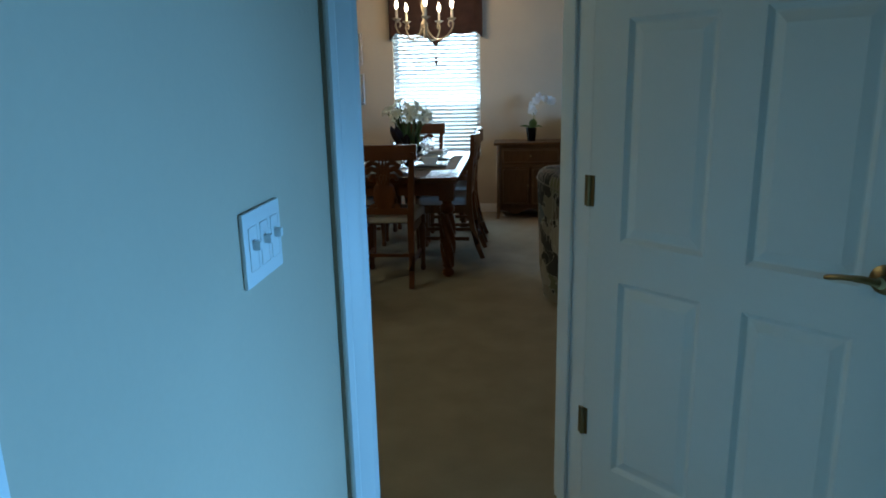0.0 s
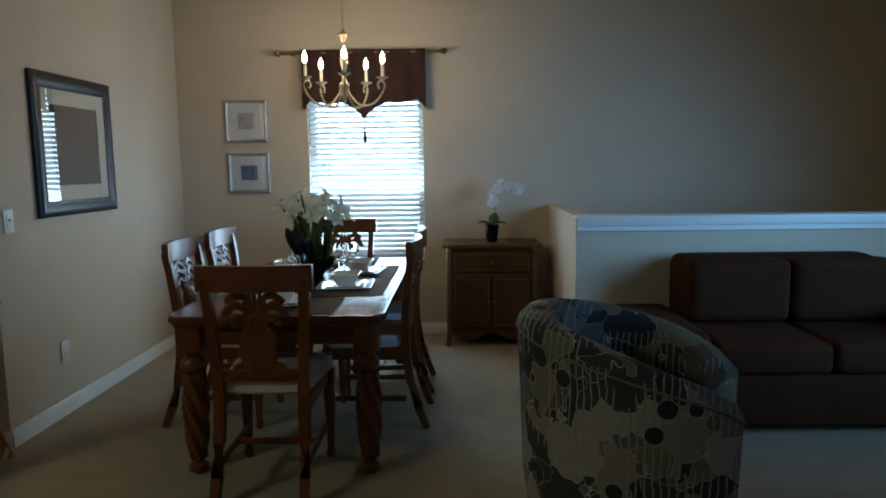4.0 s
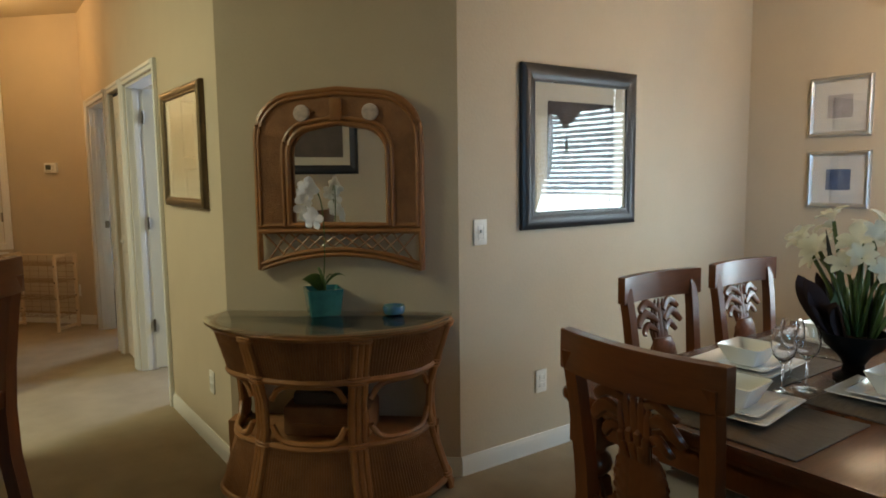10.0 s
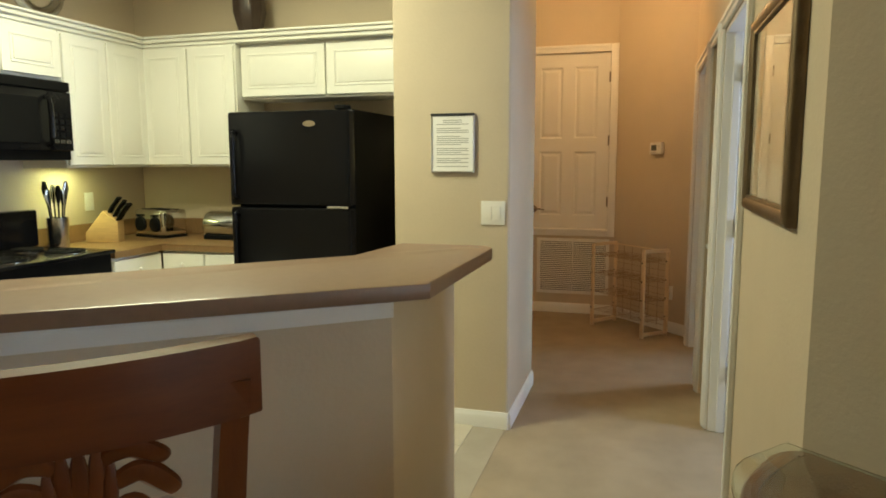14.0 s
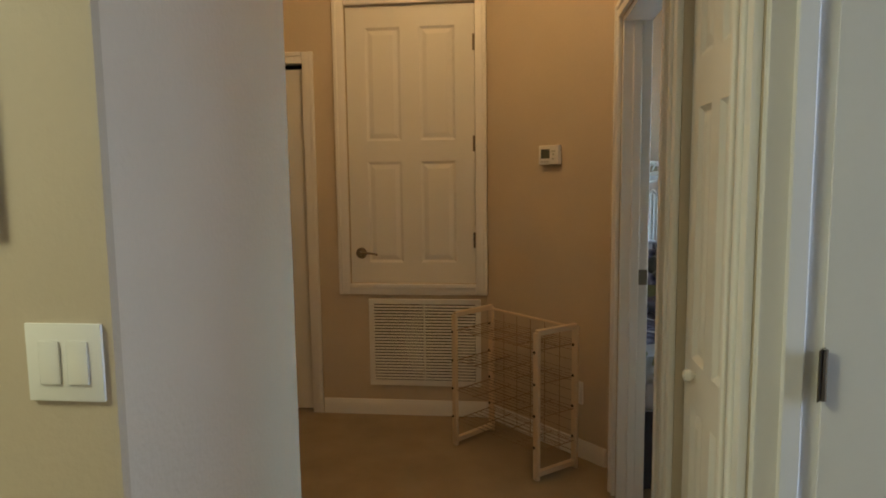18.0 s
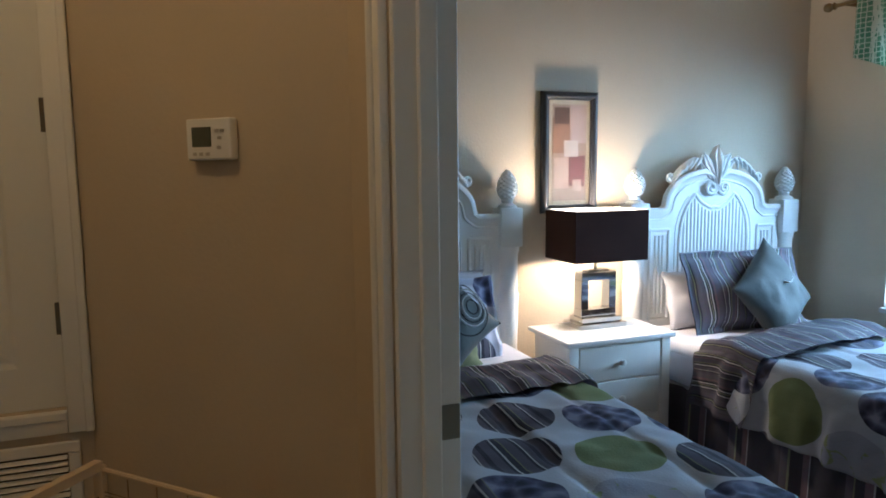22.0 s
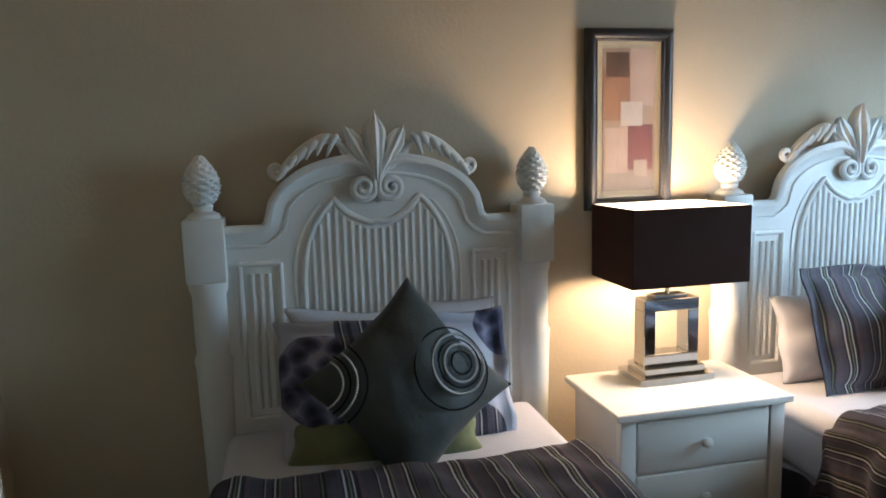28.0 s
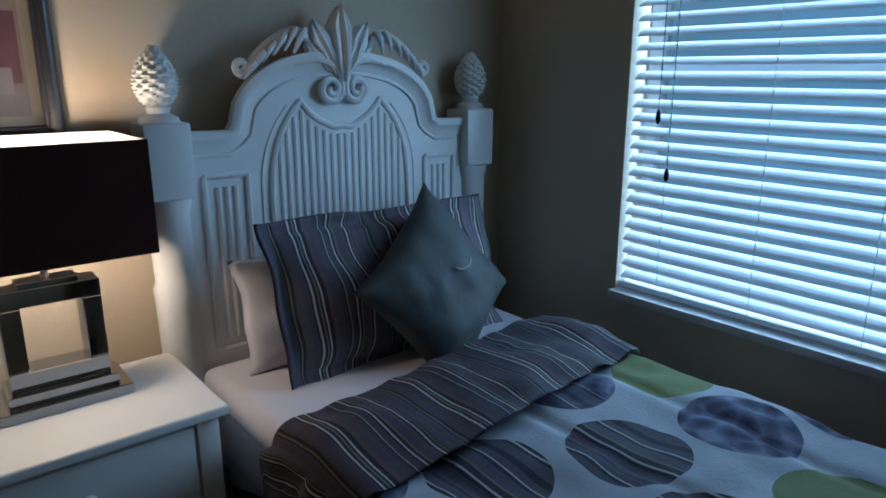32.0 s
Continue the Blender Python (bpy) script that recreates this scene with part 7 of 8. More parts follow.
def wire(p, q, z0, z1, r):
    bm = bmesh.new()
    tube(bm, [(p.x, p.y, z0), (q.x, q.y, z1)], r, 5)
    part("wire", bm, TANWIRE, rack)


for z in (0.14, 0.30, 0.46, 0.62):
    for k in range(9):
        wire(PA.lerp(QA, k / 8), PB.lerp(QB, k / 8), z, z, 0.0016)
    for k in range(5):
        wire(PA.lerp(PB, k / 4), QA.lerp(QB, k / 4), z - 0.004, z - 0.004, 0.0025)
for k in range(12):
    wire(QA, QB, 0.08 + 0.05 * k, 0.08 + 0.05 * k, 0.0016)
for k in range(7):
    p = QA.lerp(QB, k / 6)
    wire(p, p, 0.06, RZ - 0.02, 0.002)

gb = thing("ceiling_light", pose(-6.65, 3.37, TOP - 0.001), "lit frosted globe ceiling light in the hall", "ceiling light")
part("ceiling_plate", lathe([(0.10, 0), (0.10, -0.02), (0.06, -0.035)][::-1], 24), BRASS, gb, "brass ceiling plate")
part("globe", lathe([(0.055, -0.03), (0.10, -0.05), (0.125, -0.09), (0.12, -0.13), (0.08, -0.165), (0.02, -0.18), (0.001, -0.181)][::-1], 24), GLOBE, gb, "glowing frosted glass globe", smooth=True).visible_shadow = False

# ---- entry door ----
HP = P0 + U * (DW - 0.022)
d1 = tagged(new("door_entry"), "white six-panel door standing open with brass lever", "door", kind="structure")
d1.matrix_basis = Matrix.Translation(HP + Vector((0.018, -0.022, 0))) @ pose(0, 0, 0, 0, 0, -43)
door_leaf(d1, 0.83, 2.02, y0=-0.036)
lever(d1, pose(0.77, -0.036, 0.98), BRASS, -1)
lever(d1, pose(0.77, 0.0, 0.98, 0, 0, 180), BRASS, 1)
for z in (0.36, 1.09, 1.84):
    hinge(d1, pose(0.0, -0.036, z, 0, 0, 0), BRASS)
casing("trim_entry_door_dining_side", DOOR1 @ pose(DW, 0.12, 0, 0, 0, 180), DW, 2.05)
struct("trim_entry_opening", box(-0.385, -0.368, 0.355, 0.412, 0, 2.1, 0.005, 2), TRIM, "white painted casing strip", "trim")
board((-0.385, 0.412), (-0.385, 1.37))
# ---- bedroom ----


def headboard(ob):
    """A carved white headboard standing in the plane x=0, facing +x."""
    T = Matrix(((0, 0, 1, 0), (1, 0, 0, 0), (0, 1, 0, 0), (0, 0, 0, 1)))  # drawn in (y, z), thick along x
    HW = 0.515

    def top(y):
        a = abs(y)
        if a > 0.335:
            return 1.205
        t = a / 0.335
        return 1.215 + 0.195 * math.sqrt(max(0, 1 - t ** 2.4))
    ys = [-0.335 + 0.67 * k / 40 for k in range(41)]
    outline = [(-HW, 0.30), (HW, 0.30), (HW, 1.205), (0.336, 1.205)] + [(y, top(y)) for y in ys[::-1]] + [(-0.336, 1.205), (-HW, 1.205)]
    part("panel", prism(outline, -0.016, 0.016, m=T), BEDWHITE, ob, smooth=False)
    bm = bmesh.new()
    path = [(-HW, 1.212), (-0.352, 1.212), (-0.340, 1.225)] + [(y, top(y) + 0.008) for y in ys] + [(0.340, 1.225), (0.352, 1.212), (HW, 1.212)]
    turned = []
    for i, (y, z) in enumerate(path):
        ya, za = path[max(i - 1, 0)]
        yb, zb = path[min(i + 1, len(path) - 1)]
        d = math.hypot(yb - ya, zb - za)
        inward = ((zb - za) / d, -(yb - ya) / d)
        turned.append([bm.verts.new((x, y + inward[0] * q, z + inward[1] * q)) for q, x in ((-0.006, -0.012), (-0.012, 0.004), (-0.012, 0.030), (0.0, 0.036), (0.010, 0.035), (0.018, 0.028), (0.030, 0.021), (0.046, 0.017), (0.050, 0.023), (0.056, 0.023), (0.060, 0.012))])
    for a_, b_ in zip(turned, turned[1:]):
        for j in range(len(a_) - 1):
            bm.faces.new((a_[j], a_[j + 1], b_[j + 1], b_[j]))
    bmesh.ops.recalc_face_normals(bm, faces=bm.faces[:])
    part("top_moulding", bm, BEDWHITE, ob)
    for s in (-1, 1):
        y = s * 0.517
        bm = bmesh.new()
        lathe([(0.045, 0.0), (0.05, 0.03), (0.042, 0.06), (0.046, 0.3), (0.05, 0.55), (0.055, 0.78), (0.058, 0.82), (0.050, 0.84), (0.052, 0.88), (0.052, 1.02), (0.058, 1.035), (0.06, 1.06)], 24, bm)
        bx(bm, -0.058, 0.058, -0.058, 0.058, 1.06, 1.25, 0.008, 2)
        bmesh.ops.transform(bm, matrix=Matrix.Translation((0, y, 0)), verts=bm.verts[:])
        part("post", bm, BEDWHITE, ob)
        bm = lathe([(0.05, 1.25), (0.045, 1.262), (0.026, 1.272), (0.03, 1.285), (0.024, 1.295)], 20, m=Matrix.Translation((0, y, 0)))
        n, rows_ = 40, 30
        rings = []
        for i in range(rows_ + 1):
            t = i / rows_
            rr = 0.055 * math.sin(math.pi * (0.14 + 0.82 * t)) ** 0.75 * (1 - 0.30 * t)
            ring = []
            for k in range(n):
                a = 2 * math.pi * k / n
                w = 0.92 + 0.30 * abs(math.sin(a * 4 + i * 0.72) * math.sin(a * 4 - i * 0.72))
                ring.append(bm.verts.new((rr * w * math.cos(a), y + rr * w * math.sin(a), 1.293 + 0.142 * t)))
            rings.append(ring)
        for a, b in zip(rings, rings[1:]):
            for k in range(n):
                bm.faces.new((a[k], a[(k + 1) % n], b[(k + 1) % n], b[k]))
        bm.faces.new(rings[-1])
        part("finial", bm, BEDWHITE, ob, "carved pineapple finial")
        bm = bmesh.new()
        for a_, b_, c, d in ((s * 0.365 - 0.060, s * 0.365 + 0.060, 0.62, 1.105),):
            for p, q in (((a_, c), (b_, c)), ((b_, c), (b_, d)), ((b_, d), (a_, d)), ((a_, d), (a_, c))):
                tube(bm, [(0.017, p[0], p[1]), (0.017, q[0], q[1])], 0.009, 8)
            part("side_moulding", bm, BEDWHITE, ob)
            for k in range(3):
                yy = a_ + 0.036 + 0.024 * k
                bm = bmesh.new()
                tube(bm, [(0.016, yy, c + 0.03), (0.016, yy, d - 0.03)], 0.0085, 8)
                part("flute", bm, BEDWHITE, ob)

    def arch_top(y):
        return 1.04 + 0.300 * math.sqrt(max(0, 1 - (abs(y) / 0.235) ** 2.2))

    def scoop(y):
        return 1.222 + 0.071 * (abs(y) / 0.135) ** 2.6 - 0.007 * math.exp(-((abs(y) - 0.026) / 0.022) ** 2)
    for k in range(18):
        y = -0.204 + 0.024 * k
        bm = bmesh.new()
        tube(bm, [(0.013, y, 0.60), (0.013, y, (scoop(y) if abs(y) < 0.135 else arch_top(y)) - 0.022)], 0.0092, 8)
        part("flute", bm, BEDWHITE, ob)
    bm = bmesh.new()
    side = [-0.235 + 0.10 * k / 14 for k in range(15)]
    cup = [-0.135 + 0.27 * k / 30 for k in range(31)]
    rim = [(-0.235, 0.60)] + [(y, arch_top(y)) for y in side] + [(y, scoop(y)) for y in cup] + [(y, arch_top(y)) for y in [-q for q in side[::-1]]] + [(0.235, 0.60)]
    tube(bm, [(0.016, y, z) for y, z in rim], 0.010, 8, up=(1, 0, 0))
    part("panel_moulding", bm, BEDWHITE, ob)
    for s in (-1, 1):
        bm = bmesh.new()
        outer_line = [(s * 0.262, 0.60)] + [(s * 0.262 * math.cos(radians(a)), 1.06 + 0.295 * math.sin(radians(a))) for a in range(0, 49, 6)]
        tube(bm, [(0.014, y, z) for y, z in outer_line], 0.006, 6, up=(1, 0, 0))
        part("outer_moulding", bm, BEDWHITE, ob)

    def acanthus(name, root, tip, wide, bulge, lobes=0, taper=None):
        """A carved leaf from root to tip in the plane of the headboard, ridged along its veins."""
        bm = bmesh.new()
        root, tip = Vector(root), Vector(tip)
        d = tip - root
        across = Vector((-d.y, d.x)).normalized()
        rows = []
        for i in range(15):
            t = i / 14
            w = wide * (0.30 + 0.85 * t ** 0.8) * min(1, 1.02 * (1 - t ** 5) ** 0.8 + 0.03) * (1 + (0.10 * math.cos(t * lobes * 2 * math.pi) if lobes else 0))
            if taper:
                w = wide * (0.30 + 0.85 * t ** 0.8) * (1 if t < taper else max(0.03, 1 - ((t - taper) / (1 - taper)) ** 1.3))
            row = []
            for j in range(13):
                q = j / 6 - 1
                c = root + d * (t + 0.06 * (1 - abs(q)) * t) + across * (w * q)
                rise = bulge * (1 - q * q) ** 0.5 * (0.45 + 0.55 * math.sin(math.pi * min(1, 0.2 + 0.8 * t))) * (1 + 0.16 * math.cos(q * 9.4))
                row.append(bm.verts.new((0.016 + rise, c.x, c.y)))
            for q in (1, -1):
                c = root + d * t + across * (w * q)
                row.append(bm.verts.new((0.002, c.x, c.y)))
            rows.append(row)
        for a_, b_ in zip(rows, rows[1:]):
            for j in range(15):
                bm.faces.new((a_[j], a_[(j + 1) % 15], b_[(j + 1) % 15], b_[j]))
        bm.faces.new(rows[0][::-1])
        bm.faces.new(rows[-1])
        bmesh.ops.recalc_face_normals(bm, faces=bm.faces[:])
        part(name, bm, BEDWHITE, ob, smooth=50)
    for s in (-1, 1):
        acanthus("crest_leaf", (s * 0.012, 1.360), (s * 0.108, 1.448), 0.021, 0.016, 3)
        acanthus("crest_leaf", (s * 0.010, 1.355), (s * 0.088, 1.506), 0.034, 0.026, 3)
    acanthus("crest_leaf", (0, 1.345), (0, 1.550), 0.041, 0.038, 0, 0.70)
    for s in (-1, 1):
        spiral = []
        for k in range(28):
            t = k / 27
            a = radians(200 + 560 * t)
            r = 0.038 * (1 - 0.76 * t)
            spiral.append((0.030 + 0.010 * t, s * (0.043 + r * math.cos(a)), 1.325 + r * math.sin(a)))
        bm = bmesh.new()
        tube(bm, curve([(0.030, s * 0.150, 1.392), (0.032, s * 0.085, 1.405), (0.032, s * 0.025, 1.385), (0.031, s * 0.008, 1.345)], 5) + [Vector(q) for q in spiral], [0.007 + 0.004 * min(1, k / 12) for k in range(16)] + [0.0125 - 0.004 * k / 27 for k in range(28)], 8, up=(1, 0, 0))
        part("volute", bm, BEDWHITE, ob)
        # scrolled leaf lying on the arch, curled at both ends
        band = curve([(0.014, s * 0.105, 1.462), (0.016, s * 0.145, 1.477), (0.016, s * 0.200, 1.452), (0.014, s * 0.250, 1.413), (0.012, s * 0.290, 1.372)], 5)
        bm = bmesh.new()
        tube(bm, band, [0.012 + 0.006 * math.sin(math.pi * k / (len(band) - 1)) for k in range(len(band))], 8, up=(1, 0, 0))
        inner = [(0.020, s * (0.098 - 0.024 * (1 - 0.75 * k / 17) * math.cos(radians(200 - 500 * k / 17))), 1.446 + 0.024 * (1 - 0.75 * k / 17) * math.sin(radians(110 - 500 * k / 17))) for k in range(18)]
        tube(bm, inner, 0.0095, 8, up=(1, 0, 0))
        outer = [(0.014, s * (0.300 + 0.022 * (1 - 0.7 * k / 17) * math.cos(radians(190 + 480 * k / 17))), 1.384 + 0.022 * (1 - 0.7 * k / 17) * math.sin(radians(190 + 480 * k / 17))) for k in range(18)]
        tube(bm, outer, 0.0105, 8, up=(1, 0, 0))
        part("scroll_band", bm, BEDWHITE, ob)
        for k in range(6):
            q = band[3 + 3 * k]
            bm = bmesh.new()
            tube(bm, curve([q + Vector((0.012, -s * 0.014, 0.012)), q + Vector((0.018, s * 0.002, -0.004)), q + Vector((0.006, s * 0.022, -0.052 + 0.004 * k))], 3), [0.006, 0.009, 0.010, 0.010, 0.008, 0.006, 0.004], 8)
            part("carved_rib", bm, BEDWHITE, ob)


def cushion_mesh(w, h, t, n=34, pinch=0.10, seed=0.0, crease=1.0, flange=0.0):
    """A soft pillow in the plane y, z facing +x, with drawn-in sides and pointed corners, or with a flat loose hem."""
    def side(sgn):
        def f(u, v):
            a, b = 2 * u - 1, 2 * v - 1
            ka, kb = 1 - 2 * flange / w, 1 - 2 * flange / h
            body = (max(0, 1 - (a / ka) ** 2) ** 0.55) * (max(0, 1 - (b / kb) ** 2) ** 0.55)
            y = w / 2 * a * (1 - pinch * (1 - b * b))
            z = h / 2 * b * (1 - pinch * (1 - a * a))
            wr = 0.24 * noise.noise(Vector((y * 7 + seed, z * 7, sgn * 3.1 + seed))) + 0.16 * noise.noise(Vector((y * 16 + seed, z * 13, sgn * 1.7 + seed)))
            dy = 0.035 * noise.noise(Vector((a * 1.7 + seed, b * 1.7, 5.3))) * w
            dz = 0.035 * noise.noise(Vector((a * 1.7, b * 1.7 + seed, 9.1))) * h
            hem = 0.0
            if flange:
                out = min(1.0, max(0.0, (abs(a) - ka) / (1 - ka), (abs(b) - kb) / (1 - kb)))
                hem = out * (0.040 * noise.noise(Vector((y * 9, z * 9, seed + 2.2))) + 0.008) + sgn * 0.0025 * min(1, 8 * (1 - abs(a)), 8 * (1 - abs(b)))
            return (sgn * t / 2 * body * (1 + wr * 1.5 * crease) + hem, y + dy * crease, z + dz * crease)
        return f
    bm = grid_cloth(n, n, side(1))
    grid_cloth(n, n, side(-1), bm)
    bmesh.ops.remove_doubles(bm, verts=bm.verts[:], dist=0.0004)
    bmesh.ops.recalc_face_normals(bm, faces=bm.faces[:])
    return bm


def soft(name, m, label, cat, w, h, t, mat, seed, group="", flange=0.0):
    ob = part(name, cushion_mesh(w, h, t, n=44 if flange else 34, pinch=0.04 if flange else 0.10, seed=seed, flange=flange), mat, smooth=True)
    ob.matrix_basis = m
    return tagged(ob, label, cat, group)


def bed(yc, rich, label):
    ob = thing("bed", pose(-8.685, yc, 0), label, "bed", "pair of twin beds")
    headboard(ob)
    part("box_base", box(0.03, 1.785, -0.47, 0.47, 0.20, 0.36, 0.02, 2), SHEET, ob)
    for x in (0.25, 1.68):
        for y in (-0.42, 0.42):
            part("bed_leg", lathe([(0.02, 0), (0.025, 0.2)], 10, m=Matrix.Translation((x, y, 0))), BLACKMATT, ob)
    part("mattress", box(0.03, 1.795, -0.485, 0.485, 0.36, 0.585, 0.045, 4), SHEET, ob, "white sheeted mattress", smooth=60)
    part("pillow_sheet", box(0.035, 0.50, -0.49, 0.49, 0.50, 0.592, 0.04, 3), SHEET, ob, smooth=60)
    W = 0.50
    drop = 0.27

    def across(v, lift, fall, amp, x, ph):
        """Side, top and side again over the mattress."""
        total = 2 * (W + fall)
        s = v * total - (W + fall)
        a = abs(s)
        sg = 1 if s >= 0 else -1
        r = 0.05
        wob = amp * (noise.noise(Vector((x * 5, s * 5, ph))) + 0.45 * noise.noise(Vector((x * 13, s * 11, ph + 4))))
        if a < W - r:
            return sg * a, lift + wob * 0.7
        q = a - (W - r)
        arcl = r * math.pi / 2
        if q < arcl:
            th_ = q / r
            return sg * (W - r + r * math.sin(th_)), lift - r + r * math.cos(th_) + wob * 0.5
        d = q - arcl
        flare_ = 0.03 * d / fall + (0.014 * math.sin(x * 26 + ph) + 0.012 * math.sin(x * 47)) * min(1, d / 0.12)
        return sg * (W + flare_ + abs(wob)), lift - r - d
    ph = yc

    def comforter(u, v):
        x = 0.66 + 1.18 * u
        y, z = across(v, 0.612, drop, 0.026, x, ph)
        quilt = -0.012 * math.exp(-(((v * 5.0) % 1.0 - 0.5) / 0.06) ** 2)
        foot = max(0, x - 1.78)
        return (x - foot * 0.6, y, z + quilt - foot * 2.0)
    part("comforter", grid_cloth(90, 120, comforter, thick=0.012), DOTS, ob, "comforter with large green and purple dots", smooth=True)

    def fold(u, v):
        x = 0.45 + 0.36 * u + 0.05 * math.sin(v * 5 + ph)
        y, z = across(v, 0.634, drop + 0.03, 0.030, x, ph + 2)
        return (x, y * 1.012, z + 0.018 * math.sin(math.pi * u) + 0.012 * noise.noise(Vector((x * 4, y * 13, ph + 7))) * (1 if abs(y) < W - 0.06 else 0.2) - 0.02 * (1 if u < 0.01 else 0))
    part("folded_band", grid_cloth(40, 110, fold, thick=0.014), STRIPEACROSS, ob, "turned-down purple striped band", smooth=True)

    def skirt(u, v):
        per = u * (2 * 1.755 + 1.0)
        wv = 0.012 * math.sin(per * 34) + 0.006 * math.sin(per * 11)
        z = 0.36 - 0.355 * v
        if per < 1.755:
            return (0.04 + per, -0.495 - wv - 0.015 * v, z)
        if per < 2.755:
            return (1.80 + wv + 0.015 * v, -0.495 + (per - 1.755) * 0.99, z)
        return (1.80 - (per - 2.755), 0.495 + wv + 0.015 * v, z)
    part("bed_skirt", grid_cloth(220, 6, skirt), STRIPEV, ob, "dark striped bed skirt", smooth=True)
    return ob


random.seed(3)
bed(4.905, True, "white carved twin bed with dotted comforter, made up")
bed(6.683, False, "white carved twin bed with dotted comforter, made up")
# pillows on the first bed
soft("pillow", pose(-8.555, 4.93, 0.765, 0, -14, 3), "white plump pillow against the headboard", "pillow", 0.66, 0.42, 0.16, SHEET, 1.0, "white pillows")
soft("pillow", pose(-8.46, 4.92, 0.745, 0, -18, 0), "pale lilac pillow with large dark printed dots", "pillow", 0.70, 0.43, 0.14, DOTSHAM, 2.0, flange=0.04)
soft("pillow", pose(-8.395, 4.87, 0.645, 0, -42, -4), "olive green pillow under the cushion", "pillow", 0.56, 0.22, 0.10, GREENLEAFCLOTH, 3.0)
# pillows on the second bed
soft("pillow", pose(-8.56, 6.58, 0.735, 0, -14, 2), "white plump pillow against the headboard", "pillow", 0.64, 0.33, 0.15, SHEET, 4.0, "white pillows")
soft("pillow", pose(-8.45, 6.705, 0.785, 0, -18, 0), "purple striped pillow leaning on white pillow", "pillow", 0.77, 0.45, 0.15, STRIPE, 5.0, flange=0.04)


def scatter_cushion(m, rings, label, discs=()):
    ob = thing("scatter_cushion", m, label, "cushion", "dark scatter cushions")
    w, t = 0.43, 0.19
    part("cover", cushion_mesh(w, w, t, seed=9.0, crease=0.38), CUSHION, ob, smooth=True)
    for cy, cz, r, a0, a1 in discs:
        bm = bmesh.new()
        loop = []
        for k in range(49):
            a = radians(a0 + (a1 - a0) * k / 48)
            y, z = cy + r * math.cos(a), cz + r * math.sin(a)
            u, v = min(0.97, max(-0.97, y / (w / 2))), min(0.97, max(-0.97, z / (w / 2)))
            loop.append((t / 2 * ((1 - u * u) ** 0.55) * ((1 - v * v) ** 0.55) * 1.02 + 0.001, y, z))
        tube(bm, loop, 0.0026, 6, up=(1, 0, 0))
        part("stitched_ring", bm, BLACKMATT, ob, "dark stitched circle")
    for cy, cz, r, a0, a1 in rings:
        bm = bmesh.new()
        for k in range(int(r * 900 * (a1 - a0) / 360)):
            a = radians(a0 + (a1 - a0) * k / int(r * 900 * (a1 - a0) / 360))
            y, z = cy + r * math.cos(a), cz + r * math.sin(a)
            u, v = y / (w / 2), z / (w / 2)
            if abs(u) > 0.99 or abs(v) > 0.99:
                continue
            x = t / 2 * (max(0, 1 - u * u) ** 0.55) * (max(0, 1 - v * v) ** 0.55) * 1.03 + 0.002
            bmesh.ops.create_icosphere(bm, subdivisions=1, radius=0.0042, matrix=Matrix.Translation((x, y, z)))
        ob2 = part("bead_ring", bm, BEAD, ob, "ring of silver beads", smooth=True)
    return ob


scatter_cushion(pose(-8.335, 4.93, 0.795, 0, -22, 6) @ pose(0, 0, 0, 38, 0, 0), [(0.122, -0.050, 0.082, 0, 360), (0.126, -0.053, 0.052, 0, 360), (-0.185, 0.185, 0.105, 262, 368), (-0.185, 0.185, 0.070, 255, 375)], "charcoal satin cushion with beaded circles on bed", ((0.100, -0.045, 0.112, 0, 360), (0.124, -0.052, 0.066, 0, 360), (0.128, -0.054, 0.032, 0, 360), (-0.185, 0.185, 0.130, 266, 364), (-0.185, 0.185, 0.088, 258, 372)))
scatter_cushion(pose(-8.33, 6.775, 0.785, 0, -20, 8) @ pose(0, 0, 0, 36, 0, 0), [(0.06, 0.06, 0.05, 200, 300), (-0.10, -0.16, 0.03, 100, 170)], "charcoal satin cushion tipped on its corner")

ns = thing("nightstand", pose(-8.478, 5.83, 0) @ Matrix.Diagonal((0.95, 1.052, 0.956, 1)), "white painted nightstand with three drawers", "nightstand")
part("top", box(-0.205, 0.205, -0.285, 0.285, 0.655, 0.68, 0.008, 3), NIGHTW, ns)
part("body", box(-0.185, 0.175, -0.255, 0.255, 0.07, 0.655, 0.003), NIGHTW, ns)
for s in (-1, 1):
    part("front_post", box(0.155, 0.188, s * 0.243 - 0.024, s * 0.243 + 0.024, 0, 0.655, 0.006, 2), NIGHTW, ns)
    part("back_foot", box(-0.185, -0.15, s * 0.235 - 0.02, s * 0.235 + 0.02, 0, 0.07), NIGHTW, ns)
for z0, z1 in ((0.10, 0.275), (0.285, 0.46), (0.47, 0.64)):
    d = part("drawer", box(0.165, 0.186, -0.214, 0.214, z0, z1, 0.006, 2), NIGHTW, ns)
    part("knob", lathe([(0.007, 0), (0.009, 0.008), (0.017, 0.016), (0.016, 0.024), (0.006, 0.029), (0.001, 0.029)], 16, m=Matrix.Translation((0.186, 0, (z0 + z1) / 2)) @ pose(0, 0, 0, 0, 90, 0)), NIGHTW, d, "round white knob")

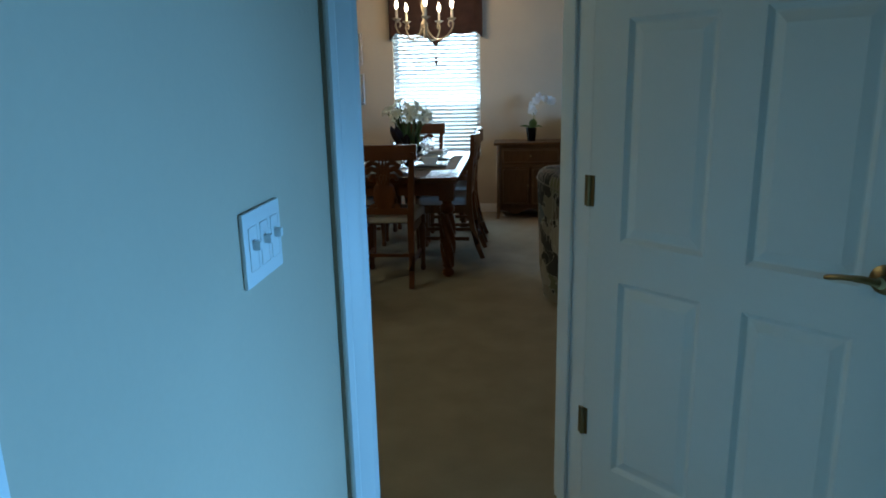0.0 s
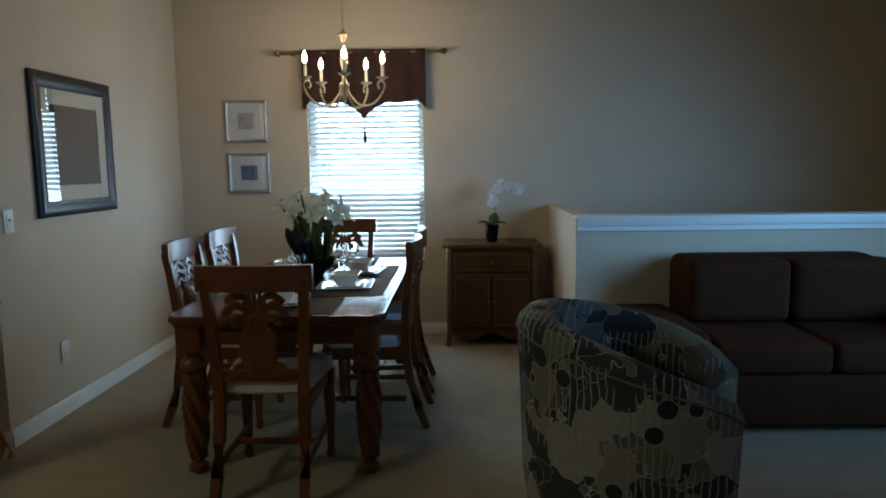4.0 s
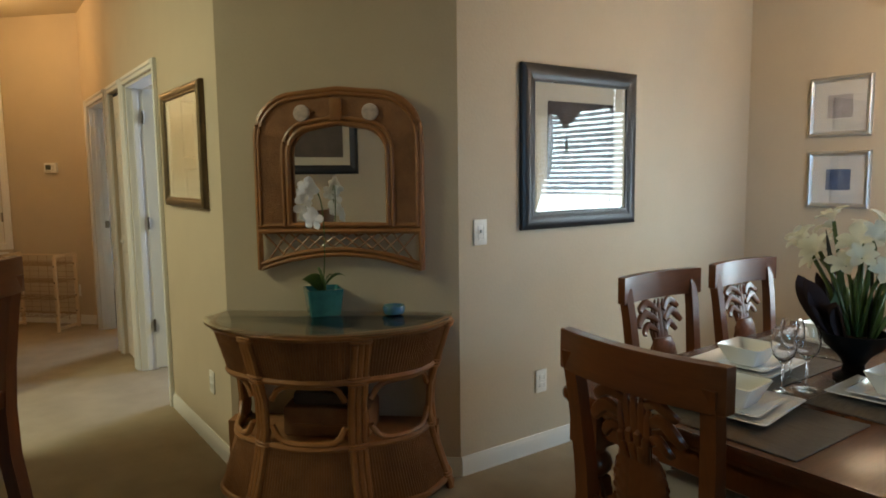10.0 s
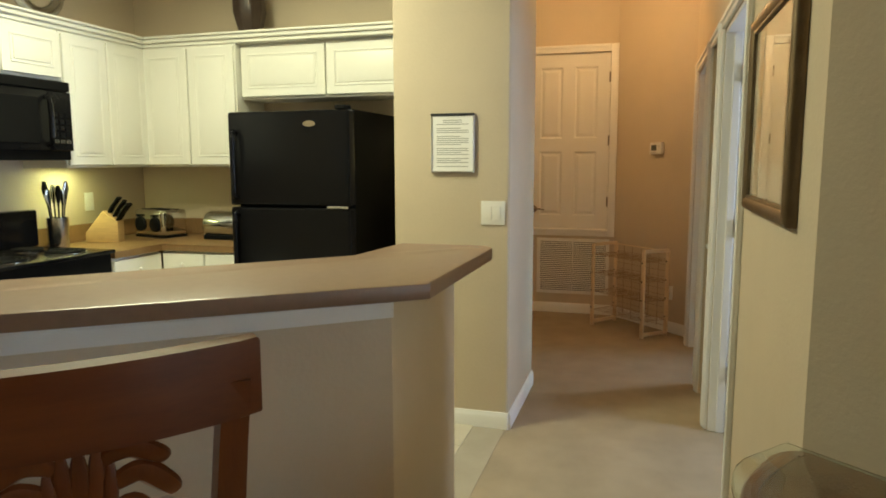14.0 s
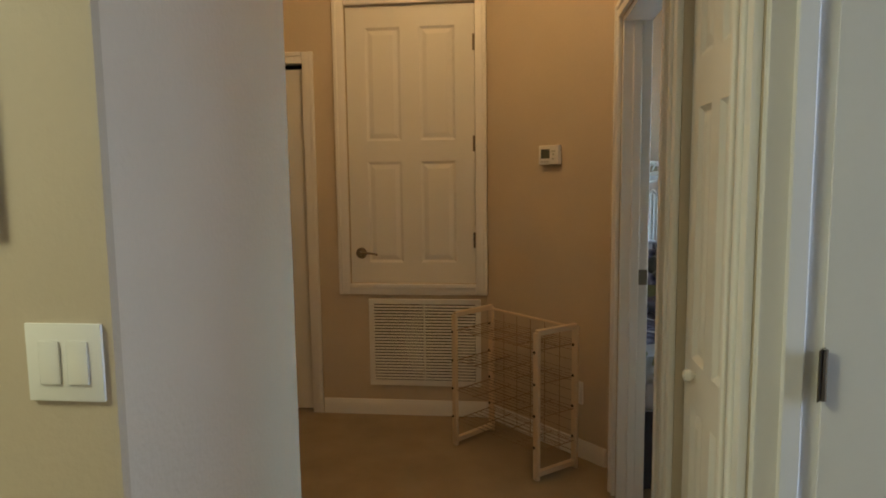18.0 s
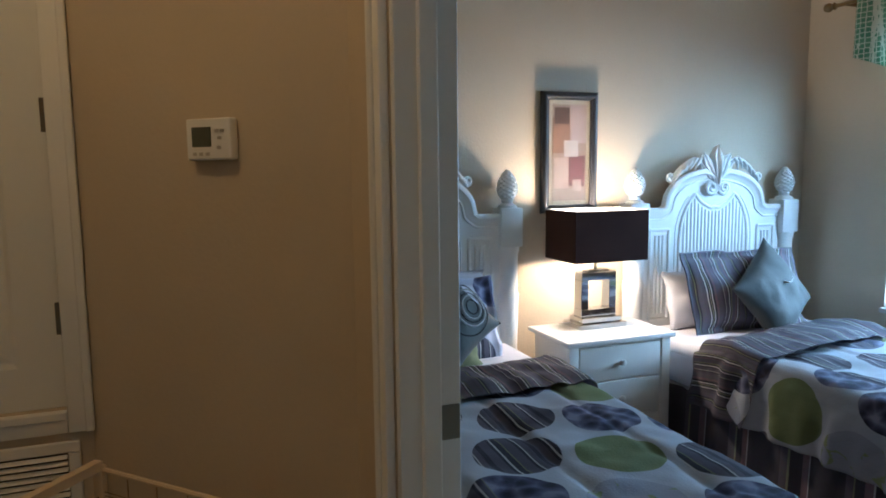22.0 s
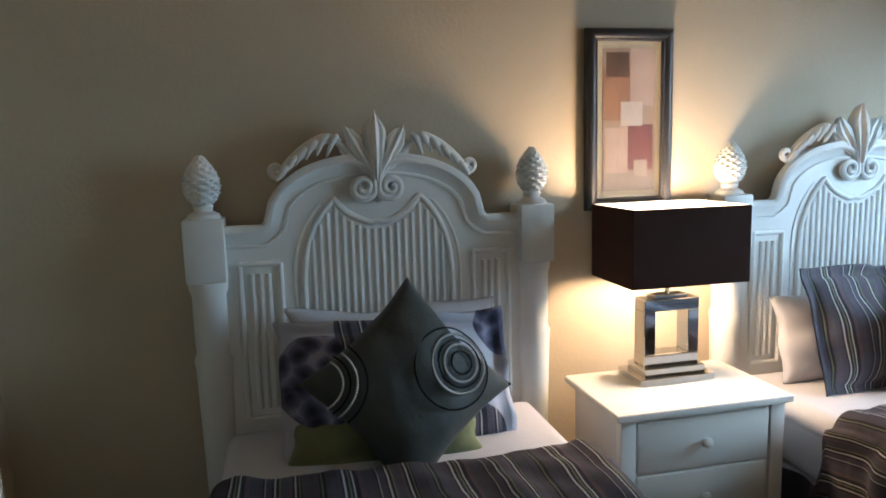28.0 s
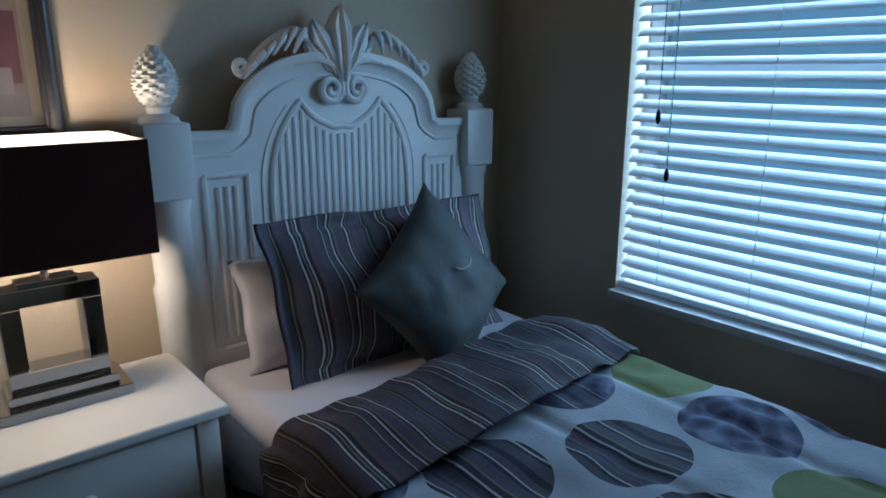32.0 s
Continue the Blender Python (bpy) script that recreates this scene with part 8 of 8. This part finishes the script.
lp = thing("table_lamp", pose(-8.562, 5.852, 0.6505), "chrome square-ring lamp with dark rectangular shade", "table lamp")
part("base_plate", box(-0.080, 0.080, -0.135, 0.135, 0, 0.024, 0.002), CHROME, lp)
part("base_step", box(-0.060, 0.060, -0.110, 0.110, 0.024, 0.050, 0.002), CHROME, lp)
for a, b, c, d in ((-0.10, 0.10, 0.05, 0.09), (-0.10, 0.10, 0.235, 0.275), (-0.10, -0.06, 0.09, 0.235), (0.06, 0.10, 0.09, 0.235)):
    part("ring_bar", box(-0.035, 0.035, a, b, c, d, 0.002), CHROME, lp, smooth=False)
part("cap_step", box(-0.028, 0.028, -0.06, 0.06, 0.275, 0.288, 0.002), CHROME, lp)
bm = bmesh.new()
tube(bm, [(0, 0, 0.288), (0, 0, 0.43)], 0.008, 8)
part("stem", bm, NICKEL, lp)
sz0, sz1 = 0.3385, 0.5845


def four_walls(A, B, th_):
    """An open-ended rectangular tube."""
    sh = bmesh.new()
    R = []
    for a, b, z in ((A, B, sz0), (A, B, sz1), (A - th_, B - th_, sz1), (A - th_, B - th_, sz0)):
        R.append([sh.verts.new((x, y, z)) for x, y in ((-a, -b), (a, -b), (a, b), (-a, b))])
    for i in range(4):
        p, q = R[i], R[(i + 1) % 4]
        for k in range(4):
            sh.faces.new((p[k], p[(k + 1) % 4], q[(k + 1) % 4], q[k]))
    bmesh.ops.recalc_face_normals(sh, faces=sh.faces[:])
    return sh


part("shade", four_walls(0.145, 0.204, 0.003), SHADE, lp, "dark brown rectangular shade", smooth=False)
part("shade_lining", four_walls(0.140, 0.199, 0.002), SHADEIN, lp, "white shade lining", smooth=False)
part("bulb", lathe([(0.012, 0.38), (0.022, 0.40), (0.03, 0.46), (0.03, 0.50), (0.018, 0.525), (0.001, 0.532)], 14), glow("warm_bulb", (1.0, 0.72, 0.42), 12), lp).visible_shadow = False

# ---- kitchen floor tiles ----
kf = tagged(part("floor_kitchen", prism([(-5.52, 0.47), (-2.0, 0.47), (-1.95, 1.55), (-3.3, 3.2), (-3.84, 3.265), (-4.82, 3.265), (-4.82, 2.655), (-5.52, 2.655)], 0.0005, 0.003), GROUT), "beige ceramic tile kitchen floor", "floor", kind="structure")
tm = mesh_of(box(-0.162, 0.162, -0.162, 0.162, 0, 0.005, 0.002), "tile")
tm.materials.append(TILE)
for i in range(11):
    for j in range(9):
        x, y = -5.36 + 0.33 * i, 0.63 + 0.33 * j - 0.005
        if x > -3.3 and y > 1.4 - (x + 2.0) * 1.15 - 0.35:
            continue
        if (x < -4.82 and y > 2.5) or y > 3.13:
            continue
        tl = new("tile", tm)
        tl.parent = kf
        tl.matrix_basis = pose(x, y, 0.003, random.uniform(-0.12, 0.12), random.uniform(-0.12, 0.12), 0)
